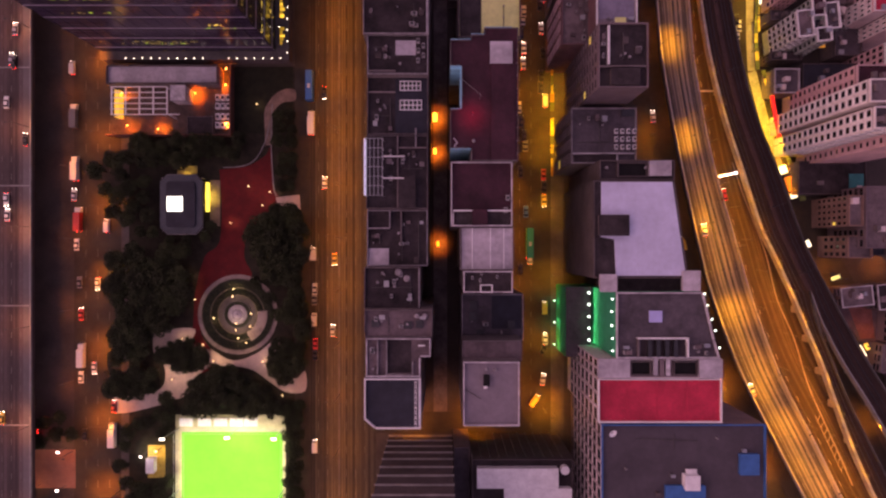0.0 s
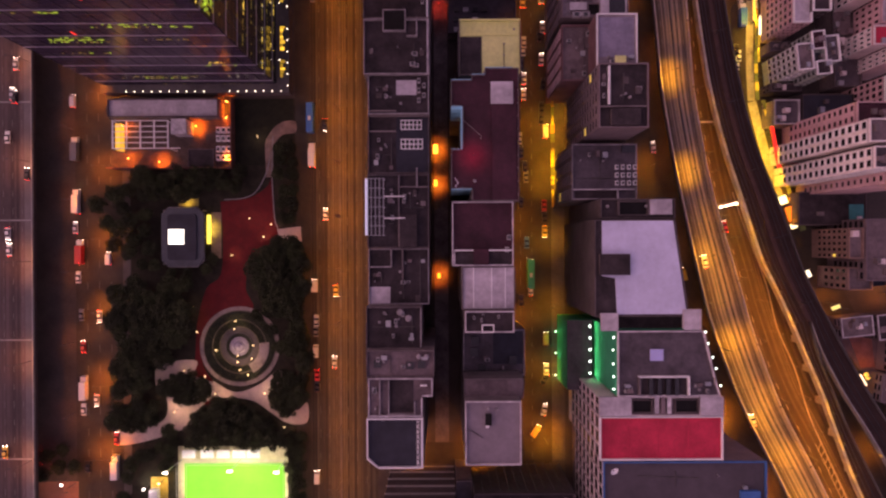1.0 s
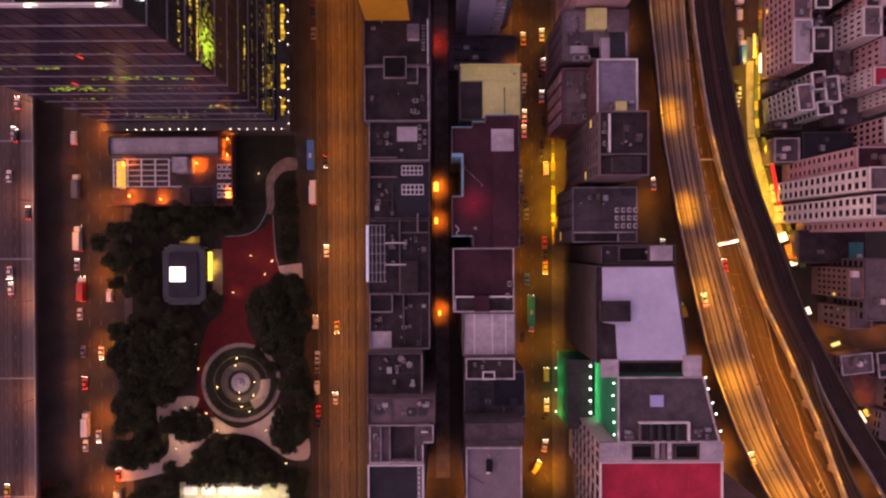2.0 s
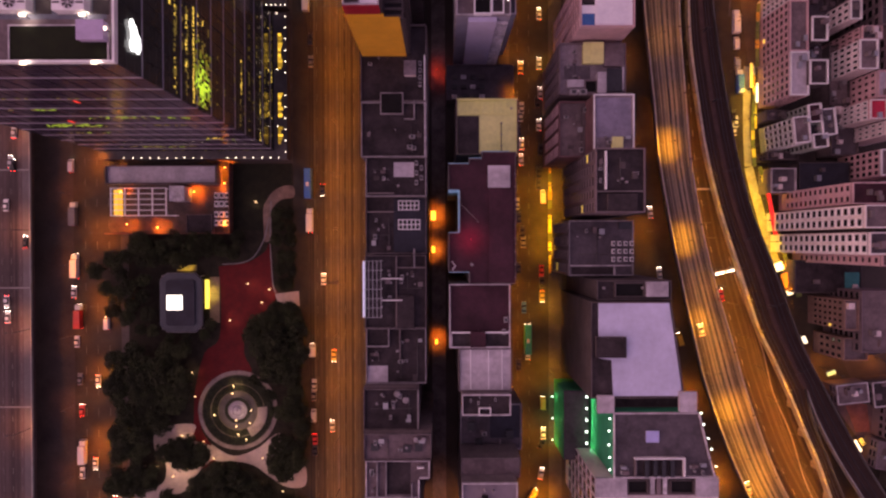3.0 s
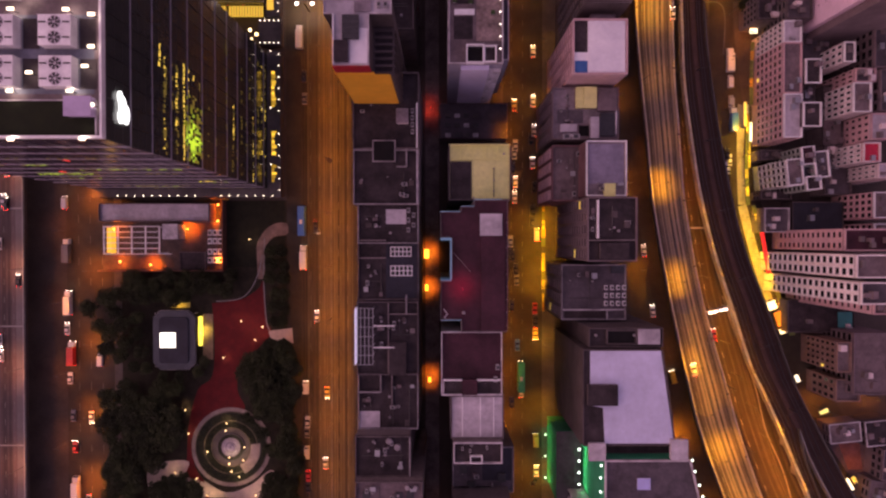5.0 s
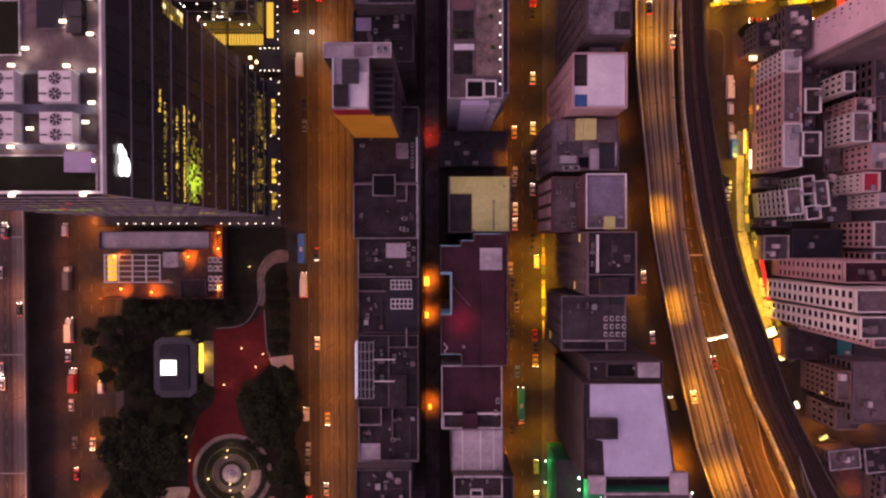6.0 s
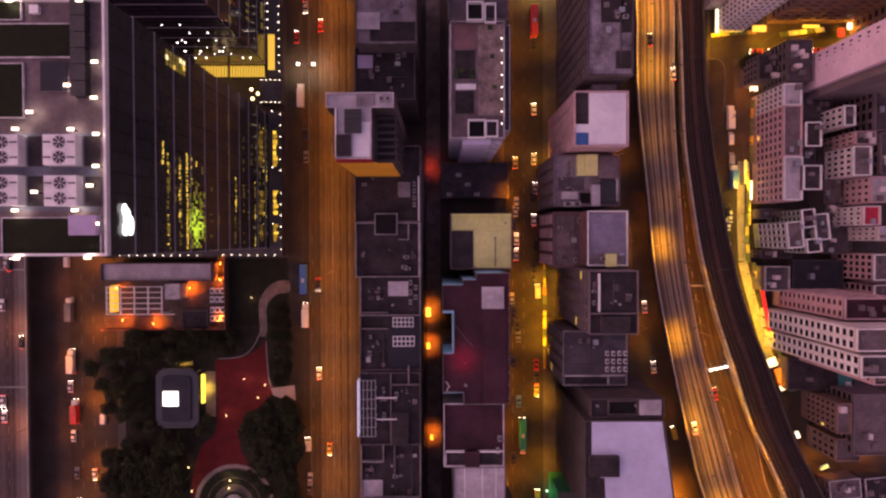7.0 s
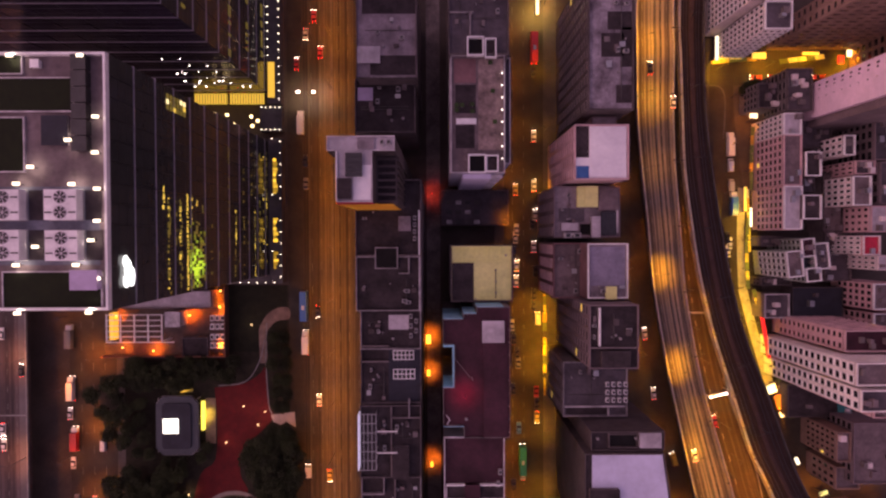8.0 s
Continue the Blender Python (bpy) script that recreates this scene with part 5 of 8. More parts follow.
awnings(smooth_line([(118.6, 82.7), (118.1, 95.5), (117.6, 105.1)], 5), 1.0, awn_rnd, (0, 3, 0, 1))
awnings(smooth_line([(119.3, 106.2), (119.3, 116.9), (119.7, 127.5)], 5), 1.2, awn_rnd, (1, 2, 2))
awnings(smooth_line([(105.0, 153.0), (112.7, 153.8), (121.2, 154.2)], 5), 1.6, awn_rnd, (0, 1, 2))
awnings(smooth_line([(130.8, 153.3), (138.3, 154.2), (145.8, 155.0)], 5), 2.0, awn_rnd, (0, 3, 1, 2))
awnings(smooth_line([(153.6, 163.4), (155.4, 158.1), (161.8, 155.0)], 5), 2.0, awn_rnd, (0, 3, 1))
awnings(smooth_line([(135.0, 19.3), (132.9, 25.7), (131.2, 29.9)], 5), 2.2, awn_rnd, (1, 1, 2))


# ---- blocks at the southern end of the middle rows ----
s1, a, b, h = block("terraced_block", "dark block with broad ledges facing a cross street", -20.2, -70.8, 3.2, -113.5, 64, WALL_DARK, ROOF_DARK, bands=False)
for z in (2, 8, 15, 22, 29, 37, 45, 53, 61):
    part("ledge", boxes((-a - 0.3, b, z, a + 0.3, b + 0.55, z + 0.35)), CONCRETE, s1)
block("annex_block", "dark low annex between two blocks", 3.9, -68.5, 9.4, -105.7, 22, WALL_GREY, ROOF_GREY, bands=False)
s2, a, b, h = block("ribbed_block", "dark ribbed block with a white roof box", 9.7, -70.4, 43.5, -107.4, 29, WALL_DARK, ROOF_DARK, bands=False)
for i in range(12):
    part("rib", boxes((-a + 0.2 + i * (2 * a - 0.4) / 11 - 0.2, b, 0, -a + 0.2 + i * (2 * a - 0.4) / 11 + 0.2, b + 0.5, 28)), DARK_CONCRETE, s2)
roof_box("roof_shed", "long white roof shed", "shed", 11.4, -72.9, 38.2, -79.3, 29, 3.2, WHITE_PAINT)
roof_box("roof_shed", "white roof shed end", "shed", 20.4, -79.7, 42.7, -86.0, 29, 2.8, WHITE_PAINT)
bm = bmesh.new()
tube(bm, (0, 0, 0), (0, 0, 2.2), 1.5, n=16)
e = thing("water_tank", "round white water tank on the roof", "water tank", 40.7, -73.8, 29)
part("body", bm, WHITE_PAINT, e)


# ---- the park ----
PX0, PX1, PY0, PY1 = -119.5, -56.5, -110.0, 69.5
structure("park_ground", boxes((PX0, PY0, 0, PX1, PY1, 0.15)), SOIL, "dark planted park ground under trees", "ground")
red = smooth_line([(-85.2, 30.3), (-74.0, 31.8), (-67.6, 35.7), (-65.4, 38.5), (-64.5, 23.9), (-62.4, 19.1), (-67.6, 13.1), (-74.0, 6.7), (-75.7, -3.0), (-72.9, -10.5), (-82.6, -13.8), (-89.9, -21.3), (-92.1, -32.1), (-86.1, -42.8), (-94.4, -48.2), (-99.4, -45.0), (-95.5, -32.1), (-94.4, -17.0), (-90.8, -3.0), (-85.2, 2.4), (-84.3, 17.4), (-85.2, 30.3)], 4)
structure("red_path", prisms((red[:-1], 0.15, 0.20)), RED_PAVING, "dark red paved park path", "path")
clearing = [(-110.5, -32.5), (-103.0, -30.5), (-94.5, -30.5), (-95.5, -36.0), (-89.0, -38.5), (-86.5, -42.5), (-92.5, -47.5), (-95.0, -53.0), (-99.5, -56.5), (-104.0, -57.5), (-110.0, -60.0), (-124.0, -62.5), (-124.5, -56.0), (-112.0, -55.0), (-106.5, -52.0), (-106.0, -45.0), (-110.0, -40.0), (-110.5, -32.5)]
structure("pale_path", prisms((smooth_line(clearing, 4)[:-1], 0.15, 0.214)), SAND_PAVING, "pale curving park path", "path")
crossing = [(-88.5, -38.0), (-80.0, -42.5), (-70.5, -39.5), (-63.5, -34.0), (-60.5, -36.5), (-61.0, -43.0), (-56.5, -49.5), (-52.5, -46.5), (-52.5, -54.0), (-59.5, -54.5), (-66.0, -50.5), (-72.5, -46.0), (-80.0, -44.5), (-87.5, -44.0), (-88.5, -38.0)]
structure("pale_path", prisms((smooth_line(crossing, 4)[:-1], 0.15, 0.22)), SAND_PAVING, "pale path below the round garden", "path")
nw = smooth_line([(-67.6, 54.0), (-64.3, 58.7), (-60.0, 60.9), (-56.4, 60.5), (-56.4, 56.6), (-61.1, 55.7), (-64.1, 52.9), (-66.3, 49.3), (-68.0, 50.8), (-67.6, 54.0)], 4)
structure("pale_path", prisms((nw[:-1], 0.15, 0.21)), mat("brown_path_paving", (0.30, 0.21, 0.165), 0.85, vary=0.4, scale=0.3, fine=2.0), "pale path bending round a hedge", "path")
for pts in ([(-65.8, 48.8), (-67.6, 41.1), (-71.4, 34.2), (-76.2, 31.6), (-83.7, 31.0)], [(-65.4, 45.4), (-65.4, 38.5), (-64.5, 23.9), (-63.3, 20.0)], [(-65.0, 55.1), (-65.2, 48.6), (-65.2, 43.2)]):
    structure("path_kerb", strip(smooth_line(pts, 4), 0.35, 0.15, 0.36), CONCRETE, "thin pale kerb along the park path", "kerb")
structure("pale_path", prisms(([(-63.7, 19.6), (-54.6, 20.7), (-54.2, 14.8), (-57.9, 17.0), (-60.0, 15.7), (-62.8, 17.0)], 0.15, 0.216)), SAND_PAVING, "short pale path to the road", "path")

structure("pale_path", strip(smooth_line([(-66.6, 52.0), (-66.4, 46.0), (-66.2, 39.5)], 5), 3.0, 0.15, 0.205), bpy.data.materials["brown_path_paving"], "brown path beside a hedge", "path")

# the round garden: rings of walls, steps and planting
cx, cy = -78.1, -24.9
def ring(bm, r0, r1, z0, z1, n=64, a0=0.0, a1=360.0):
    steps = [radians(a0 + (a1 - a0) * i / n) for i in range(n + 1)]
    rows = [[bm.verts.new((r * math.cos(t), r * math.sin(t), z)) for r, z in ((r0, z0), (r0, z1), (r1, z1), (r1, z0))] for t in steps]
    for p, q in zip(rows, rows[1:]):
        for i in range(4):
            j = (i + 1) % 4
            bm.faces.new((p[i], q[i], q[j], p[j]))
    if a1 - a0 < 360:
        bm.faces.new(rows[0]); bm.faces.new(list(reversed(rows[-1])))
    bmesh.ops.recalc_face_normals(bm, faces=bm.faces)
    return bm


DARK_BED = mat("dark_hedge_bed", (0.028, 0.034, 0.018), 0.95, vary=0.5, scale=0.8, fine=4.0)
g = thing("round_garden", "round sunken garden with ringed planters and lamps", "garden", cx, cy, 0.15)
OLIVE_STONE = mat("mossy_ring_stone", (0.17, 0.15, 0.09), 0.9, vary=0.45, scale=0.5, fine=2.0)
GARDEN_PATH = mat("garden_ring_paving", (0.40, 0.32, 0.27), 0.85, vary=0.4, scale=0.3, fine=1.5)
for r0, r1, z1, m, nm in ((13.7, 15.2, 0.10, GARDEN_PATH, "outer_path"), (13.3, 13.7, 0.4, OLIVE_STONE, "ring_wall"), (10.4, 13.3, 0.7, DARK_BED, "planting_ring"), (10.0, 10.4, 0.55, OLIVE_STONE, "ring_wall"), (7.6, 10.0, 0.35, DARK_BED, "planting_ring"), (7.3, 7.6, 0.5, OLIVE_STONE, "ring_wall"), (5.4, 7.3, 0.14, PAVING, "ring_path"), (5.0, 5.4, 0.6, DARK_CONCRETE, "ring_wall"), (3.6, 5.0, 0.4, DARK_BED, "planting_ring")):
    part(nm, ring(bmesh.new(), r0, r1, 0, z1), m, g)
part("paved_segment", ring(bmesh.new(), 7.7, 11.4, 0, 0.74, 20, -62, 8), GARDEN_PATH, g, "pale paved crescent between the rings")
# low shrubs in the two outer rings
shrub_rnd = random.Random(41)
verts, faces = [], []
for _ in range(1500):
    r, t = shrub_rnd.choice((shrub_rnd.uniform(10.6, 13.1), shrub_rnd.uniform(7.8, 9.8))), shrub_rnd.uniform(0, 2 * math.pi)
    if r < 11.4 and -1.15 < (t if t < math.pi else t - 2 * math.pi) < 0.2:
        continue
    p, q, n = Vector((r * math.cos(t), r * math.sin(t), shrub_rnd.uniform(0.5, 1.1))), Euler((shrub_rnd.uniform(-0.8, 0.8), shrub_rnd.uniform(-0.8, 0.8), t)).to_matrix(), len(verts)
    for a_, b_ in ((-0.3, 0), (0, -0.2), (0.34, 0), (0, 0.2)):
        verts.append(p + q @ Vector((a_, b_, 0)))
    faces.append((n, n + 1, n + 2, n + 3))
shrubs = bpy.data.meshes.new("shrubs")
shrubs.from_pydata(verts, [], faces)
shrubs.materials.append(LEAF)
part("shrubs", shrubs, None, g, "dark clipped shrubs in rings")
bm = bmesh.new()
prism(bm, [(3.6 * math.cos(k * math.pi / 16), 3.6 * math.sin(k * math.pi / 16)) for k in range(32)], 0, 0.5)
part("centre_plinth", bm, mat("lilac_fountain_stone", (0.36, 0.32, 0.36), 0.8, vary=0.3, scale=0.4, fine=2.0), g)
part("swirl_rim", ring(bmesh.new(), 2.3, 2.6, 0.5, 0.75, 40, 20, 330), PALE_PAINT, g)
bm = bmesh.new()
tube(bm, (0, 0, 0.5), (0, 0, 1.3), 1.5, 1.1, 20)
tube(bm, (0, 0, 1.3), (0, 0, 2.2), 0.7, 0.3, 16)
part("fountain", bm, PALE_PAINT, g)


def park_lamp(x, y, h=2.6, label="small warm park lamp on a short post", watts=420, colour=(1.0, 0.62, 0.36)):
    e = thing("park_lamp", label, "lamp", x, y, 0.15, "park lamps")
    part("post", boxes((-0.05, -0.05, 0, 0.05, 0.05, h)), DARK_STEEL, e)
    part("globe", boxes((-0.16, -0.16, h, 0.16, 0.16, h + 0.3)), WARM_LAMP, e)
    if watts:
        lamp_light("park_lamp_light", 0, 0, h - 0.05, watts, colour, 0.2, e, 165, 0.4)


for x, y in (-79.3, -17.9), (-78.9, -15.1), (-86.3, -26.0), (-78.0, -30.5), (-77.2, -33.5), (-74.2, -35.4), (-72.7, -29.2), (-72.3, -24.3), (-78.0, -28.1):
    park_lamp(x, y)
for x, y in (-101.7, -49.0), (-96.4, -46.5), (-86.2, -42.2), (-67.7, -42.2):
    park_lamp(x, y, 3.6, "taller warm lamp beside the pale path", 600, (1.0, 0.6, 0.34))
for x, y in (-68.0, 16.6), (-94.6, -10.0), (-93.4, -19.0), (-70.1, 54.6), (-90.4, -36.0), (-82.9, -45.6), (-108.1, -45.8), (-95.9, -55.2), (-69.1, -53.1), (-98.5, -33.9), (-60.5, -55.2), (-80.1, 9.8), (-73.3, 23.7), (-113.4, -33.9), (-65.2, 21.5):
    park_lamp(x, y, watts=260)

# trees: tapered trunk, limbs, and a crown of many small leaf clumps
tree_rnd = random.Random(3)


def tree_meshes(seed, r=3.0, h=7.0):
    rnd = random.Random(seed)
    bm = bmesh.new()
    tube(bm, (0, 0, 0), (0.1, 0.05, h * 0.45), 0.28, 0.18, 8)
    tips = []
    for k in range(7):
        t = k * 0.9 + rnd.uniform(-0.3, 0.3)
        d = rnd.uniform(0.4, 0.75) * r
        tip = (d * math.cos(t), d * math.sin(t), h * rnd.uniform(0.62, 0.92))
        tube(bm, (0.1, 0.05, h * rnd.uniform(0.3, 0.45)), tip, 0.13, 0.04, 6)
        tips.append(tip)
    trunk = mesh_of("trunk", bm, BARK)
    verts, faces = [], []
    lobes = [Vector((rnd.uniform(-0.6, 0.6) * r, rnd.uniform(-0.6, 0.6) * r, h * rnd.uniform(0.6, 0.95))) for _ in range(11)] + [Vector(t) for t in tips]
    for _ in range(1500):
        c = rnd.choice(lobes)
        v = Vector((rnd.gauss(0, 1), rnd.gauss(0, 1), rnd.gauss(0, 0.8)))
        p = c + v.normalized() * (0.42 * r) * rnd.uniform(0.55, 1.0)
        q = Euler((rnd.uniform(-0.9, 0.9), rnd.uniform(-0.9, 0.9), rnd.uniform(0, 6.3))).to_matrix()
        s, n = rnd.uniform(0.16, 0.34), len(verts)
        for a_, b_, c_ in ((-s, 0, 0), (0, -s * 0.6, 0.05), (s * 1.1, 0, -0.06), (0, s * 0.6, 0.05)):
            verts.append(p + q @ Vector((a_, b_, c_)))
        faces.append((n, n + 1, n + 2, n + 3))
    crown = bpy.data.meshes.new("crown")
    crown.from_pydata(verts, [], faces)
    crown.materials.append(LEAF)
    return trunk, crown


TREES = [tree_meshes(s) for s in (1, 2, 4, 7, 9)]


def tree(x, y, r, z=0.15):
    trunk, crown = tree_rnd.choice(TREES)
    z = 0.03 if x < -122.5 else z
    k = r / 3.0
    e = thing("tree", "dark leafy park tree with a rounded crown", "tree", x, y, z, "park trees", tree_rnd.uniform(0, 360))
    e.scale = (k, k, k * tree_rnd.uniform(0.85, 1.1))
    part("trunk", trunk, None, e)
    part("crown", crown, None, e)


def grove(pts, r0, r1):
    for x, y in pts:
        tree(x + tree_rnd.uniform(-0.7, 0.7), y + tree_rnd.uniform(-0.7, 0.7), tree_rnd.uniform(r0, r1))


grove([(-61.4, 50.0), (-57.6, 50.0), (-61.4, 45.1), (-57.2, 44.7), (-61.2, 40.0), (-57.4, 39.4), (-61.0, 34.5), (-57.2, 34.1), (-60.8, 29.4), (-57.4, 28.8), (-60.2, 23.9), (-56.8, 24.4)], 2.2, 3.0)


def inside(x, y, pts):
    hit = False
    for (ax, ay), (bx_, by_) in zip(pts, [*pts[1:], pts[0]]):
        if (ay > y) != (by_ > y) and x < (bx_ - ax) * (y - ay) / (by_ - ay) + ax:
            hit = not hit
    return hit


def wood(pts, r, gap):
    """Trees whose crowns close over a patch of the park."""
    x0, x1, y0, y1 = min(p[0] for p in pts), max(p[0] for p in pts), min(p[1] for p in pts), max(p[1] for p in pts)
    mx, my = sum(p[0] for p in pts) / len(pts), sum(p[1] for p in pts) / len(pts)
    core = [(px_ + (mx - px_) * min(0.8, 0.45 * r / max(0.1, math.hypot(mx - px_, my - py_))), py_ + (my - py_) * min(0.8, 0.45 * r / max(0.1, math.hypot(mx - px_, my - py_)))) for px_, py_ in pts]
    row, y = 0, y0
    while y <= y1:
        x = x0 + (gap / 2 if row % 2 else 0)
        while x <= x1:
            tx, ty = x + tree_rnd.uniform(-0.25, 0.25) * gap, y + tree_rnd.uniform(-0.25, 0.25) * gap
            if inside(tx, ty, core):
                tree(tx, ty, r * tree_rnd.uniform(0.85, 1.2))
            x += gap
        y, row = y + gap * 0.87, row + 1


# the long wood by the western road, its round end, the bush in the clearing and the mound by the pitch
wood([(-124.0, -0.8), (-109.9, 1.2), (-95.6, 2.3), (-93.0, -12.4), (-94.6, -25.0), (-101.9, -31.5), (-109.5, -34.5), (-110.5, -41.9), (-113.0, -46.0), (-122.5, -42.0), (-123.4, -25.0)], 3.9, 5.2)
wood([(-126.5, -55.0), (-125.5, -45.5), (-119.0, -42.5), (-110.0, -42.5), (-106.5, -46.5), (-107.5, -53.5), (-111.5, -56.2)], 3.0, 3.8)
wood([(-97.3 + 9.8 * math.cos(k * math.pi / 8), -39.8 + 6.4 * math.sin(k * math.pi / 8)) for k in range(16)], 2.6, 3.0)
wood([(-97.2, -60.0), (-94.9, -52.4), (-91.4, -46.8), (-85.0, -43.0), (-76.6, -43.4), (-70.0, -47.6), (-63.5, -53.0), (-58.9, -58.5), (-61.9, -62.0), (-95.6, -62.6)], 3.3, 4.0)
# the wood between the red path and the wide road
wood([(-74.6, 2.3), (-71.9, 12.2), (-61.9, 17.2), (-53.2, 15.4), (-51.0, 4.4), (-51.0, -34.0), (-59.0, -26.0), (-60.0, -14.0), (-68.2, -11.0)], 3.8, 5.0)
wood([(-64.6, -34.0), (-51.0, -31.0), (-51.0, -44.0), (-55.6, -52.4), (-63.1, -50.6), (-66.9, -44.0)], 3.0, 3.9)
grove([(-69.3, -13.6), (-65.0, -17.7), (-62.4, -25.0), (-66.0, -11.8)], 2.2, 2.8)
# round the pavilion and north of it
grove([(-128.5, 29.7), (-123.2, 32.9), (-120.0, 27.6), (-126.4, 22.4), (-121.1, 19.2), (-123.2, 13.9), (-116.9, 23.4), (-115.8, 16.0), (-117.9, 10.8)], 2.8, 4.0)
wood([(-119.0, 41.5), (-119.0, 29.5), (-108.0, 29.0), (-92.0, 32.0), (-86.0, 32.0), (-76.0, 33.5), (-69.5, 38.0), (-69.0, 43.0), (-80.0, 41.8)], 3.2, 4.6)
grove([(-112.1, 25.6), (-111.4, 19.3), (-110.6, 12.9), (-108.9, 5.5), (-102.5, 3.0), (-96.2, 2.6), (-89.8, 4.6), (-87.4, 9.4), (-113.1, 6.6)], 2.2, 3.2)
# between the western road, the court and the pitch
grove([(-103.0, -54.5), (-102.4, -59.0), (-103.2, -63.5), (-106.5, -62.0), (-110.5, -63.8), (-114.5, -65.5), (-117.5, -68.0), (-104.0, -68.6), (-118.4, -73.9), (-120.5, -80.3), (-118.4, -86.6), (-113.1, -88.6), (-106.8, -89.6), (-102.5, -86.6), (-111.0, -92.9), (-103.6, -95.0), (-117.0, -94.0)], 2.4, 3.6)
wood([(-59.2, -56.5), (-53.0, -56.0), (-52.4, -70.0), (-53.0, -96.0), (-58.6, -96.0), (-58.8, -75.0)], 2.4, 3.4)
grove([(-148.1, -64.4), (-144.9, -68.6), (-150.2, -71.8), (-142.8, -63.3), (-139.6, -69.7), (-153.4, -69.7)], 2.6, 3.6)
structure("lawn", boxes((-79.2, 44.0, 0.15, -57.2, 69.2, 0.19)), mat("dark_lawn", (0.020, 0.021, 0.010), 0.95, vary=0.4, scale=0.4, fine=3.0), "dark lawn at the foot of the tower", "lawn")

# street trees on the north-east corner
for x, y in (115.9, 142.4), (118.0, 144.1), (120.5, 144.5), (123.1, 143.7), (119.3, 141.6):
    tree(x, y, 2.2, 0.0)
# pavilion with a glowing skylight
px, py = -98.1, 16.7
e = thing("pavilion", "dark octagonal-cornered pavilion with a glowing skylight", "pavilion", px, py, 0.15)
def chamfer(a_, b_, c_):
    return [(-a_ + c_, -b_), (a_ - c_, -b_), (a_, -b_ + c_), (a_, b_ - c_), (a_ - c_, b_), (-a_ + c_, b_), (-a_, b_ - c_), (-a_, -b_ + c_)]
part("roof", prisms((chamfer(7.9, 11.1, 2.6), 3.6, 4.0)), mat("pavilion_roof_slate", (0.075, 0.085, 0.10), 0.7, vary=0.2, scale=0.3, fine=1.5), e)
part("roof_edge", prisms((chamfer(8.1, 11.3, 2.7), 3.3, 3.596)), CONCRETE, e)
part("upper_roof", prisms((chamfer(5.4, 8.6, 0.8), 4.0, 4.7)), ROOF_NAVY, e)
part("core", prisms((chamfer(4.6, 7.8, 0.8), 0, 3.3)), WALL_GREY, e)
sk = part("skylight", boxes((-4.9, -2.6 , 4.7, 0.8, 2.9, 5.1)), glow("skylight_glow", (1.0, 0.96, 0.84), 2.5), e, "glowing white square skylight")
for x, y in ((-7.4, -10), (7.4, -10), (-7.4, 10), (7.4, 10), (-7.6, 0), (7.6, 0)):
    part("column", boxes((x - 0.2, y - 0.2, 0, x + 0.2, y + 0.2, 3.3)), CONCRETE, e)
tagged(part("light_trough", boxes((px + 8.2, py - 2.5, 0.15, px + 9.3, py + 8.5, 1.6)), glow("trough_light_yellow", (1.0, 0.82, 0.10), 1.5)), "yellow strip light along the pavilion", "strip light")
# the dim olive lamplight on this patch is put into its paving colour
structure("court_floor", boxes((px - 3.0, py + 11.8, 0.15, px + 4.6, py + 15.0, 0.2)), mat("court_paving_olive_light", (0.42, 0.34, 0.12), 0.85, vary=0.35, scale=0.4, fine=2.0), "paved strip behind the pavilion coloured by olive lamplight", "paving")
structure("court_floor", boxes((px + 9.4, py - 8.0, 0.15, px + 13.2, py + 9.5, 0.19)), mat("tan_court_paving", (0.34, 0.24, 0.15), 0.85, vary=0.35, scale=0.4, fine=2.0), "tan paved strip beside the pavilion", "paving")
lamp_light("pavilion_lamp", px + 9.8, py + 3, 3.2, 1300, (1.0, 0.8, 0.08), 0.4, None, 130)
lamp_light("pavilion_lamp", px + 1.0, py + 12.6, 3.0, 420, (1.0, 0.72, 0.12), 0.3, None, 130)

# the low service building with its pergola and orange yard
for r in ((-126.5, 42.6, -79.5, 43.05), (-79.95, 43.06, -79.5, 69.2)):
    structure("yard_wall", boxes((r[0], r[1], 0, r[2], r[3], 4.6)), mat("yard_wall_brick", (0.20, 0.10, 0.075), 0.9, vary=0.35, scale=0.4, fine=2.5), "brown brick wall round the service yard", "wall")
structure("yard_floor", boxes((-126.3, 62.4, 0, -79.96, 43.1, 0.9)), mat("yard_screed", (0.10, 0.075, 0.065), 0.85, vary=0.4, scale=0.3, fine=1.5), "screed floor of the service yard", "floor")
block("service_building", "long low building with a grey flat roof", -124.8, 68.1, -83.6, 61.3, 6, WALL_GREY, ROOF_LIGHT, bands=False, category="service building")
block("service_building", "low annex with a dark roof beside the yard", -96.2, 50.0, -86.4, 42.6, 3, WALL_GREY, ROOF_DARK, bands=False, category="service building", parapet=0.4)
roof_box("plant_box", "square grey plant box beside the pergola", "plant box", -100.4, 60.2, -95.0, 54.8, 0.9, 7.5, PALE_PAINT)
x0, y1, x1, y0 = -121.5, 59.4, -95.7, 49.3
e = thing("pergola", "white painted steel pergola frame over the yard", "pergola", x0, y0)
nx, ny = 5, 6
for i in range(nx):
    x = (x1 - x0 - 5.5) * i / (nx - 1)
    part("beam", boxes((x - 0.2, 0, 9.0, x + 0.2, y1 - y0, 9.45)), WHITE_PAINT, e)
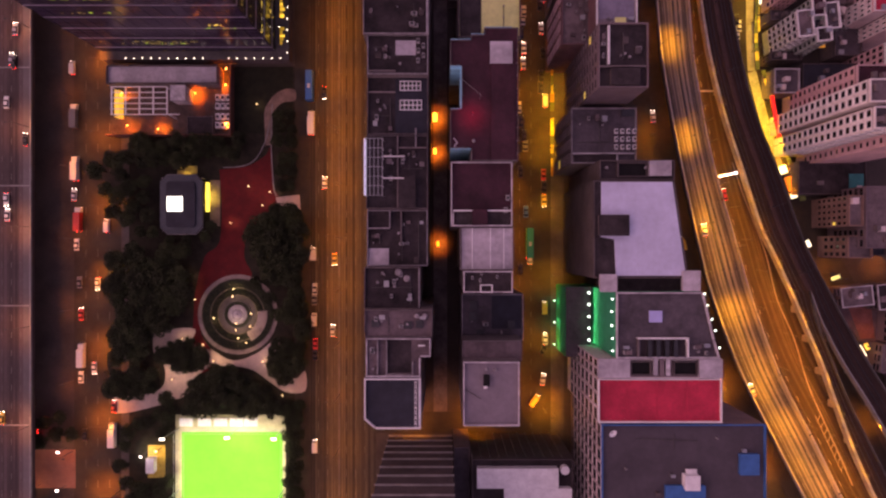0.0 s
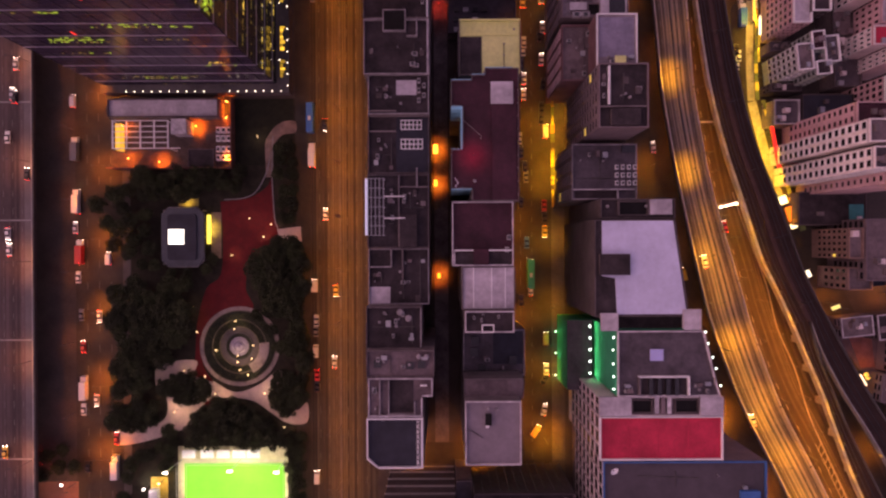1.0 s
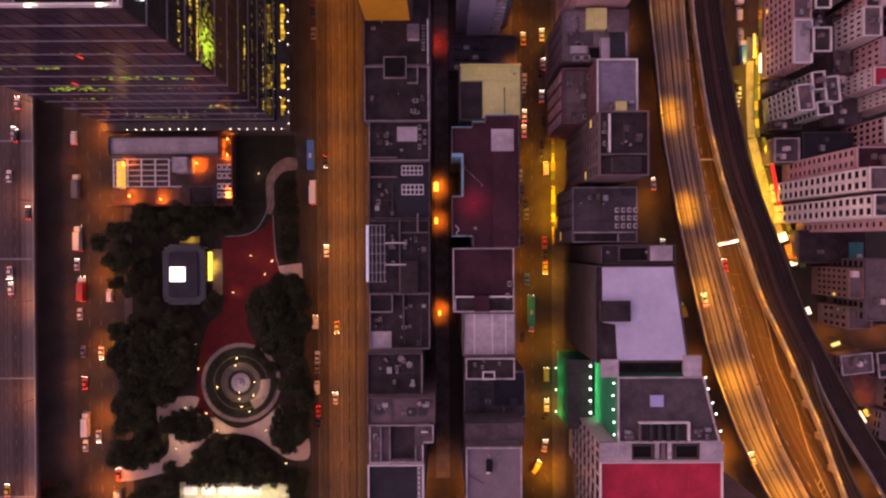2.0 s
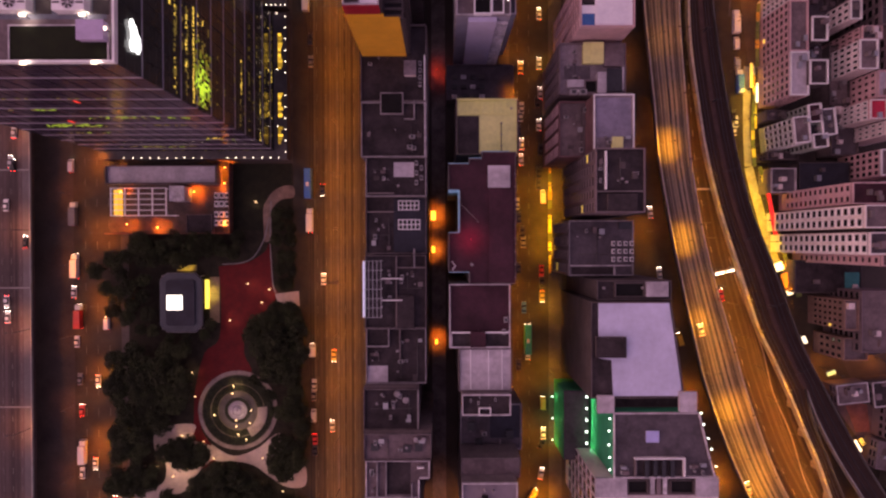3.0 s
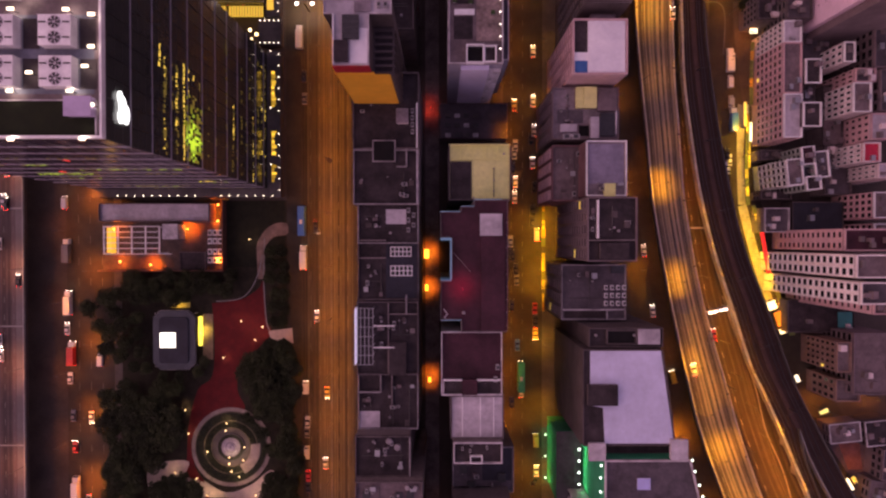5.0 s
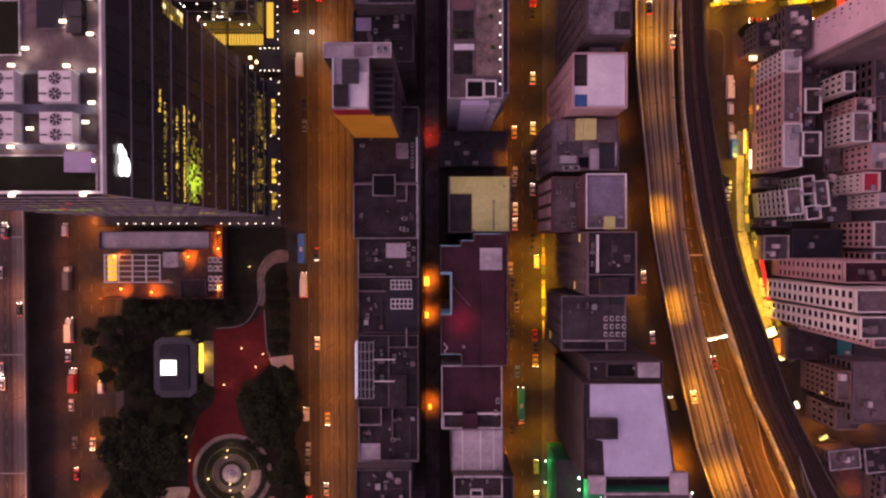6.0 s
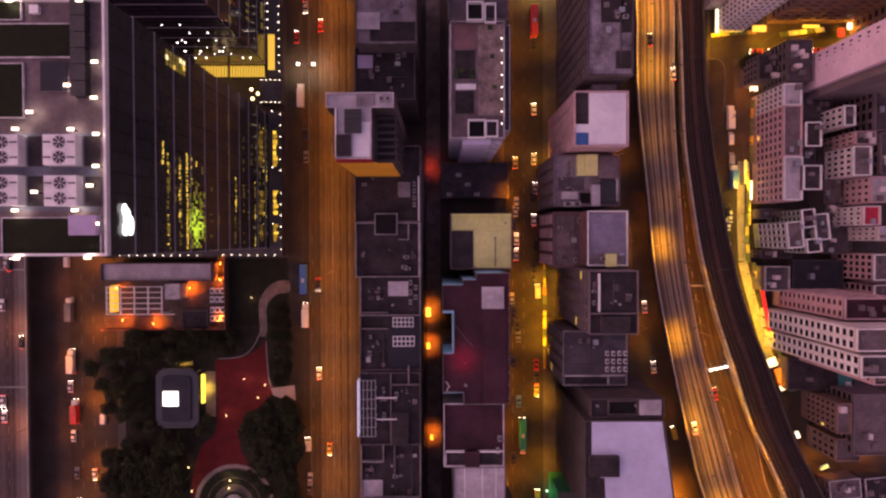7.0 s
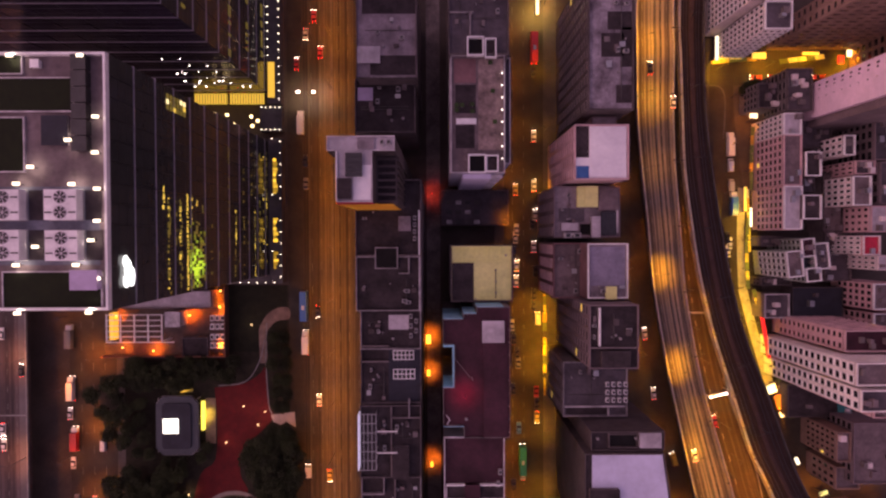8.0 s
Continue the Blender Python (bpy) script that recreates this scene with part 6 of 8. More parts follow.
for j in range(ny):
    y = (y1 - y0) * j / (ny - 1)
    part("rail", boxes((-0.2, y - 0.14, 9.454, x1 - x0 - 5.3 + (4.5 if j == 0 else 0), y + 0.14, 9.8)), WHITE_PAINT, e)
for x in (0, x1 - x0 - 5.5):
    for y in (0.2, y1 - y0 - 0.2):
        part("post", boxes((x - 0.15, y - 0.15, 0.9, x + 0.15, y + 0.15, 9.0)), WHITE_PAINT, e)
tagged(part("lit_wall_panel", boxes((-122.9, 59.5, 0.9, -121.2, 49.4, 4.5)), glow("wall_light_amber", (1.0, 0.55, 0.05), 0.9)), "amber lit wall panel under the pergola", "lit panel")
for r in range(2):
    for c in range(3):
        for k in range(2):
            x, y = -85.1, 57.2
            ex_, ey_ = x + c * 2.0, y - r * 7.2 - k * 3.2
            e = thing("air_conditioner", "white outdoor air conditioning unit in the yard", "air conditioner", ex_, ey_, 0.9, "yard air conditioners")
            part("case", boxes((-0.7, -1.1, 0, 0.7, 1.1, 1.7)), WHITE_PAINT, e)
            part("fan_guard", boxes((-0.5, -0.6, 1.704, 0.5, 0.6, 1.75)), DARK_STEEL, e)
for x, y, w in ((-81.4, 67.6, 1500), (-93.0, 58.5, 1500), (-81.6, 61.6, 1500), (-106.8, 45.1, 1300), (-118.4, 46.4, 900), (-81.6, 46.9, 900), (-120.5, 58.5, 900)):
    e = thing("yard_lamp", "orange wall lamp in the service yard", "lamp", x, y, 0.15, "yard lamps")
    part("post", boxes((-0.08, -0.08, 0, 0.08, 0.08, 3.6)), DARK_STEEL, e)
    part("lens", boxes((-0.2, -0.2, 3.6, 0.2, 0.2, 3.85)), SODIUM, e)
    lamp_light("yard_lamp_light", 0, 0, 3.5, w * 8.0, (1.0, 0.16, 0.006), 0.25, e, 165)

# the floodlit pitch
tx0, ty1 = -99.4, -69.5
tx1, ty0 = -61.1, -111.7
structure("pitch_apron", boxes((tx0 - 2.4, ty0 - 2, 0.15, tx1 + 1.2, ty1 + 6.4, 0.19)), mat("pitch_apron_paving", (0.62, 0.58, 0.36), 0.85, vary=0.25), "pale apron round the pitch", "paving")
structure("pitch", boxes((tx0, ty0, 0.15, tx1, ty1, 0.23)), TURF, "bright green artificial turf pitch under floodlights", "sports pitch")
for nm, r in (("pitch_line", (tx0 + 0.6, ty1 - 1.0, tx1 - 0.6, ty1 - 0.88)), ("pitch_line", (tx0 + 0.6, ty0, tx0 + 0.72, ty1 - 1.0)), ("pitch_line", (tx1 - 0.72, ty0, tx1 - 0.6, ty1 - 1.0))):
    structure(nm, boxes((r[0], r[1], 0.23, r[2], r[3], 0.236)), mat("pitch_line_paint", (0.45, 0.7, 0.3), 0.8), "faint pale line on the turf", "line")
e = thing("pitch_fence", "pale wire fence round the pitch", "fence", tx0 - 1.6, ty1 + 1.0, 0.19)
for i in range(10):
    part("post", boxes((-0.07, -i * 4.0, 0, 0.07, -i * 4.0 + 0.14, 4.0)), STEEL, e)
for z in (0.1, 2.0, 3.9):
    part("rail", boxes((-0.05, -38, z, 0.05, 0, z + 0.1)), STEEL, e)
    part("rail", boxes((0.07, -0.05, z, tx1 - tx0 + 2.4, 0.05, z + 0.1)), STEEL, e)
for i, x in enumerate((2.6, 9.6, 15.6, 21.6, 27.0)):
    e = thing("team_shelter", "white canopied shelter beside the pitch", "shelter", tx0 + x, ty1 + 4.2, 0.19, "pitch shelters")
    part("canopy", boxes((-2.5, -1.5, 2.5, 2.5, 1.5, 2.75)), WHITE_PAINT, e)
    part("bench", boxes((-2.0, 0.4, 0, 2.0, 0.9, 0.5)), STEEL, e)
    for sx in (-2.3, 2.3):
        part("post", boxes((sx - 0.07, 1.2, 0, sx + 0.07, 1.35, 2.5)), STEEL, e)
for x, y in ((tx0 - 1.0, ty1 + 1.5), (tx1 + 0.6, ty1 + 1.5), (tx0 - 1.0, ty1 - 22), (tx1 + 0.6, ty1 - 22), ((tx0 + tx1) / 2 + 3, ty1 + 2.0), ((tx0 + tx1) / 2, ty1 - 34)):
    e = thing("pitch_floodlight", "tall floodlight mast beside the pitch", "floodlight", x, y, 0.19, "pitch floodlights")
    bm = bmesh.new()
    tube(bm, (0, 0, 0), (0, 0, 15), 0.16, 0.1, 8)
    part("mast", bm, STEEL, e)
    part("lamp_head", boxes((-0.8, -0.25, 15, 0.8, 0.25, 15.5)), WHITE_LAMP, e)
    fl = lamp_light("floodlight_lamp", 0, 0, 14.9, 23000, (1.0, 0.98, 0.66), 0.6, e, 124, 1.0)
    to = Vector(((tx0 + tx1) / 2 + (x - (tx0 + tx1) / 2) * 0.3, ty1 - 15 + (y - ty1 + 15) * 0.3, 0)) - Vector((x, y, 14.9))
    fl.rotation_euler = to.to_track_quat("-Z", "Y").to_euler()
# the court's yellow lamplight is put into the floor colour as well
structure("court_floor", boxes((-112.3, -74.7, 0.15, -105.8, -87.1, 0.2)), mat("court_paving_lamp_yellow", (0.62, 0.44, 0.10), 0.85, vary=0.35, scale=0.4, fine=2.0), "small court beside the pitch with lamp yellow in its floor", "paving")
roof_box("court_shelter", "small white shelter by the lit court", "shelter", -111.7, -78.9, -108.9, -84.4, 0.2, 3.0, WHITE_PAINT)

e = thing("court_lamp", "yellow lamp over the small court", "lamp", -107.1, -75.5, 0.2)
part("post", boxes((-0.08, -0.08, 0, 0.08, 0.08, 5.0)), DARK_STEEL, e)
part("lens", boxes((-0.3, -0.3, 5.0, 0.3, 0.3, 5.25)), WARM_LAMP, e)
lamp_light("court_lamp_light", 0, 0, 4.9, 2600, (1.0, 0.62, 0.04), 0.3, e, 140)
e = thing("court_lamp", "white lamp beside the court shelter", "lamp", -112.3, -77.2, 0.2)
part("post", boxes((-0.08, -0.08, 0, 0.08, 0.08, 6.0)), DARK_STEEL, e)
part("lens", boxes((-0.3, -0.3, 6.0, 0.3, 0.3, 6.25)), WHITE_LAMP, e)
lamp_light("court_lamp_light", 0, 0, 5.9, 2500, (1.0, 0.95, 0.8), 0.3, e, 120)
# the fenced brown yard under the edge of the expressway
structure("yard_floor", boxes((-157.2, -91.1, 0, -140.0, -76.4, 0.05)), mat("brown_yard_paving", (0.30, 0.15, 0.11), 0.9, vary=0.2, scale=0.2, fine=1.5), "brown paved yard beside the expressway", "floor")
for x, y in (-152.7, -75.2), (-143.1, -75.6), (-153.4, -89.7), (-143.5, -89.9):
    e = thing("yard_lamp", "small white lamp on a pole at the yard's edge", "lamp", x, y, 0.0, "brown yard lamps")
    part("post", boxes((-0.08, -0.08, 0, 0.08, 0.08, 6.0)), DARK_STEEL, e)
    part("lens", boxes((-0.45, -0.3, 6.0, 0.45, 0.3, 6.3)), WHITE_LAMP, e)
    lamp_light("yard_lamp_light", 0, 0, 5.9, 1000, (1.0, 0.40, 0.2), 0.3, e, 160)
e = thing("signal_lamp", "small red lamp on a post beside the expressway", "lamp", -154.4, -67.6, 0.0)
part("post", boxes((-0.08, -0.08, 0, 0.08, 0.08, 4.0)), DARK_STEEL, e)
part("lens", boxes((-0.4, -0.4, 4.0, 0.4, 0.4, 4.5)), TAIL_GLOW, e)
lamp_light("signal_light", 0, 0, 3.9, 900, (1.0, 0.04, 0.03), 0.3, e, 165)


# ---- roof details, row by row ----
roof_rnd = random.Random(21)


def vent(x, y, z, r=0.8, h=1.2, m=None):
    e = thing("roof_vent", "round pale roof vent", "vent", x, y, z, "roof vents")
    bm = bmesh.new()
    tube(bm, (0, 0, 0), (0, 0, h), r * 0.75, n=14)
    part("pipe", bm, m or STEEL, e)
    bm = bmesh.new()
    tube(bm, (0, 0, h), (0, 0, h + 0.35), r, r * 0.8, 14)
    part("cowl", bm, OLD_PAINT, e)


def ac(x, y, z, rz=0.0, s=1.0, label="white outdoor air conditioner on a roof"):
    e = thing("air_conditioner", label, "air conditioner", x, y, z, "roof air conditioners", rz)
    part("case", boxes((-0.6 * s, -0.9 * s, 0, 0.6 * s, 0.9 * s, 1.4 * s)), WHITE_PAINT if "row" in label or "rack" in label else AC_PAINT, e)
    part("fan_guard", boxes((-0.42 * s, -0.5 * s, 1.4 * s + 0.004, 0.42 * s, 0.5 * s, 1.4 * s + 0.06)), DARK_STEEL, e)


def low_wall(x0, y0, x1, y1, z, h=1.2, m=None, w=0.4, label="low pale dividing wall on a roof"):
    if abs(x1 - x0) > abs(y1 - y0):
        bm = boxes((min(x0, x1), y0 - w / 2, z, max(x0, x1), y0 + w / 2, z + h))
    else:
        bm = boxes((x0 - w / 2, min(y0, y1), z, x0 + w / 2, max(y0, y1), z + h))
    return tagged(part("roof_wall", bm, m or OLD_PAINT), label, "roof wall")


def pipe_run(x0, y0, x1, y1, z, r=0.12):
    bm = bmesh.new()
    tube(bm, (x0, y0, z + 0.35), (x1, y1, z + 0.35), r, n=6)
    n = max(2, int(math.hypot(x1 - x0, y1 - y0) / 4))
    for i in range(n + 1):
        f = i / n
        px_, py_ = x0 + (x1 - x0) * f, y0 + (y1 - y0) * f
        box(bm, px_ - 0.1, py_ - 0.1, z, px_ + 0.1, py_ + 0.1, z + 0.3)
    tagged(part("roof_pipe", bm, DARK_CONCRETE), "thin dark pipe on low roof blocks", "pipe")


def patch(x0, y0, x1, y1, z, m, label, t=0.05):
    return tagged(part("roof_patch", boxes((x0, y0, z, x1, y1, z + t)), m), label, "roof covering")


# a kerbed well: its shallow floor is coloured dark in place of deep shade
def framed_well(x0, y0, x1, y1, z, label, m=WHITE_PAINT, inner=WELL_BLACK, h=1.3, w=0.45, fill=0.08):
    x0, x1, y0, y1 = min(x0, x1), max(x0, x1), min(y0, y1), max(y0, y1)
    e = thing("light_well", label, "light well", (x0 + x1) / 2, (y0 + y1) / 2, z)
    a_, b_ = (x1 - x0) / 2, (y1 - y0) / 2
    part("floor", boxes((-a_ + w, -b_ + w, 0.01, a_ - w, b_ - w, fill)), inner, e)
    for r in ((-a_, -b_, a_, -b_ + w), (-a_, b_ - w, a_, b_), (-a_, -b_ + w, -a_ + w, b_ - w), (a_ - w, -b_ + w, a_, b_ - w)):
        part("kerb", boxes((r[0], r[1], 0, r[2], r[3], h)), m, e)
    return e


def scatter(x0, y0, x1, y1, z, n_ac, n_vent, n_box, n_pipe=1):
    """Small plant over a plain stretch of roof."""
    x0, x1, y0, y1 = min(x0, x1) + 1.2, max(x0, x1) - 1.2, min(y0, y1) + 1.2, max(y0, y1) - 1.2
    u = roof_rnd.uniform
    n_box -= n_box > 2
    for _ in range(n_ac):
        ac(u(x0, x1), u(y0, y1), z, roof_rnd.choice((0, 90)), u(0.6, 0.95))
    for _ in range(n_vent):
        vent(u(x0, x1), u(y0, y1), z, u(0.25, 0.5), u(0.6, 1.2))
    for _ in range(n_box):
        bx, by, w, d = u(x0, x1), u(y0, y1), u(0.6, 1.6), u(0.6, 1.8)
        roof_box("roof_hatch", "small grey roof hatch box", "hatch", bx - w / 2, by - d / 2, bx + w / 2, by + d / 2, z, u(0.7, 2.0), roof_rnd.choice((WALL_GREY, ROOF_MAUVE, WALL_DARK, STEEL)), group="roof hatches")
    for _ in range(n_pipe):
        if roof_rnd.random() < 0.5:
            y = u(y0, y1)
            pipe_run(x0, y, x1, y, z)
        else:
            x = u(x0, x1)
            pipe_run(x, y0, x, y1, z)


# first row
low_wall(-19.6, -26.9, -19.6, -37.7, 52, 1.4)
low_wall(-17.2, -37.7, -9.5, -37.7, 52, 1.6)
low_wall(-9.1, -33.7, -9.1, -37.7, 52, 1.6)
low_wall(-7.4, -28.9, -5.4, -28.9, 52, 1.4, WHITE_PAINT)
low_wall(-16.9, -27.2, -16.9, -37.7, 52, 1.2)
patch(-16.7, -27.4, -9.5, -37.2, 52, ROOF_DARK, "dark felt square between low roof walls")
scatter(-22.8, -27.4, -17.7, -37.2, 52, 2, 1, 3)
low_wall(-7.15, -39.4, -7.15, -53.2, 52, 1.3, WHITE_PAINT, 0.35)
for k in range(9):
    x, y = -8.2, -40.4
    ac(x, y - k * 1.55, 52, 0, 0.62, "white air conditioner in a row along the parapet")
for x, y in (-7.7, -19.9), (-5.4, -19.9):
    vent(x, y, 54, 0.8, 0.8)
for x, y in (-20.1, -22.1), (-7.0, -22.3), (-10.4, -22.6):
    roof_box("roof_hatch", "dark square roof hatch", "hatch", x - 1, y - 1, x + 1, y + 1, 54, 0.8, DARK_STEEL, group="roof hatches")
scatter(-22.5, -18.7, -4.0, -25.7, 54, 2, 2, 2)
for x, y in (-13.5, -7.0), (-10.9, -8.9):
    vent(x, y, 50, 1.05, 1.2)
for x, y in (-18.3, -7.3), (-14.7, -11.3), (-19.8, -10.1):
    vent(x, y, 50, 0.5, 0.8)
low_wall(-7.2, -5.8, -7.2, -17.8, 50, 1.4)
scatter(-23.0, -6.4, -7.9, -17.9, 50, 3, 2, 4, 2)
patch(-23.4, 0.2, -17.0, -5.0, 43.5, ROOF_LIGHT, "pale lilac screed patch on a dark roof")
low_wall(-16.6, 11.9, -16.6, 6.5, 43.5, 1.6)
low_wall(-23.4, 6.5, -16.6, 6.5, 43.5, 1.6)
low_wall(-13.1, 12.2, -13.1, 1.6, 43.5, 1.2, WALL_GREY)
scatter(-16.3, 10.8, -5.1, -4.8, 43.5, 3, 2, 4, 2)
scatter(-23.4, 5.5, -16.7, 0.5, 43.5, 1, 1, 2, 1)
low_wall(-14.0, 34.8, -14.0, 12.8, 46, 1.2, WALL_GREY)
low_wall(-14.0, 31.3, -5.1, 31.3, 46, 1.2, WALL_GREY)
low_wall(-8.4, 37.2, -8.4, 31.3, 46, 1.5)
roof_box("stair_head", "grey rooftop stair house", "stair house", -13.5, 22.4, -8.5, 12.7, 46, 2.8, WALL_GREY, ROOF_DARK)
scatter(-13.7, 31.0, -5.1, 23.3, 46, 3, 2, 3, 2)
scatter(-18.2, 33.8, -14.4, 12.8, 46, 1, 2, 3, 1)
# billboard frame over the road
x, y1 = -23.4, 33.5
y0 = y1 - 17.2
LIT_SIGN = glow("billboard_light_strip", (0.8, 0.72, 1.0), 0.5)
e = thing("billboard_frame", "white steel billboard frame with lit face and struts", "billboard", x, y0, 46)
part("face", boxes((-0.5, 0, 0.5, -0.2, y1 - y0, 5.5)), LIT_SIGN, e)
for k in range(1, 5):
    part("rail", boxes((k * 1.25 - 0.1, 0, 4.6, k * 1.25 + 0.1, y1 - y0, 4.8)), STEEL, e)
for k in range(7):
    yy = k * (y1 - y0) / 6
    part("truss", boxes((-0.2, yy - 0.08, 4.804, 5.2, yy + 0.08, 4.95)), STEEL, e)
    part("post", boxes((4.9, yy - 0.1, 0, 5.1, yy + 0.1, 4.6)), STEEL, e)
for yy in (y1 - y0 - 5.4, 5.2):
    part("strut", boxes((5.2, yy - 0.16, 4.4, 11.5, yy + 0.16, 4.7)), WHITE_PAINT, e)
    part("post", boxes((11.2, yy - 0.1, 0, 11.4, yy + 0.1, 4.4)), STEEL, e)
# framed skylights
for (x0, ya), (x1, yb) in ((-13.3, 52.1), (-7.0, 49.3)), ((-13.3, 46.2), (-6.7, 43.2)):
    e = thing("skylight", "white framed skylight of eight dark panes", "skylight", x0, min(ya, yb), 45)
    w, d = x1 - x0, abs(ya - yb)
    part("upstand", boxes((0, 0, 0, w, d, 0.35)), DARK_CONCRETE, e)
    for k in range(6):
        part("bar", boxes((k * w / 5 - 0.14, 0, 0.354, k * w / 5 + 0.14, d, 0.6)), WHITE_PAINT, e)
    for k in range(3):
        part("bar", boxes((-0.14, k * d / 2 - 0.14, 0.604, w + 0.14, k * d / 2 + 0.14, 0.75)), WHITE_PAINT, e)
    for i in range(5):
        for j in range(2):
            part("pane", boxes((i * w / 5 + 0.15, j * d / 2 + 0.15, 0.354, (i + 1) * w / 5 - 0.15, (j + 1) * d / 2 - 0.15, 0.4)), BLACK_GLASS, e)
patch(-14.8, 53.7, -4.9, 36.1, 45, ROOF_NAVY, "navy coated strip of roof round the skylights")
low_wall(-22.7, 54.2, -14.5, 54.2, 49, 1.2, WALL_GREY)
low_wall(-23.2, 48.7, -14.8, 48.7, 45, 1.2, WALL_GREY)
patch(-14.5, 63.7, -8.3, 59.2, 49, ROOF_LIGHT, "pale lilac screed patch by the vents")
for x, y in (-17.3, 61.7), (-17.3, 58.6), (-13.1, 56.5):
    vent(x, y, 49, 0.45, 0.8)
for k in range(5):
    x, y = -7.6, 63.4
    ac(x + (k % 2) * 1.6, y - k * 1.5, 49, 0, 0.8)
scatter(-22.7, 48.1, -15.1, 36.1, 45, 2, 3, 3, 2)
scatter(-22.3, 64.0, -14.8, 55.1, 49, 1, 2, 2, 1)
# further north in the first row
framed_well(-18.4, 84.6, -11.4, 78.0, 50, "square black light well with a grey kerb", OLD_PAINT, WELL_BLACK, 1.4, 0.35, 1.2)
low_wall(-8.1, 82.1, -8.1, 76.6, 50, 1.4)
low_wall(-11.2, 76.6, -8.1, 76.6, 50, 1.4)
low_wall(-23.5, 81.7, -18.7, 81.7, 50, 1.2)
scatter(-23.2, 77.5, -12.1, 65.5, 50, 0, 2, 1, 0)
scatter(-10.8, 75.8, -4.7, 65.5, 50, 3, 2, 3, 1)
roof_box("stair_head", "pale rooftop stair house with lamps", "stair house", -11.0, 93.8, -7.5, 89.6, 50, 2.6, WALL_PALE, ROOF_MID)
low_wall(-4.9, 95.8, -4.9, 82.2, 50, 1.6, WHITE_PAINT)
low_wall(-4.85, 81.6, -4.85, 65.5, 50, 1.4, PALE_PAINT)
for k in range(4):
    x, y = -6.3, 93.5
    ac(x, y - k * 2.1, 50, 0, 0.75)
scatter(-23.2, 103.1, -12.1, 91.9, 50, 2, 2, 2, 1)
# the tall block with the yellow gable
ox, oy = a7.location.x, a7.location.y
part("yellow_gable", boxes((-23.9 - ox, 95.86 - oy, 40, -10.4 - ox, 96.06 - oy, 84.0)), YELLOW_WALL, a7, "plain yellow painted gable")
part("yellow_gable", boxes((-23.9 - ox, 95.86 - oy, 84.0, -14.2 - ox, 96.06 - oy, 86.5)), YELLOW_WALL, a7, "plain yellow painted gable")
part("red_band", boxes((-23.6 - ox, 95.8 - oy, 86.6, -14.8 - ox, 96.06 - oy, 92.1)), RED_PAINT, a7, "dark red painted band")
for k in range(26):
    part("string_course", boxes((-23.8 - ox, 96.4 - oy, 3 + k * 3.4, -23.62 - ox, 108.3 - oy, 3.3 + k * 3.4)), BLUE_PAINT if k % 3 == 0 else WALL_BLUE, a7)
for k in range(7):
    yy = -5.4 + k * 1.8
    part("roof_slat", boxes((-2.2, yy - 0.3, 82.0, 2.2, yy + 0.3, 82.7)), WALL_DARK, a7e)
    part("wall_rib", boxes((2.6, yy - 0.2, 3, 3.1, yy + 0.2, 81)), WALL_DARK, a7e)
patch(-19.4, 105.0, -15.2, 96.6, 92, ROOF_WHITE, "white membrane square on the tall block")
roof_box("tank_room", "dark tank room on the tall block", "tank room", -23.0, 101.6, -19.8, 96.9, 92, 1.6, WALL_DARK, ROOF_DARK)
low_wall(-23.3, 96.4, -23.3, 108.2, 92, 1.0, WHITE_PAINT, 0.3)
for k in range(5):
    roof_box("cooling_unit", "dark slatted cooling unit in a row", "cooling unit", -21.0, 107.7 - k * 1.15 - 0.85, -17.2, 107.7 - k * 1.15, 92, 1.4, DARK_STEEL, group="slatted cooling units")
for k in range(2):
    ac(-12.4 + k * 1.6, 110.4, 92, 0, 0.75)
roof_box("slab_deck", "pale raised slab on the tall block", "roof slab", -18.2, 111.4, -14.4, 108.9, 92, 0.6, ROOF_MID)
# low dark roofs and the pale roof north of it
scatter(-24.6, 136.8, -7.1, 121.2, 42, 4, 2, 6, 2)
patch(-24.4, 135.0, -19.6, 130.9, 42, PURPLE, "faded lilac sheet on a dark roof")
roof_box("slab_deck", "pale raised roof slab", "roof slab", -23.4, 145.3, -16.6, 140.5, 50, 1.0, ROOF_LIGHT)
patch(-19.6, 142.9, -5.8, 137.0, 50, ROOF_DARK, "dark felt part of a pale roof")
low_wall(-19.5, 136.2, -8.7, 136.2, 50, 1.2)
patch(-22.0, 164.7, -5.8, 155.5, 50, ROOF_DARK, "dark felt part of a pale roof")
scatter(-22.1, 154.5, -5.8, 144.2, 50, 2, 2, 2, 1)

# second row
roof_box("roof_hatch", "dark tall roof hatch with a white vent", "hatch", 12.2, -37.8, 13.9, -40.9, 51.5, 1.6, WELL_BLACK, WELL_BLACK)
roof_box("roof_hatch", "small white vent box beside a dark hatch", "hatch", 12.3, -41.8, 13.2, -41.0, 51.5, 1.0, WHITE_PAINT)
pipe_run(6.8, -42.3, 11.2, -45.0, 51.5)
scatter(7.2, -35.3, 21.8, -37.3, 51.5, 0, 2, 0, 0)
low_wall(6.3, -28.6, 24.2, -28.6, 45, 1.0, WALL_GREY)
for x, y in (10.1, -18.6), (9.8, -22.4), (22.7, -25.2), (12.4, -28.0):
    roof_box("roof_hatch", "small dark roof hatch", "hatch", x - 1.1, y - 1.3, x + 1.1, y + 1.3, 31, 1.4, DARK_STEEL, group="roof hatches")
low_wall(7.1, -28.7, 19.0, -28.7, 31, 1.2)
low_wall(19.5, -27.2, 19.5, -29.9, 31, 1.2)
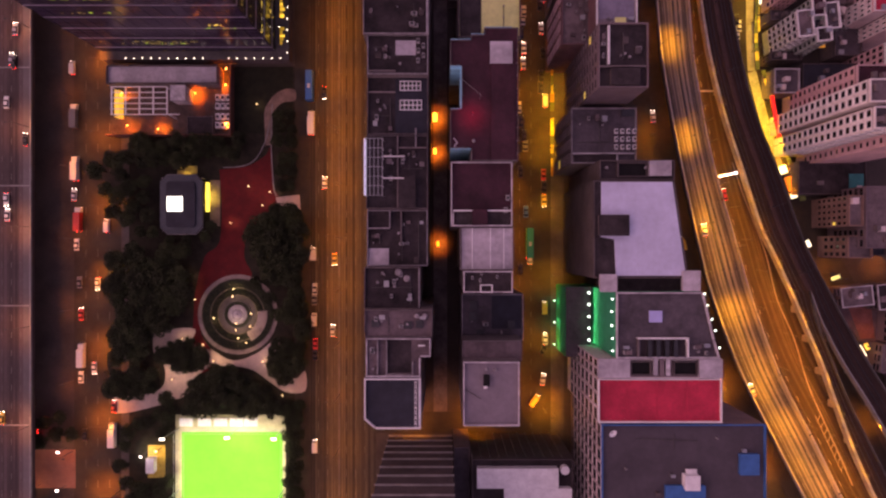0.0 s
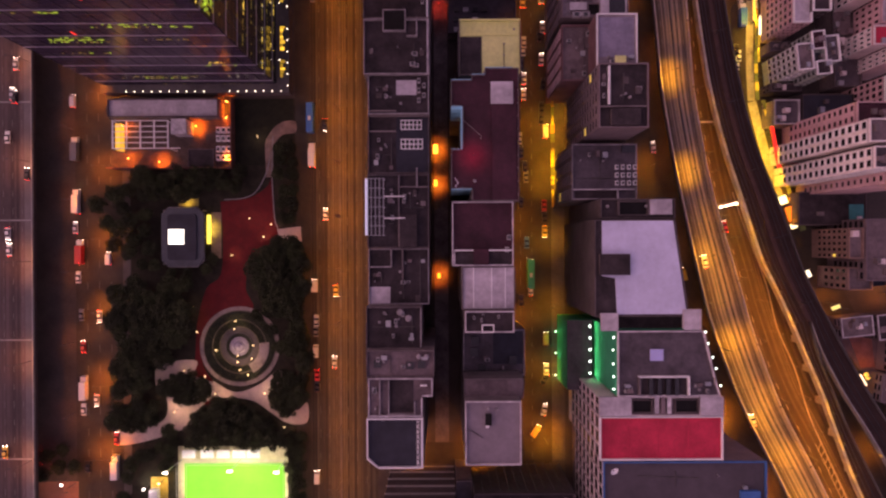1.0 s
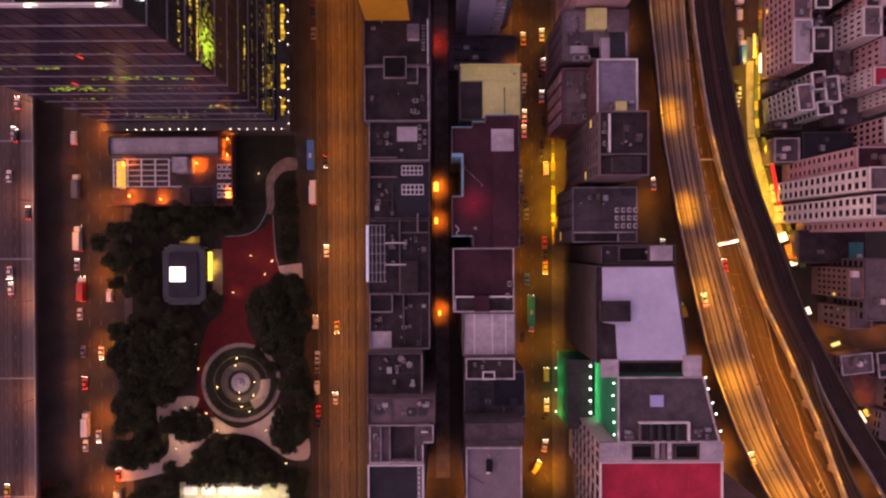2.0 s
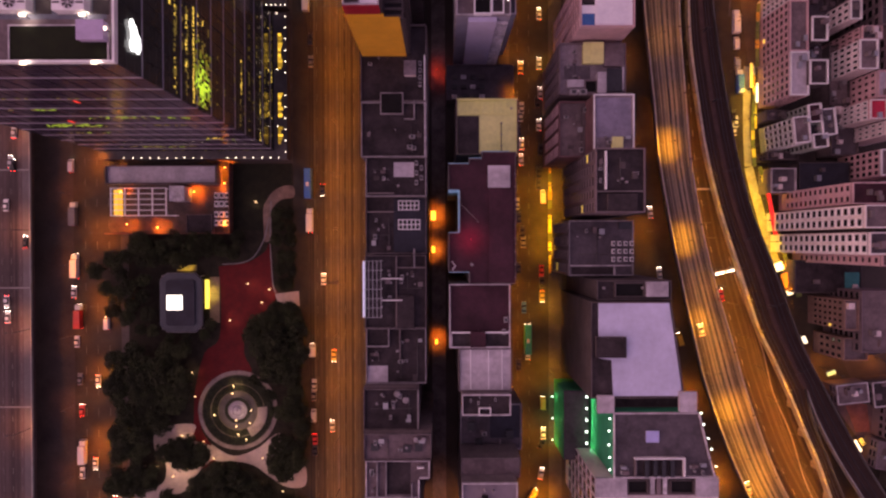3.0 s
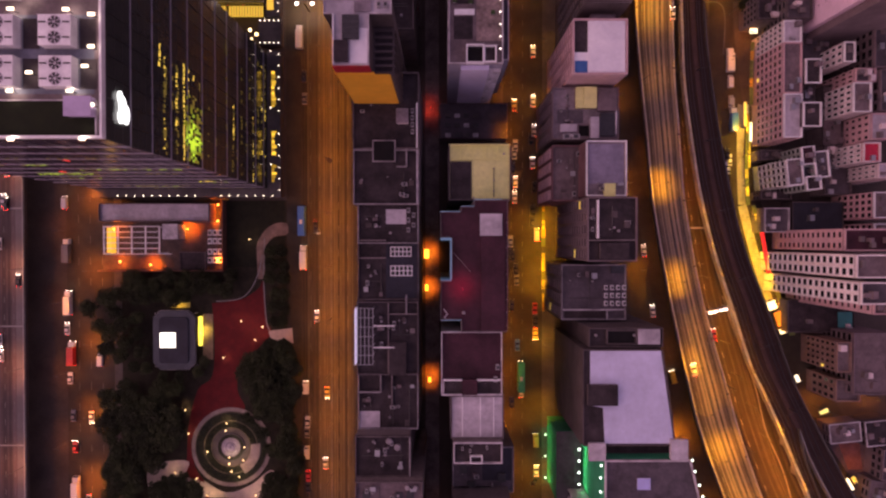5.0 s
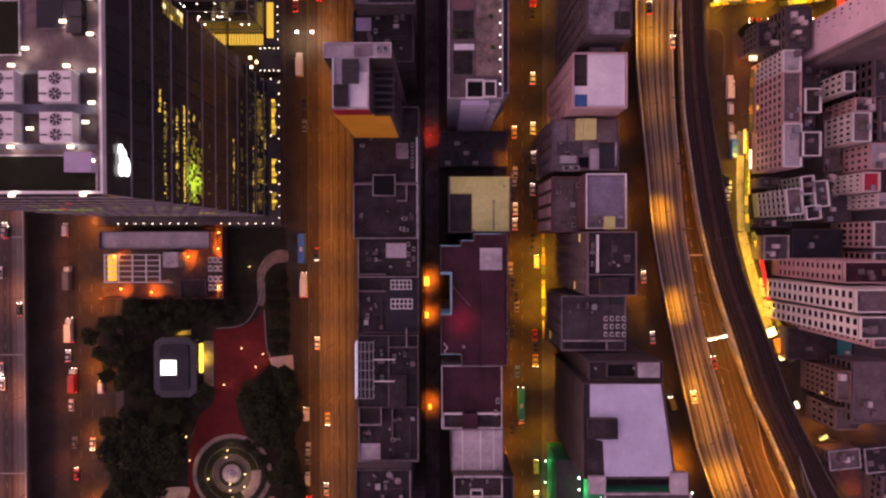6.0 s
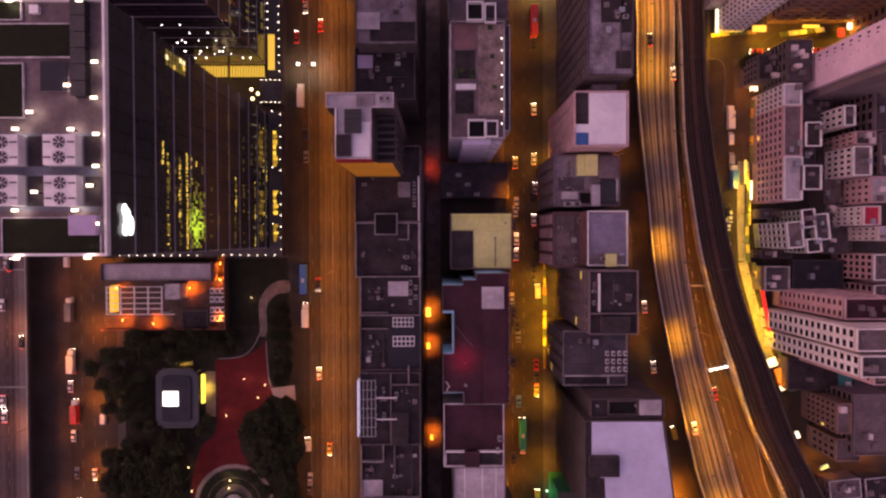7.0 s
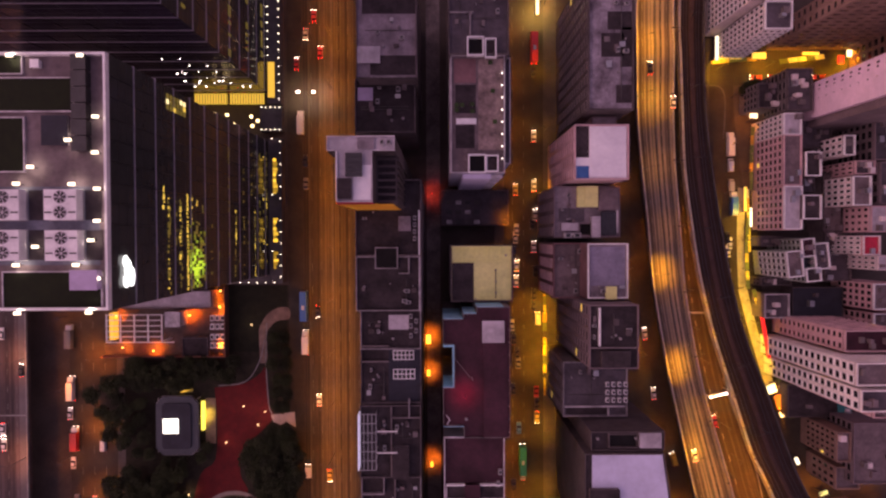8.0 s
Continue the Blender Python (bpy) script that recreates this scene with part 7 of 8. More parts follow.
patch(16.2, -15.6, 26.0, -26.5, 31, ROOF_NAVY, "navy coated part of the low roof")
scatter(7.9, -16.0, 15.8, -28.1, 31, 1, 1, 1, 1)
for xa, xb in (((8.9, 6.4), (8.9, -6.0)), ((14.4, 6.4), (14.4, -6.0)), ((18.5, 6.4), (18.5, -6.0))):
    low_wall(xa[0], xa[1], xb[0], xb[1], 50, 0.18, WHITE_PAINT, 0.25, "pale raised drainage seam on a roof")
framed_well(11.1, -10.6, 14.8, -13.0, 53, "small white framed stair well", WHITE_PAINT, ROOF_DARK, 1.2, 0.3)
for x, y in (8.8, -8.6), (11.1, -9.3), (11.5, -7.3), (16.2, -8.3):
    ac(x, y, 53, 0, 0.55)
roof_box("stair_head", "small pale stair house on a maroon roof", "stair house", 8.9, 11.8, 13.3, 7.3, 50, 1.8, WALL_DARK, ROOF_MAROON)
low_wall(3.1, 11.6, 20.5, 11.6, 50, 1.4, WHITE_PAINT)
low_wall(3.1, 11.3, 3.1, 7.4, 50, 1.2, PALE_PAINT)
patch(3.8, 11.0, 20.3, 7.2, 50, ROOF_DARK, "dark felt strip behind a white roof wall")
for x, y in (10.1, 8.4), (19.6, 15.5), (19.0, 11.8):
    ac(x, y, 50, 0, 0.9)
roof_box("slab_deck", "raised plum strip along the long roof", "roof slab", 14.6, 55.6, 21.7, 26.9, 52, 0.6, ROOF_MAROON)
roof_box("roof_light", "pale lilac square roof light", "roof light", 14.2, 62.1, 20.7, 55.7, 52, 0.9, ROOF_LIGHT)
# light blue cladding down the wells of the long roof: thin sheets 3 cm off the wall
BLUE_SHEET = mat("light_blue_cladding", (0.32, 0.68, 0.92), 0.6, vary=0.3, scale=0.3, fine=1.5)
bx, by = b5.location.x, b5.location.y
for x0, y0, x1, y1, z0 in ((2.2, 62.83, 8.3, 63.0, 24), (8.43, 64.43, 12.3, 64.6, 34), (12.43, 66.43, 20.6, 66.6, 41.2), (2.2, 54.8, 5.4, 54.97, 30), (5.4, 42.2, 5.57, 54.8, 36), (2.2, 42.03, 5.4, 42.2, 36), (2.2, 30.0, 8.4, 30.17, 28)):
    part("cladding", boxes((x0 - bx, y0 - by, z0, x1 - bx, y1 - by, 52.75)), BLUE_SHEET, b5, "light blue sheet cladding in a roof well")
for x0, y0, x1, y1 in ((2.2, 54.2, 5.4, 54.8), (5.15, 42.2, 5.4, 54.2)):
    part("ledge", boxes((x0 - bx, y0 - by, 51.6, x1 - bx, y1 - by, 51.9)), BLUE_SHEET, b5, "light blue ledge in a roof well")
bm = bmesh.new()
for a_, b_ in (((3.2, 33.4), (4.3, 31.9)), ((4.3, 31.9), (3.4, 31.0)), ((3.4, 31.0), (4.0, 29.9))):
    tube(bm, (*a_, 52.25), (*b_, 52.25), 0.16, n=6)
tagged(part("roof_pipe", bm, PALE_PAINT), "white zigzag pipe on the maroon roof", "pipe")
bm = bmesh.new()
tube(bm, (0, 0, 0), (0, 0, 6), 0.09, 0.05, 6)
e = thing("antenna_mast", "thin roof mast with a stay wire", "mast", 11.0, 45.1, 52)
part("mast", bm, STEEL, e)
bm = bmesh.new()
tube(bm, (0, 0, 5.5), (-6.0, 6.5, 0.1), 0.04, n=4)
part("stay_wire", bm, STEEL, e)
lamp_e = thing("neon_lamp", "small red rooftop lamp", "lamp", 8.8, 39.9, 52)
part("post", boxes((-0.05, -0.05, 0, 0.05, 0.05, 5.0)), DARK_STEEL, lamp_e)
part("lens", boxes((-0.07, -0.07, 5.0, 0.07, 0.07, 5.15)), glow("red_beacon", (0.6, 0.02, 0.06), 1), lamp_e)
lamp_light("neon_lamp_light", 0, 0, 4.9, 1700, (1.0, 0.015, 0.10), 0.5, lamp_e, 135)
scatter(4.7, 38.8, 13.6, 31.1, 52, 0, 2, 0, 0)
for k in range(9):
    vent(22.2, 28.5 + k * 3.9, 52.7, 0.16, 0.3)
roof_box("roof_inset", "dark felt inset roof beside the cream coating", "roof slab", 5.4, 79.2, 12.0, 67.4, 41, 0.5, ROOF_DARK)
pipe_run(19.2, 76.7, 19.2, 68.1, 41, 0.1)
for x, y in (19.2, 77.0), (19.2, 73.4), (19.2, 69.8), (22.4, 81.7), (12.7, 67.7):
    vent(x, y, 41, 0.3, 0.6)
low_wall(5.0, 84.5, 24.3, 84.4, 41, 1.4, ROOF_CREAM)
for x in (8.5, 12.5, 16.5, 20.5):
    low_wall(x, 79.6, x, 84.0, 41, 0.3, ROOF_CREAM, 0.3, "cream upstand seam on the coated roof")
low_wall(6.0, 79.9, 23.8, 79.9, 41, 0.3, ROOF_CREAM, 0.3, "cream upstand seam on the coated roof")
# yard roof with boxes
for k in range(12):
    x, y = 5.0, 93.2
    roof_box("plant_box", "white plant box on the dark yard roof", "plant box", x + (k % 4) * 3.4 - 0.9, y + (k // 4) * 3.6 - 0.6, x + (k % 4) * 3.4 + 0.9, y + (k // 4) * 3.6 + 0.6, 6, 1.6, (PALE_PAINT, DARK_STEEL, DARK_CONCRETE)[(k * 7) % 3], group="yard plant boxes")
# the terrace roof
framed_well(9.9, 112.2, 15.2, 106.6, 54, "square black roof well with white kerb", WHITE_PAINT, WELL_BLACK, 2.0, 0.4)
framed_well(15.2, 112.0, 18.9, 107.0, 54, "small dark roof well with white kerb", WHITE_PAINT, ROOF_DARK, 1.6, 0.35)
patch(13.0, 140.7, 20.4, 113.6, 54, mat("terrace_sand_screed", (0.36, 0.27, 0.25), 0.9, vary=0.55, scale=0.25, fine=1.2), "sandy worn screed across the terrace")
patch(5.8, 140.7, 12.3, 133.6, 54, WALL_ROSE_DARK, "dull brown decking on the terrace")
patch(6.2, 133.0, 12.3, 124.6, 54, ROOF_DARK, "dark decking square on the terrace")
patch(6.2, 120.9, 11.9, 114.1, 54, ROOF_DARK, "dark decking square on the terrace")
roof_box("bench", "long white terrace bench", "bench", 6.5, 122.8, 12.3, 121.3, 54, 0.7, WHITE_PAINT)
for x, y in (6.5, 126.9), (8.2, 126.9), (11.2, 127.1), (6.5, 125.4), (11.2, 125.0), (17.9, 121.9), (16.6, 139.4), (17.3, 131.0):
    roof_box("planter", "small square terrace planter", "planter", x - 0.5, y - 0.5, x + 0.5, y + 0.5, 54, 0.9, PALE_PAINT, GRASS, "terrace planters")
for yy in range(8):
    x, y = 20.0, 136.1
    e = thing("terrace_lamp", "small white lamp on the terrace parapet", "lamp", x, y - yy * 3.6, 54, "terrace lamps")
    part("post", boxes((-0.06, -0.06, 0, 0.06, 0.06, 1.4)), STEEL, e)
    part("globe", boxes((-0.2, -0.2, 1.4, 0.2, 0.2, 1.75)), glow("terrace_globe", (1.0, 0.9, 0.8), 3) if yy == 0 else bpy.data.materials["terrace_globe"], e)
x0, y1, x1, y0 = 4.8, 141.7, 20.9, 106.7
xm, ym = (x0 + x1) / 2, (y0 + y1) / 2
part("lift_shaft", boxes((-4.5, y0 - ym - 1.6, 0, 4.0, y0 - ym - 0.15, 53.5)), mat("lavender_cladding", (0.66, 0.63, 0.84), 0.6, vary=0.1, scale=0.1, fine=0.8), b7, "smooth lavender clad lift shaft")
for k in range(14):
    part("balcony_ledge", boxes((4.3, y0 - ym - 1.1, 4 + k * 3.5, x1 - xm - 0.3, y0 - ym - 0.15, 4.6 + k * 3.5)), PALE_PAINT, b7)
framed_well(9.6, 146.6, 14.6, 140.9, 55, "square black roof well with white kerb", WHITE_PAINT, WELL_BLACK, 2.0, 0.4)
framed_well(14.9, 146.2, 18.3, 140.4, 55, "small dark roof well with white kerb", WHITE_PAINT, ROOF_DARK, 1.6, 0.35)
low_wall(4.5, 153.9, 10.6, 153.9, 55, 1.0)
low_wall(10.6, 153.9, 10.6, 147.3, 55, 1.0)
scatter(5.3, 164.4, 20.4, 147.7, 55, 4, 3, 5, 2)

# third row, beside the flyover
e = thing("satellite_dish", "white satellite dish on the dark roof", "dish", 51.7, -56.6, 47)
bm = bmesh.new()
tube(bm, (0, 0, 0), (0, 0, 1.2), 0.12, n=8)
part("stand", bm, STEEL, e)
bm = bmesh.new()
bmesh.ops.create_cone(bm, cap_ends=False, segments=20, radius1=0.3, radius2=1.3, depth=0.5, matrix=pose(0.2, 0.2, 1.6, 25, 20, 0))
bmesh.ops.solidify(bm, geom=bm.faces[:], thickness=0.06)
part("dish", bm, WHITE_PAINT, e)
roof_box("plant_box", "tall white plant box on the dark roof", "plant box", 73.7, -69.0, 78.0, -73.3, 47, 3.4, WHITE_PAINT)
roof_box("plant_box", "small white plant box on the dark roof", "plant box", 74.8, -67.8, 77.9, -69.2, 47, 1.0, WHITE_PAINT)
roof_box("awning_box", "royal blue plant housing", "plant box", 68.3, -72.7, 80.4, -77.5, 47, 1.4, BLUE_PAINT)
roof_box("awning_box", "royal blue plant housing at the roof edge", "plant box", 91.1, -63.0, 96.8, -69.2, 47, 1.6, BLUE_PAINT)
pipe_run(59.7, -58.5, 78.2, -59.2, 47)
pipe_run(71.3, -57.1, 71.3, -61.6, 47)
scatter(50.7, -60.8, 74.3, -76.5, 47, 0, 1, 2, 0)
scatter(80.4, -55.6, 96.9, -76.5, 47, 0, 1, 1, 0)
roof_box("cap_block", "pale concrete cap slab at the roof corner", "roof slab", 47.2, -33.5, 56.7, -39.0, 48.5, 1.8, ROOF_LIGHT)
roof_box("cap_block", "pale concrete cap slab at the roof corner", "roof slab", 78.0, -33.5, 84.8, -39.0, 48.5, 1.8, ROOF_LIGHT)
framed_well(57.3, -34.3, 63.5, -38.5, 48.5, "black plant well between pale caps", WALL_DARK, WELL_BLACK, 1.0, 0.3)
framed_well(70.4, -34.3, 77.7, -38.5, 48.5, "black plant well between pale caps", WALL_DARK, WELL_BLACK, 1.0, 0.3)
for k in range(3):
    x, y = 64.7, -36.0
    roof_box("duct", "pale roof duct between wells", "duct", x + k * 1.9 - 0.5, y - 2.4, x + k * 1.9 + 0.5, y + 2.4, 48.5, 1.4, (ROOF_LIGHT, WALL_MAUVE, PALE_PAINT)[k], group="roof ducts")
for x0, ya, x1, yb in ((56.5, -40.7, 56.5, -52.2), (65.7, -40.7, 65.7, -52.2), (74.9, -40.7, 74.9, -52.2)):
    low_wall(x0, ya, x1, yb, 48, 0.07, ROOF_RED, 0.3, "raised seam in the crimson roof coating")
roof_box("skylight", "tilted lavender skylight on the grey roof", "skylight", 62.5, -18.8, 66.3, -22.1, 50, 0.8, ROOF_LIGHT, mat("lavender_skylight", (0.48, 0.50, 0.85), 0.4, vary=0.1, scale=0.4, fine=2.0))
low_wall(58.8, -27.0, 74.2, -27.0, 50, 1.6, WHITE_PAINT)
low_wall(74.0, -27.0, 74.0, -32.6, 50, 1.6, WHITE_PAINT)
low_wall(59.1, -27.0, 59.1, -32.6, 50, 1.4, WALL_GREY)
patch(60.1, -27.6, 73.8, -32.8, 50, ROOF_DARK, "dark felt well behind low walls")
for k in range(4):
    x, y = 62.5, -30.1
    roof_box("duct", "dark roof duct in a row", "duct", x + k * 2.6 - 0.5, y - 2.4, x + k * 2.6 + 0.5, y + 2.4, 50.1, 1.3, DARK_STEEL, group="roof ducts")
scatter(53.4, -27.6, 58.7, -32.8, 50, 2, 1, 2, 0)
scatter(75.2, -27.6, 82.1, -32.8, 50, 2, 1, 2, 0)
# white membrane, with its notch and caps
bm = bmesh.new()
prism(bm, [(48.0, 20.4), (69.6, 20.4), (73.7, -8.1), (52.5, -8.1), (52.0, 2.9), (48.0, 3.6)], 50.0, 50.35)
tagged(part("roof_membrane", bm, mat("lilac_white_membrane", (0.64, 0.66, 0.86), 0.7, vary=0.18, scale=0.08, fine=0.6)), "large white roof membrane with slanted edges", "roof covering")
roof_box("plant_room", "dark plant room in the white roof", "plant room", 47.0, 10.2, 55.9, 4.1, 50.36, 2.0, WALL_DARK, ROOF_DARK)
for r in ((47.4, -7.7, 52.3, -12.8), (72.4, -6.6, 77.4, -12.6)):
    roof_box("cap_block", "pale concrete cap slab at the roof corner", "roof slab", *r, 50.2, 1.8, ROOF_LIGHT)
roof_box("cap_block", "pale concrete cap slab at the roof end", "roof slab", 62.9, 26.8, 69.4, 22.4, 48, 2.0, ROOF_LIGHT)
framed_well(53.3, 26.6, 62.6, 22.0, 48, "black plant well behind the white roof", WALL_DARK, WELL_BLACK, 1.2, 0.4)
for x, y in (50.1, 24.9), (62.0, 24.9):
    vent(x, y, 48, 0.5, 0.8)
for k in range(4):
    for j in range(3):
        x, y = 56.7, 38.6
        ac(x + k * 2.0, y - j * 2.6, 34, 0, 0.85, "white air conditioner on a plant rack")
low_wall(42.6, 31.3, 62.6, 31.3, 34, 1.3, PALE_PAINT)
low_wall(57.0, 31.3, 57.0, 28.3, 34, 1.3, PALE_PAINT)
patch(43.1, 30.8, 56.8, 28.4, 34, ROOF_DARK, "dark felt strip behind a roof wall")
roof_box("roof_hatch", "dark square roof hatch", "hatch", 58.4, 45.6, 62.5, 43.4, 34, 1.2, DARK_STEEL)
scatter(43.1, 45.1, 56.1, 32.1, 34, 1, 3, 3, 2)
low_wall(49.1, 66.2, 49.1, 54.8, 54, 1.4, WHITE_PAINT, 0.5)
low_wall(46.6, 54.2, 60.4, 54.2, 54, 1.2, WALL_GREY)
roof_box("stair_head", "dark raised roof house", "stair house", 49.7, 53.3, 58.1, 48.6, 54, 2.0, WALL_DARK, ROOF_DARK)
scatter(50.5, 65.4, 59.9, 55.4, 54, 1, 3, 3, 1)
scatter(46.4, 65.8, 48.8, 55.4, 54, 2, 1, 2, 0)
patch(48.8, 84.4, 59.8, 72.0, 44, mat("roof_lilac_coating", (0.27, 0.25, 0.34), 0.8, vary=0.3, scale=0.15, fine=0.9), "grey screed patch on the pale roof")
scatter(48.8, 73.2, 59.9, 68.4, 44, 3, 1, 3, 0)
roof_box("plant_box", "cream plant box on the pale roof", "plant box", 53.5, 71.8, 56.7, 68.0, 44, 1.8, ROOF_CREAM)
scatter(40.1, 84.8, 49.5, 68.3, 33, 4, 2, 5, 1)
for k in range(2):
    x, y = 43.3, 88.0
    ac(x + k * 3, y, 35, 90, 1.4, "large white cooling unit on a roof")
low_wall(42.5, 88.4, 47.0, 88.4, 35, 1.5, WHITE_PAINT, 0.5)
roof_box("roof_shed", "cream metal roof shed", "shed", 46.4, 103.9, 48.6, 97.3, 35, 2.2, ROOF_CREAM)
roof_box("roof_shed", "cream metal roof shed", "shed", 48.9, 103.9, 52.8, 97.3, 35, 2.4, ROOF_CREAM)
roof_box("roof_shed", "lilac metal roof shed", "shed", 53.3, 103.4, 59.6, 96.4, 35, 2.0, ROOF_MAUVE)
roof_box("roof_shed", "grey roof stair house", "shed", 50.9, 94.0, 53.5, 87.4, 35, 3.0, ROOF_LIGHT)
framed_well(47.1, 92.0, 51.2, 87.9, 35, "black light well in a lilac roof", WALL_MAUVE, WELL_BLACK, 1.0, 0.3)
for k in range(5):
    x, y = 54.7, 91.9
    roof_box("cooling_unit", "dark slatted cooling unit in a row", "cooling unit", x + k * 1.0 - 0.4, y - 3.6, x + k * 1.0 + 0.4, y + 3.6, 35, 1.3, DARK_STEEL, group="slatted cooling units")
low_wall(59.5, 97.4, 59.5, 88.9, 35, 1.5, PALE_PAINT, 0.5)
patch(40.5, 96.9, 49.0, 92.5, 35, ROOF_GREY, "grey coated part of a worn roof")
roof_box("roof_shed", "mauve metal roof shed", "shed", 41.4, 91.9, 46.6, 89.7, 35, 1.6, ROOF_LIGHT)
scatter(39.8, 103.2, 46.4, 89.2, 35, 2, 2, 2, 1)
patch(43.3, 112.0, 47.5, 121.6, 48, ROOF_DARK, "dark felt strip beside the white roof")
patch(43.6, 105.5, 47.5, 109.4, 48, BLUE_PAINT, "blue coated square beside the white roof")
block("link_block", "low grey link between two roofs", 49.6, 122.1, 57.4, 125.4, 43, WALL_MAUVE, ROOF_MID, group=C_, parapet=0.3)
roof_box("roof_deck", "raised white roof deck", "roof slab", 47.8, 121.4, 58.8, 105.9, 48, 0.6, ROOF_WHITE)
for r in ((50.0, 148.6, 56.8, 141.5), (55.8, 150.3, 59.4, 138.5), (51.9, 155.0, 59.2, 149.6), (54.5, 133.1, 59.2, 127.7)):
    patch(*r, 53, ROOF_DARK, "dark felt patch on a blotched roof")
scatter(47.7, 163.4, 58.7, 128.0, 53, 4, 4, 5, 3)

# windows in the walls that face the side street
def wall_windows(e, side, a_, b_, z0, z1, cols, rows, frame_m, fill=(0.72, 0.62), lit=0.004):
    half, dist = (a_, b_) if side in "sn" else (b_, a_)
    facade(e, side, half, dist, z0, z1, cols, rows, frame_m, fill=fill, lit=lit, lit_m=LIT_YELLOW, rnd=roof_rnd)


def halves(e):
    w = next(c for c in e.children if c.name.startswith("wall"))
    return max(v.co.x for v in w.data.vertices), max(v.co.y for v in w.data.vertices), max(v.co.z for v in w.data.vertices)


for e, cols, fm in ((c0, 9, WALL_PALE), (c1, 3, WALL_PALE), (c1n, 2, WALL_PALE), (c6, 5, WALL_MAUVE), (c8w, 4, WALL_PINK), (c9, 11, WALL_GREY), (c7w, 4, WALL_PINK), (c5, 4, WALL_GREY), (c8, 4, WALL_MAUVE)):
    a_, b_, h_ = halves(e)
    wall_windows(e, "w", a_, b_, 4.5, h_ - 0.5, cols, max(3, round(h_ / (6.5 if fm is WALL_PALE else 4))), fm, (0.86, 0.84) if fm is WALL_PALE else (0.72, 0.62))
for e, cols in ((b7, 10),):
    a_, b_, h_ = halves(e)
    wall_windows(e, "w", a_, b_, 24.5, h_ - 0.5, 10, 8, PALE_PAINT, lit=0.03)
# green-lit podium and wall lamps of the grey-roofed block
gx, gy1, gx2, gy0 = 43.1, -13.3, 51.8, -37.8
gp = thing("lit_podium", "podium with green lit walls below the grey roof", "podium", (gx + gx2) / 2, (gy0 + gy1) / 2)
ga, gb = (gx2 - gx) / 2, (gy1 - gy0) / 2
part("wall", boxes((-ga, -gb, 0, ga, gb, 19.7)), GREEN_WALL, gp)
part("roof", boxes((-ga, -gb, 19.704, ga, gb, 20)), ROOF_GREY, gp)
for k in range(6):
    yy = -gb + 2.0 + k * (2 * gb - 4.0) / 5
    e = thing("wall_washer", "white and green floodlight at the wall's foot", "floodlight", (gx + gx2) / 2 + ga - 0.9, (gy0 + gy1) / 2 + yy, 20, "green wall lamps")
    part("post", boxes((-0.06, -0.06, 0, 0.06, 0.06, 0.8)), DARK_STEEL, e)
    part("lens", boxes((-0.3, -0.3, 0.8, 0.3, 0.3, 1.1)), glow("washer_lens", (0.75, 1.0, 0.85), 5) if k == 0 else bpy.data.materials["washer_lens"], e)
    o = lamp_light("wall_washer_light", -0.4, 0, 1.3, 560, (0.03, 1.0, 0.36), 0.3, e, 110, 0.7)
    o.rotation_euler = (0, radians(-130), 0)
    if k % 2 == 0:
        e = thing("wall_washer", "small green street lamp at the podium's foot", "floodlight", gx - 1.2, (gy0 + gy1) / 2 + yy, 0.16, "green wall lamps")
        part("post", boxes((-0.06, -0.06, 0, 0.06, 0.06, 3.0)), DARK_STEEL, e)
        part("lens", boxes((-0.2, -0.2, 3.0, 0.2, 0.2, 3.3)), bpy.data.materials["washer_lens"], e)
        d = bpy.data.lights.new("wall_washer_light", "POINT")
        d.energy, d.color, d.shadow_soft_size = 200, (0.05, 1.0, 0.35), 0.4
        o = new("wall_washer_light", d)
        o.parent, o.location = e, (-0.3, 0, 4.0)
# small lamps along the grey roof's two long edges
for i, (x, y) in enumerate([(51.7, -15.3), (51.5, -19.1), (51.5, -23.4), (51.7, -27.3), (51.7, -31.1), (79.9, -13.7), (80.7, -17.2), (82.1, -21.5), (83.1, -24.9), (84.5, -30.2)]):
    e = thing("edge_lamp", "small greenish white lamp outside the parapet", "lamp", x, y, 49.0, "roof edge lamps")
    part("bracket", boxes((-1.6 if i > 4 else -0.1, -0.06, -0.3, 0.1 if i > 4 else 1.6, 0.06, 0.0)), DARK_STEEL, e)
    part("lens", boxes((-0.22, -0.22, 0.0, 0.22, 0.22, 0.3)), bpy.data.materials["washer_lens"], e)


# ---- street lamps ----
def lamp_meshes(h, arm):
    bm = bmesh.new()
    tube(bm, (0, 0, 0), (0, 0, h), 0.14, 0.08, 8)
    pole = mesh_of("pole", bm, DARK_STEEL)
    bm = bmesh.new()
    tube(bm, (0, 0, h), (arm, 0, h + 0.5), 0.06, n=6)
    armm = mesh_of("arm", bm, DARK_STEEL)
    hood = mesh_of("hood", boxes((arm - 0.2, -0.22, h + 0.5, arm + 0.75, 0.22, h + 0.68)), DARK_STEEL)
    lens = mesh_of("lens", boxes((arm - 0.1, -0.17, h + 0.42, arm + 0.65, 0.17, h + 0.496)), SODIUM)
    return pole, armm, hood, lens


LAMP_SETS = {}


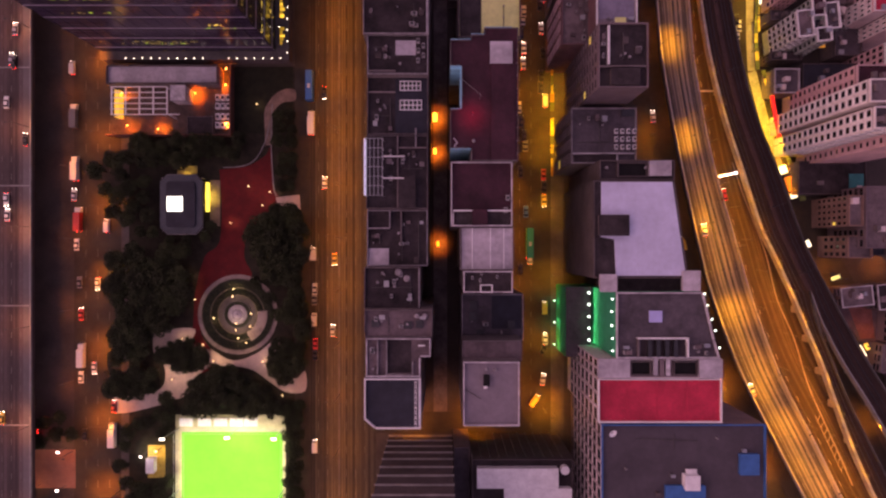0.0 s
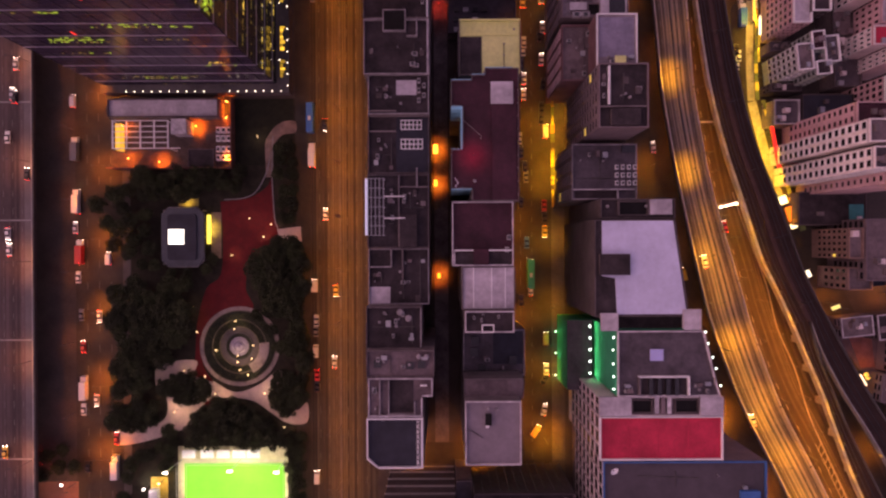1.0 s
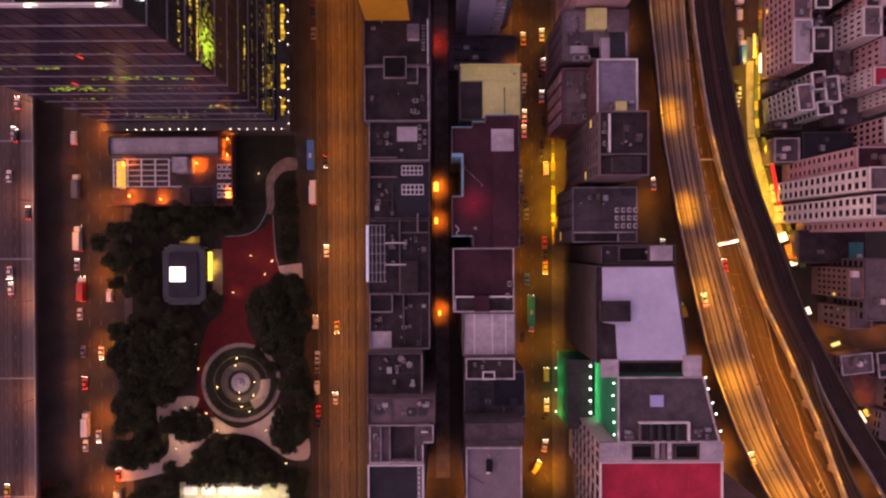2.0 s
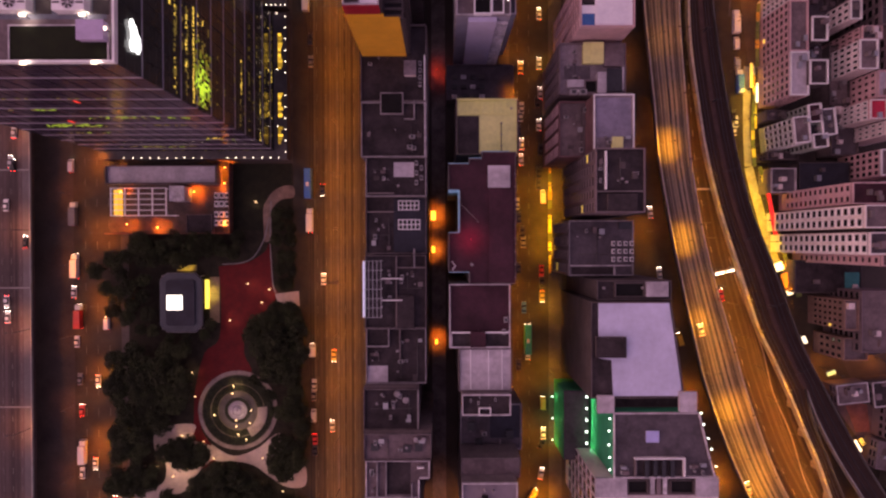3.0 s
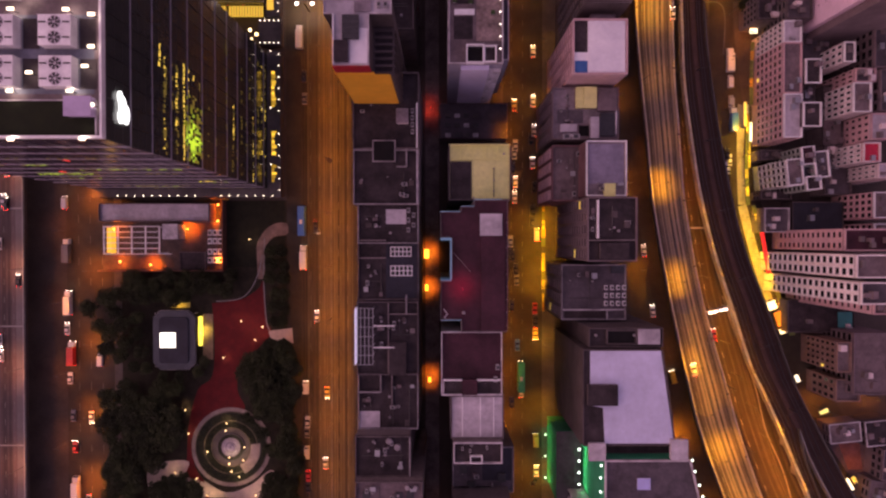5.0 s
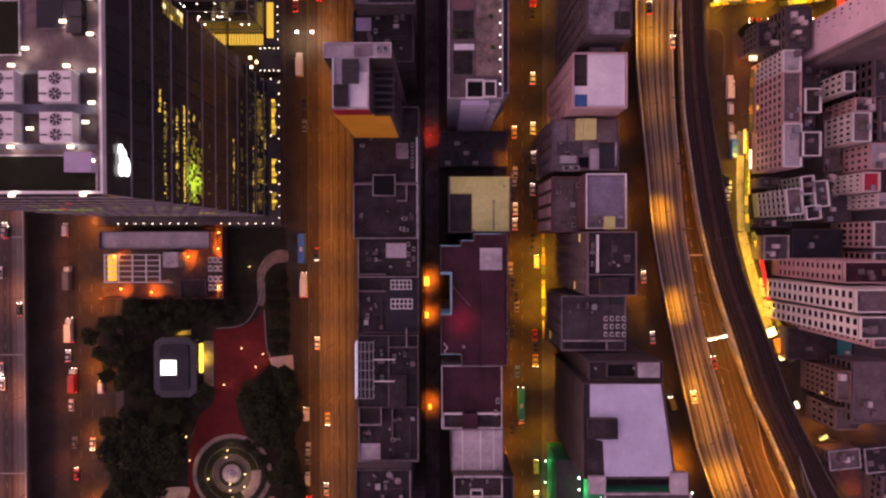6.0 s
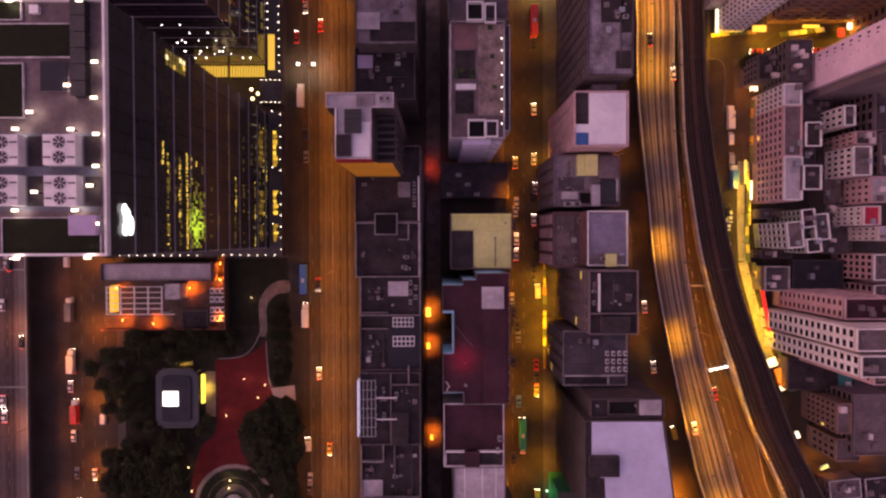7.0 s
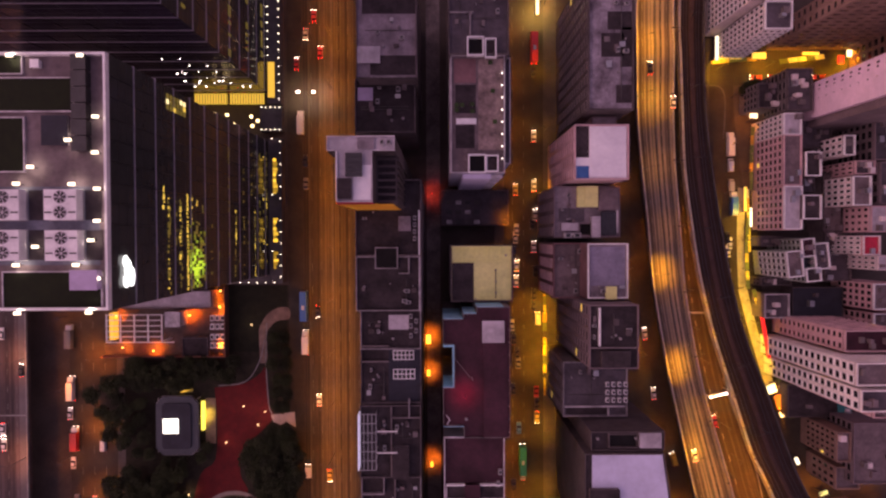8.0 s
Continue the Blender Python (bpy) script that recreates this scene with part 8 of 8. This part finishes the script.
def street_lamp(x, y, z, h, rz, watts, colour, label="tall steel street lamp with an orange light", arm=2.2, cone=128):
    key = (h, arm)
    if key not in LAMP_SETS:
        LAMP_SETS[key] = lamp_meshes(h, arm)
    e = thing("street_lamp", label, "street lamp", x, y, z, "street lamps", rz)
    for nm, me in zip(("pole", "arm", "hood", "lens"), LAMP_SETS[key]):
        part(nm, me, None, e)
    lamp_light("street_lamp_light", arm + 0.25, 0, h + 0.36, watts, colour, 0.25, e, cone)


W = SODIUM_WATTS
y = -96.0
while y < 185:
    k = 1.1 if 10 < y < 75 else (0.65 if y < -20 else 0.95)
    street_lamp(-39.7, y, 0.2, 12, 0, W * k * 0.62, (1.0, 0.325, 0.006), "median street lamp with an orange light", 2.6, 158)
    street_lamp(-39.3, y + 0.7, 0.2, 12, 180, W * k * 0.46, SODIUM_COLOUR, "median street lamp with an orange light", 2.6, 136)
    y += 20
y = -50.0
while y < 190:
    street_lamp(25.6, y, 0.16, 9, 0, W * (0.46 if y < 75 else 0.32), SODIUM_COLOUR, arm=1.6, cone=150)
    y += 18
for y, k in ((-62, 0.5), (-36, 0.5), (-10, 0.55), (15, 0.6), (37, 0.85), (48, 0.9), (60, 0.95), (71, 0.5), (82, 0.4), (105, 0.3), (128, 0.16), (152, 0.25), (176, 0.6)):
    street_lamp(41.4, y, 0.16, 9, 180, W * k * 0.95, YELLOW_COLOUR, "steel street lamp with a yellow light", 1.6, 126 if 30 < y < 75 else 142)
e = thing("street_lamp", "double-headed white street lamp on the wide road", "street lamp", -47.7, 141.2, 0.03)
part("pole", boxes((-0.1, -0.1, 0, 0.1, 0.1, 8.6)), DARK_STEEL, e)
part("arm", boxes((-2.9, -0.06, 8.4, 2.9, 0.06, 8.55)), DARK_STEEL, e)
for sx in (-2.8, 2.8):
    part("lamp_head", boxes((sx - 0.55, -0.4, 8.55, sx + 0.55, 0.4, 8.9)), WHITE_LAMP, e)
    lamp_light("street_lamp_light", sx, 0, 8.3, 3500, (1.0, 0.75, 0.5), 0.3, e, 150)
x, y = 37.6, 171.9
e = thing("shop_floodlight", "bright yellow-white floodlight over shop fronts", "floodlight", x, y, 0.03)
part("pole", boxes((-0.1, -0.1, 0, 0.1, 0.1, 8.5)), DARK_STEEL, e)
part("lamp_head", boxes((-0.5, -2.6, 8.5, 0.5, 2.6, 8.9)), glow("shop_flood_glow", (1.0, 0.86, 0.45), 2.2), e)
lamp_light("shop_flood_light", 0, 0, 8.4, 16000, (1.0, 0.7, 0.15), 0.5, e, 150)
street_lamp(38, -60.5, 0.0, 9, 90, W * 0.8, SODIUM_COLOUR, arm=1.6)
street_lamp(12, -62.4, 0.0, 10, 270, W * 1.0, SODIUM_COLOUR, arm=1.6, cone=160)
street_lamp(-12, -62.4, 0.0, 10, 270, W * 0.8, SODIUM_COLOUR, arm=1.6, cone=160)
y = -92.0
while y < 75:
    street_lamp(-122.8, y, 0.0, 10, 180, W * (1.5 if y < -30 else 1.1), (1.0, 0.25, 0.010), arm=5.5, cone=122)
    street_lamp(-141.0, y + 15, 0.0, 9, 0, W * 0.22, (1.0, 0.26, 0.03), "steel street lamp with a dim red-orange light", 1.6)
    y += 27
y = -100.0
while y < 190:
    street_lamp(-149.6, y, EXP_Z + 1.0, 9, 180, W * 0.45, (1.0, 0.34, 0.12), "tall lamp on the expressway parapet")
    y += 36
LANTERN = glow("lantern_amber", (1.0, 0.45, 0.04), 4)
# alley lamps: bright and low on the back walls; big lanterns imitate lit patches
for x, y, k in (-3.0, 49.2, 1.5), (-3.0, 36.5, 1.0), (-1.9, 1.9, 0.8):
    e = thing("alley_lamp", "bright orange alley lamp, its oversized lantern imitating a lit patch", "lamp", x, y, 0.03, "alley lamps")
    bm = bmesh.new()
    tube(bm, (0, 0, 0), (0, 0, 5), 0.1, 0.08, 8)
    part("pole", bm, DARK_STEEL, e)
    part("lantern", boxes((-0.55 * k, -1.1 * k, 5, 0.55 * k, 1.1 * k, 5.3)), LANTERN, e)
    lamp_light("alley_lamp_light", 0, 0, 4.9, 8000 * k, (1.0, 0.2, 0.006), 0.4, e, 118)
# added red lamp and lantern stand in for a dark red wall strip
e = thing("alley_lamp", "red lamp added for a dark red wall strip", "lamp", -1.5, 104.0, 0.03, "alley lamps")
part("pole", boxes((-0.08, -0.08, 0, 0.08, 0.08, 4)), DARK_STEEL, e)
part("lantern", boxes((-0.15, -0.15, 4, 0.15, 0.15, 4.3)), glow("red_strip_glow", (1.0, 0.08, 0.04), 0.6), e)
lamp_light("alley_lamp_light", 0, 0, 3.9, 1500, (1.0, 0.08, 0.03), 0.3, e, 165)


# flyover lamps stand on the west parapet, those of the ground road beside the railway
# the weaker southern lamps between the main pools are added to even the light
for y, k, cone in ((-114.0, 0.8, 132), (-97.0, 0.8, 132), (-80.0, 0.8, 132), (-66.0, 0.75, 132), (-53.0, 0.85, 122), (-38.0, 0.55, 122), (-24.4, 1.05, 112), (-8.0, 0.35, 118), (8.4, 1.05, 102), (39.2, 1.3, 92), (74.0, 1.35, 92), (112.0, 0.12, 140), (138.0, 0.8, 150), (158.0, 1.0, 150), (178.0, 1.0, 150)):
    p = min(shifted(fly_l, 0.25), key=lambda q: abs(q.y - y))
    street_lamp(p.x + (p.y - y) * 0.3, y, FLY_Z + 1.1, 8.5, 20 if y < 20 else 8, W * k * 1.12, (1.0, 0.42, 0.003), "street lamp on the flyover parapet", 2.4, cone)
# broad weak lamps added on the east parapet as a warm fill
for p, hd in along(shifted(fly_r, -0.25), 105, 23):
    street_lamp(p.x, p.y, FLY_Z + 1.1, 8.5, hd + 90, W * (0.8 if p.y < -5 else 0.45 if p.y < 25 else 0.14 if p.y < 115 else 0.35), (1.0, 0.38, 0.004), "street lamp on the flyover parapet", 3.4, 152)
for p, hd in along(shifted(rail_l, -5.0), 80, 13):
    if p.y < 95:
        street_lamp(p.x, p.y, 0.03, 9.5, hd + 90, W * (0.65 if p.y < -10 else 0.55), (1.0, 0.25, 0.002), "street lamp beside the railway viaduct", 0.5, 156)
for p, hd in along(shifted(fly_l, -5.0), 100, 33):
    street_lamp(p.x, p.y, 0.03, 7.5, hd + 90, W * (1.9 if p.y < -20 else 0.35), SODIUM_COLOUR, "street lamp on the service road", 1.4, 150)
# bracket lamps on the railway's side wall
for p, hd in along(shifted(rail_l, -0.45), 8, 12):
    if p.y < 66:
        street_lamp(p.x, p.y, RAIL_Z + 1.2, 3.4, hd + 90, W * (0.26 if p.y < 20 else 0.13), YELLOW_COLOUR, "short bracket lamp on the railway wall", 0.9, 150)
SHOP_LAMP_COLOUR = (1.0, 0.58, 0.02)
for x, y, k, c in ((119.4, 63, 0.5, SHOP_LAMP_COLOUR), (121.0, 55, 0.75, SHOP_LAMP_COLOUR), (123.2, 47, 0.75, SHOP_LAMP_COLOUR), (125.6, 39, 0.6, SHOP_LAMP_COLOUR), (128, 31, 0.9, YELLOW_COLOUR), (131, 21, 0.9, SODIUM_COLOUR), (117.6, 75, 0.3, SHOP_LAMP_COLOUR), (117.4, 86, 0.5, SHOP_LAMP_COLOUR), (117.4, 97, 0.65, SHOP_LAMP_COLOUR), (117.5, 112, 0.2, SODIUM_COLOUR), (118.5, 131, 0.35, SODIUM_COLOUR), (107, 151, 0.9, YELLOW_COLOUR), (126, 152, 1.3, YELLOW_COLOUR), (141, 153, 1.2, YELLOW_COLOUR), (157, 152, 1.5, YELLOW_COLOUR), (112, 140, 0.18, SODIUM_COLOUR), (144.5, -9, 0.4, SODIUM_COLOUR), (150, -11, 0.2, SODIUM_COLOUR), (166, -5.5, 0.45, SODIUM_COLOUR), (158, -36, 0.3, SODIUM_COLOUR), (162.5, -66, 0.6, SODIUM_COLOUR), (112, 122, 0.12, SODIUM_COLOUR), (110.5, 104, 0.12, SODIUM_COLOUR)):
    street_lamp(x, y, 0.0, 8.0, 180, W * k * 0.8, c, "street lamp outside old shops", 1.2, 150)

# the sign gantry over the road by the railway
gx0, gy0 = 102.1, 27.3
gx1, gy1 = 110.5, 29.2
e = thing("sign_gantry", "lit steel sign gantry across the road", "gantry", gx0, gy0, 0, rz=math.degrees(math.atan2(gy1 - gy0, gx1 - gx0)))
gl = math.hypot(gx1 - gx0, gy1 - gy0)
part("beam", boxes((0, -0.3, 5.6, gl, 0.3, 6.0)), STEEL, e)
for x in (0.2, gl - 0.2):
    part("leg", boxes((x - 0.2, -0.2, 0, x + 0.2, 0.2, 5.6)), STEEL, e)
for k in range(4):
    part("sign_light", boxes((0.5 + k * (gl - 1) / 4, -0.8, 5.7, 0.5 + k * (gl - 1) / 4 + 1.1, -0.31, 6.2)), WHITE_LAMP, e)
# plain footbridge beam over the same road
gx0, gy0 = 95.8, 58.8
gx1, gy1 = 103.4, 59.5
e = thing("sign_gantry", "unlit steel gantry beam across the road", "gantry", gx0, gy0, 0)
part("beam", boxes((0, -0.3, 5.6, gx1 - gx0, 0.3, 6.0)), STEEL, e)
for x in (0.2, gx1 - gx0 - 0.2):
    part("leg", boxes((x - 0.2, -0.2, 0, x + 0.2, 0.2, 5.6)), STEEL, e)

# canvas awnings added over the side street's pavement in place of its yellow glow
for y0, y1, w in ((28.5, 33.0, 0.7), (37.0, 49.0, 1.2), (53.0, 57.5, 1.6), (59.5, 68.0, 0.9)):
    awnings(smooth_line([(41.0, y0), (41.0, (y0 + y1) / 2), (41.0, y1)], 4), w, awn_rnd, (0, 2, 2, 1))
# ---- vehicles ----
CAR_PAINT = {n: mat("car_paint_" + n, c, 0.3, vary=0.05, scale=1.0, fine=5.0, bump=0, spec=0.5) for n, c in (("white", (0.75, 0.74, 0.72)), ("black", (0.02, 0.02, 0.022)), ("silver", (0.42, 0.42, 0.44)), ("red", (0.5, 0.03, 0.03)), ("blue", (0.05, 0.16, 0.48)), ("green", (0.03, 0.30, 0.16)), ("yellow", (0.75, 0.50, 0.06)), ("grey", (0.16, 0.16, 0.17)))}
wheel_bm = bmesh.new()
tube(wheel_bm, (0, -0.11, 0), (0, 0.11, 0), 0.33, n=14)
WHEEL = mesh_of("wheel", wheel_bm, RUBBER)
HEADLIGHT, TAILLIGHT = mesh_of("headlight", boxes((-0.05, -0.18, 0, 0.05, 0.18, 0.16)), HEAD_GLOW), mesh_of("taillight", boxes((-0.05, -0.16, 0, 0.05, 0.16, 0.14)), TAIL_GLOW)
HEAD_OFF, TAIL_OFF = mesh_of("headlight", boxes((-0.05, -0.18, 0, 0.05, 0.18, 0.16)), STEEL), mesh_of("taillight", boxes((-0.05, -0.16, 0, 0.05, 0.16, 0.14)), RED_PAINT)
vehicle_meshes = {}


def profile(name, pts, w, m, inset=0.0):
    """A body swept from a side profile (x, z), narrowed towards its top."""
    bm = bmesh.new()
    top = max(p[1] for p in pts)
    lo = min(p[1] for p in pts)
    sides = [[bm.verts.new((x, s * (w / 2 - inset * (z - lo) / max(top - lo, 0.01)), z)) for x, z in pts] for s in (-1, 1)]
    bm.faces.new(sides[0])
    bm.faces.new(list(reversed(sides[1])))
    for i in range(len(pts)):
        j = (i + 1) % len(pts)
        bm.faces.new((sides[0][j], sides[0][i], sides[1][i], sides[1][j]))
    bmesh.ops.recalc_face_normals(bm, faces=bm.faces)
    bmesh.ops.bevel(bm, geom=bm.edges[:], offset=0.05, segments=1, affect="EDGES")
    return mesh_of(name, bm, m)


def vehicle(kind, colour, x, y, z=0.03, rz=90.0, on=True, label=""):
    """A vehicle that heads along +x before it is turned by rz."""
    key = (kind, colour)
    if key not in vehicle_meshes:
        p = CAR_PAINT[colour]
        if kind == "car":
            vehicle_meshes[key] = [("body", profile("body", [(-2.2, 0.35), (2.2, 0.35), (2.25, 0.7), (1.2, 0.9), (-2.0, 0.95), (-2.25, 0.75)], 1.78, p)), ("cabin", profile("cabin", [(-1.7, 0.93), (0.95, 0.9), (0.25, 1.4), (-1.1, 1.42)], 1.6, WINDOW_GLASS, 0.14)), ("roof", mesh_of("roof", boxes((-1.05, -0.62, 1.41, 0.2, 0.62, 1.47)), p))]
        elif kind == "van":
            vehicle_meshes[key] = [("body", profile("body", [(-2.4, 0.35), (2.4, 0.35), (2.45, 0.9), (1.9, 1.2), (1.4, 1.9), (-2.4, 1.95)], 1.8, p)), ("windscreen", mesh_of("windscreen", boxes((1.45, -0.75, 1.2, 1.85, 0.75, 1.7)), WINDOW_GLASS))]
        elif kind == "lorry":
            vehicle_meshes[key] = [("cab", profile("cab", [(2.6, 0.5), (4.6, 0.5), (4.65, 1.4), (4.3, 2.3), (2.6, 2.35)], 2.2, CAR_PAINT["white"])), ("windscreen", mesh_of("windscreen", boxes((4.4, -0.95, 1.45, 4.62, 0.95, 2.1)), WINDOW_GLASS)), ("cargo_box", profile("cargo_box", [(-4.4, 0.9), (2.4, 0.9), (2.4, 3.3), (-4.4, 3.3)], 2.45, p)), ("chassis", mesh_of("chassis", boxes((-4.4, -1.0, 0.45, 4.4, 1.0, 0.85)), DARK_STEEL))]
        else:
            vehicle_meshes[key] = [("body", profile("body", [(-5.6, 0.4), (5.6, 0.4), (5.7, 1.2), (5.5, 4.2), (-5.6, 4.25)], 2.5, p)), ("windscreen", mesh_of("windscreen", boxes((5.56, -1.1, 1.5, 5.74, 1.1, 2.7)), WINDOW_GLASS)), ("roof_hatch", mesh_of("roof_hatch", boxes((-1.2, -0.5, 4.26, 0.4, 0.5, 4.4)), PALE_PAINT))]
    half, wx, wd = {"car": (2.2, 1.35, 0.8), "van": (2.4, 1.5, 0.82), "lorry": (4.6, 3.3, 1.0), "bus": (5.65, 3.6, 1.1)}[kind]
    label = label or {"car": "%s parked saloon car on the road", "van": "%s small van on the road", "lorry": "box lorry with a %s cargo body", "bus": "tall %s city bus on the road"}[kind] % colour
    e = thing({"car": "car", "van": "van", "lorry": "lorry", "bus": "bus"}[kind], label, {"car": "car", "van": "van", "lorry": "lorry", "bus": "bus"}[kind], x, y, z, "vehicles", rz)
    for nm, me in vehicle_meshes[key]:
        part(nm, me, None, e)
    for sx in (-wx, wx):
        for sy in (-wd, wd):
            part("wheel", WHEEL, None, e, at=(sx, sy, 0.33))
    zz = 0.62 if kind in ("car", "van") else 0.8
    for sy in (-wd + 0.2, wd - 0.2):
        part("headlight", HEADLIGHT if on else HEAD_OFF, None, e, at=(half + 0.04, sy, zz))
        part("taillight", TAILLIGHT if on else TAIL_OFF, None, e, at=(-half - 0.04, sy, zz))
    return e


# lorries, buses and cars on the wide road
for kind, col, rz, on, (x, y) in (
    ("bus", "blue", 90, False, (-50.3, 61.6)), ("lorry", "white", 90, True, (-49.9, 47.7)), ("lorry", "white", 90, False, (-51.1, 131.1)),
    ("car", "white", 90, True, (-45.0, 25.3)), ("car", "yellow", 270, True, (-41.2, -3.9)), ("van", "white", 90, False, (-49.1, -1.9)),
    ("van", "white", 90, False, (-48.9, -26.8)), ("car", "red", 270, True, (-48.5, -36.2)), ("car", "grey", 90, False, (-48.9, -19.1)),
    ("car", "silver", 90, False, (-48.7, -15.2)), ("car", "black", 90, False, (-48.5, -40.1)), ("van", "white", 90, True, (-48.7, -74.8)),
    ("car", "red", 90, True, (-52.7, 153.6)), ("car", "red", 90, True, (-43.7, 157.8)), ("car", "silver", 270, True, (-49.2, 164.7)),
    ("car", "black", 90, False, (-49.6, 116.6)), ("car", "grey", 90, False, (-49.5, 108.1)), ("van", "white", 90, True, (-49.5, -1.8)), ("car", "red", 90, True, (-46.0, 171.5)),
    ("car", "black", 270, True, (-45.2, 59.3)), ("car", "silver", 90, True, (-41.9, -31.0)),
    # side street
    ("car", "white", 90, True, (30.5, 70.6)), ("van", "white", 90, True, (38.8, 56.4)), ("car", "black", 90, False, (37.1, 61.3)), ("car", "black", 90, False, (37.3, 65.6)),
    ("car", "silver", 90, False, (28.9, 53.8)), ("car", "black", 90, False, (29.6, 48.5)), ("car", "black", 90, False, (30.9, 43.1)), ("car", "grey", 90, False, (31.3, 39.2)),
    ("car", "black", 90, False, (29.4, 29.2)), ("car", "red", 270, False, (38.2, 28.1)), ("car", "black", 90, False, (38.4, 23.8)), ("car", "yellow", 270, True, (38.4, 18.4)), ("car", "blue", 90, False, (31.5, 14.2)),
    ("bus", "green", 90, True, (32.7, 2.3)), ("car", "white", 90, True, (33.0, -3.6)), ("car", "black", 90, False, (29.4, -7.9)), ("van", "yellow", 90, True, (38.6, -22.3)), ("car", "white", 90, True, (38.8, -34.1)),
    ("car", "black", 60, False, (38.2, -38.0)), ("car", "white", 80, True, (38.0, -49.5)), ("van", "yellow", 55, True, (34.7, -57.5)), ("car", "silver", 90, False, (30.7, 90.3)), ("car", "white", 90, True, (37.3, 83.8)), ("car", "black", 90, False, (29.6, 81.7)),
    ("car", "white", 90, True, (37.4, 107.1)), ("car", "yellow", 90, True, (30.3, 105.6)), ("car", "silver", 90, False, (30.3, 87.3)), ("car", "white", 90, True, (30.7, 76.5)), ("car", "black", 90, False, (36.7, 92.7)), ("car", "white", 90, True, (37.4, 126.0)),
    ("bus", "red", 90, True, (37.3, 158.9)), ("car", "black", 90, False, (37.3, 150.6)), ("car", "black", 90, False, (38.0, 74.4)), ("car", "silver", 90, True, (37.8, 95.9)),
    # road by the park
    ("lorry", "white", 90, True, (-139.2, 30.5)), ("lorry", "white", 90, False, (-136.8, -40.3)), ("lorry", "white", 90, False, (-125.1, -70.5)), ("lorry", "grey", 90, False, (-139.6, 50.3)),
    ("car", "white", 90, True, (-140.2, 20.6)), ("lorry", "red", 90, True, (-138.0, 11.3)), ("car", "white", 90, False, (-139.2, 1.7)), ("van", "white", 90, True, (-127.6, 8.8)), ("car", "red", 90, True, (-137.5, -24.7)), ("car", "white", 90, False, (-137.5, -48.7)),
    ("car", "white", 270, True, (-132.5, -45.2)), ("car", "red", 90, True, (-125.0, -59.8)), ("car", "white", 270, True, (-131.2, -13.3)), ("car", "grey", 90, False, (-138.1, -12.7)), ("van", "white", 90, True, (-140.7, 68.8)), ("car", "black", 90, False, (-136.0, -70.6)), ("car", "white", 270, True, (-129.5, 78.5)), ("car", "red", 180, True, (-156.3, -69.1)),
    # beyond the railway
    ("lorry", "white", 90, False, (112.0, 122.4)), ("van", "white", 90, False, (112.5, 114.6)), ("van", "silver", 90, False, (112.8, 106.8)), ("lorry", "blue", 90, False, (113.4, 99.9)), ("car", "red", 180, True, (122.1, 147.8)), ("car", "red", 180, True, (129.0, 148.0)), ("car", "black", 90, False, (111.5, 87.0)), ("car", "white", 90, False, (112.4, 84.8)),
    ("car", "white", 90, False, (111.7, 81.7)), ("car", "silver", 90, False, (111.9, 72.7)), ("car", "red", 180, True, (146.2, 148.0)), ("car", "black", 100, False, (116.9, 55.6)), ("car", "white", 100, False, (120.9, 34.9)),
    # road below the flyover
    ("car", "white", 95, True, (79.8, 50.3)), ("car", "white", 95, True, (83.3, 27.1)), ("van", "yellow", 105, True, (91.0, 1.9)),
):
    vehicle(kind, col, x, y, 0.035, rz, on)
for col, rz, on, (x, y) in (("silver", 90, True, (-154.9, 79.7)), ("white", 90, False, (-158.1, 53.1)), ("yellow", 90, True, (-159.8, -61.3)), ("black", 90, True, (-151.2, 39.7)), ("white", 270, True, (-158.2, 18.0)), ("silver", 90, True, (-156.3, 68.9)), ("white", 90, True, (-157.8, 12.4)), ("black", 90, True, (-155.5, 67.7))):
    vehicle("car", col, x, y, EXP_Z + 0.01, rz, on, "%s car on the raised expressway" % col)
for col, rz, (x, y) in (("red", 100, (101.9, 19.6)), ("silver", 105, (111.9, -51.0)), ("white", 92, (86.4, 136.4)), ("black", 92, (78.0, 148.7)), ("white", 100, (94.7, 6.9))):
    vehicle("car", col, x, y, FLY_Z + 0.01, rz, True, "%s car driving on the flyover" % col)
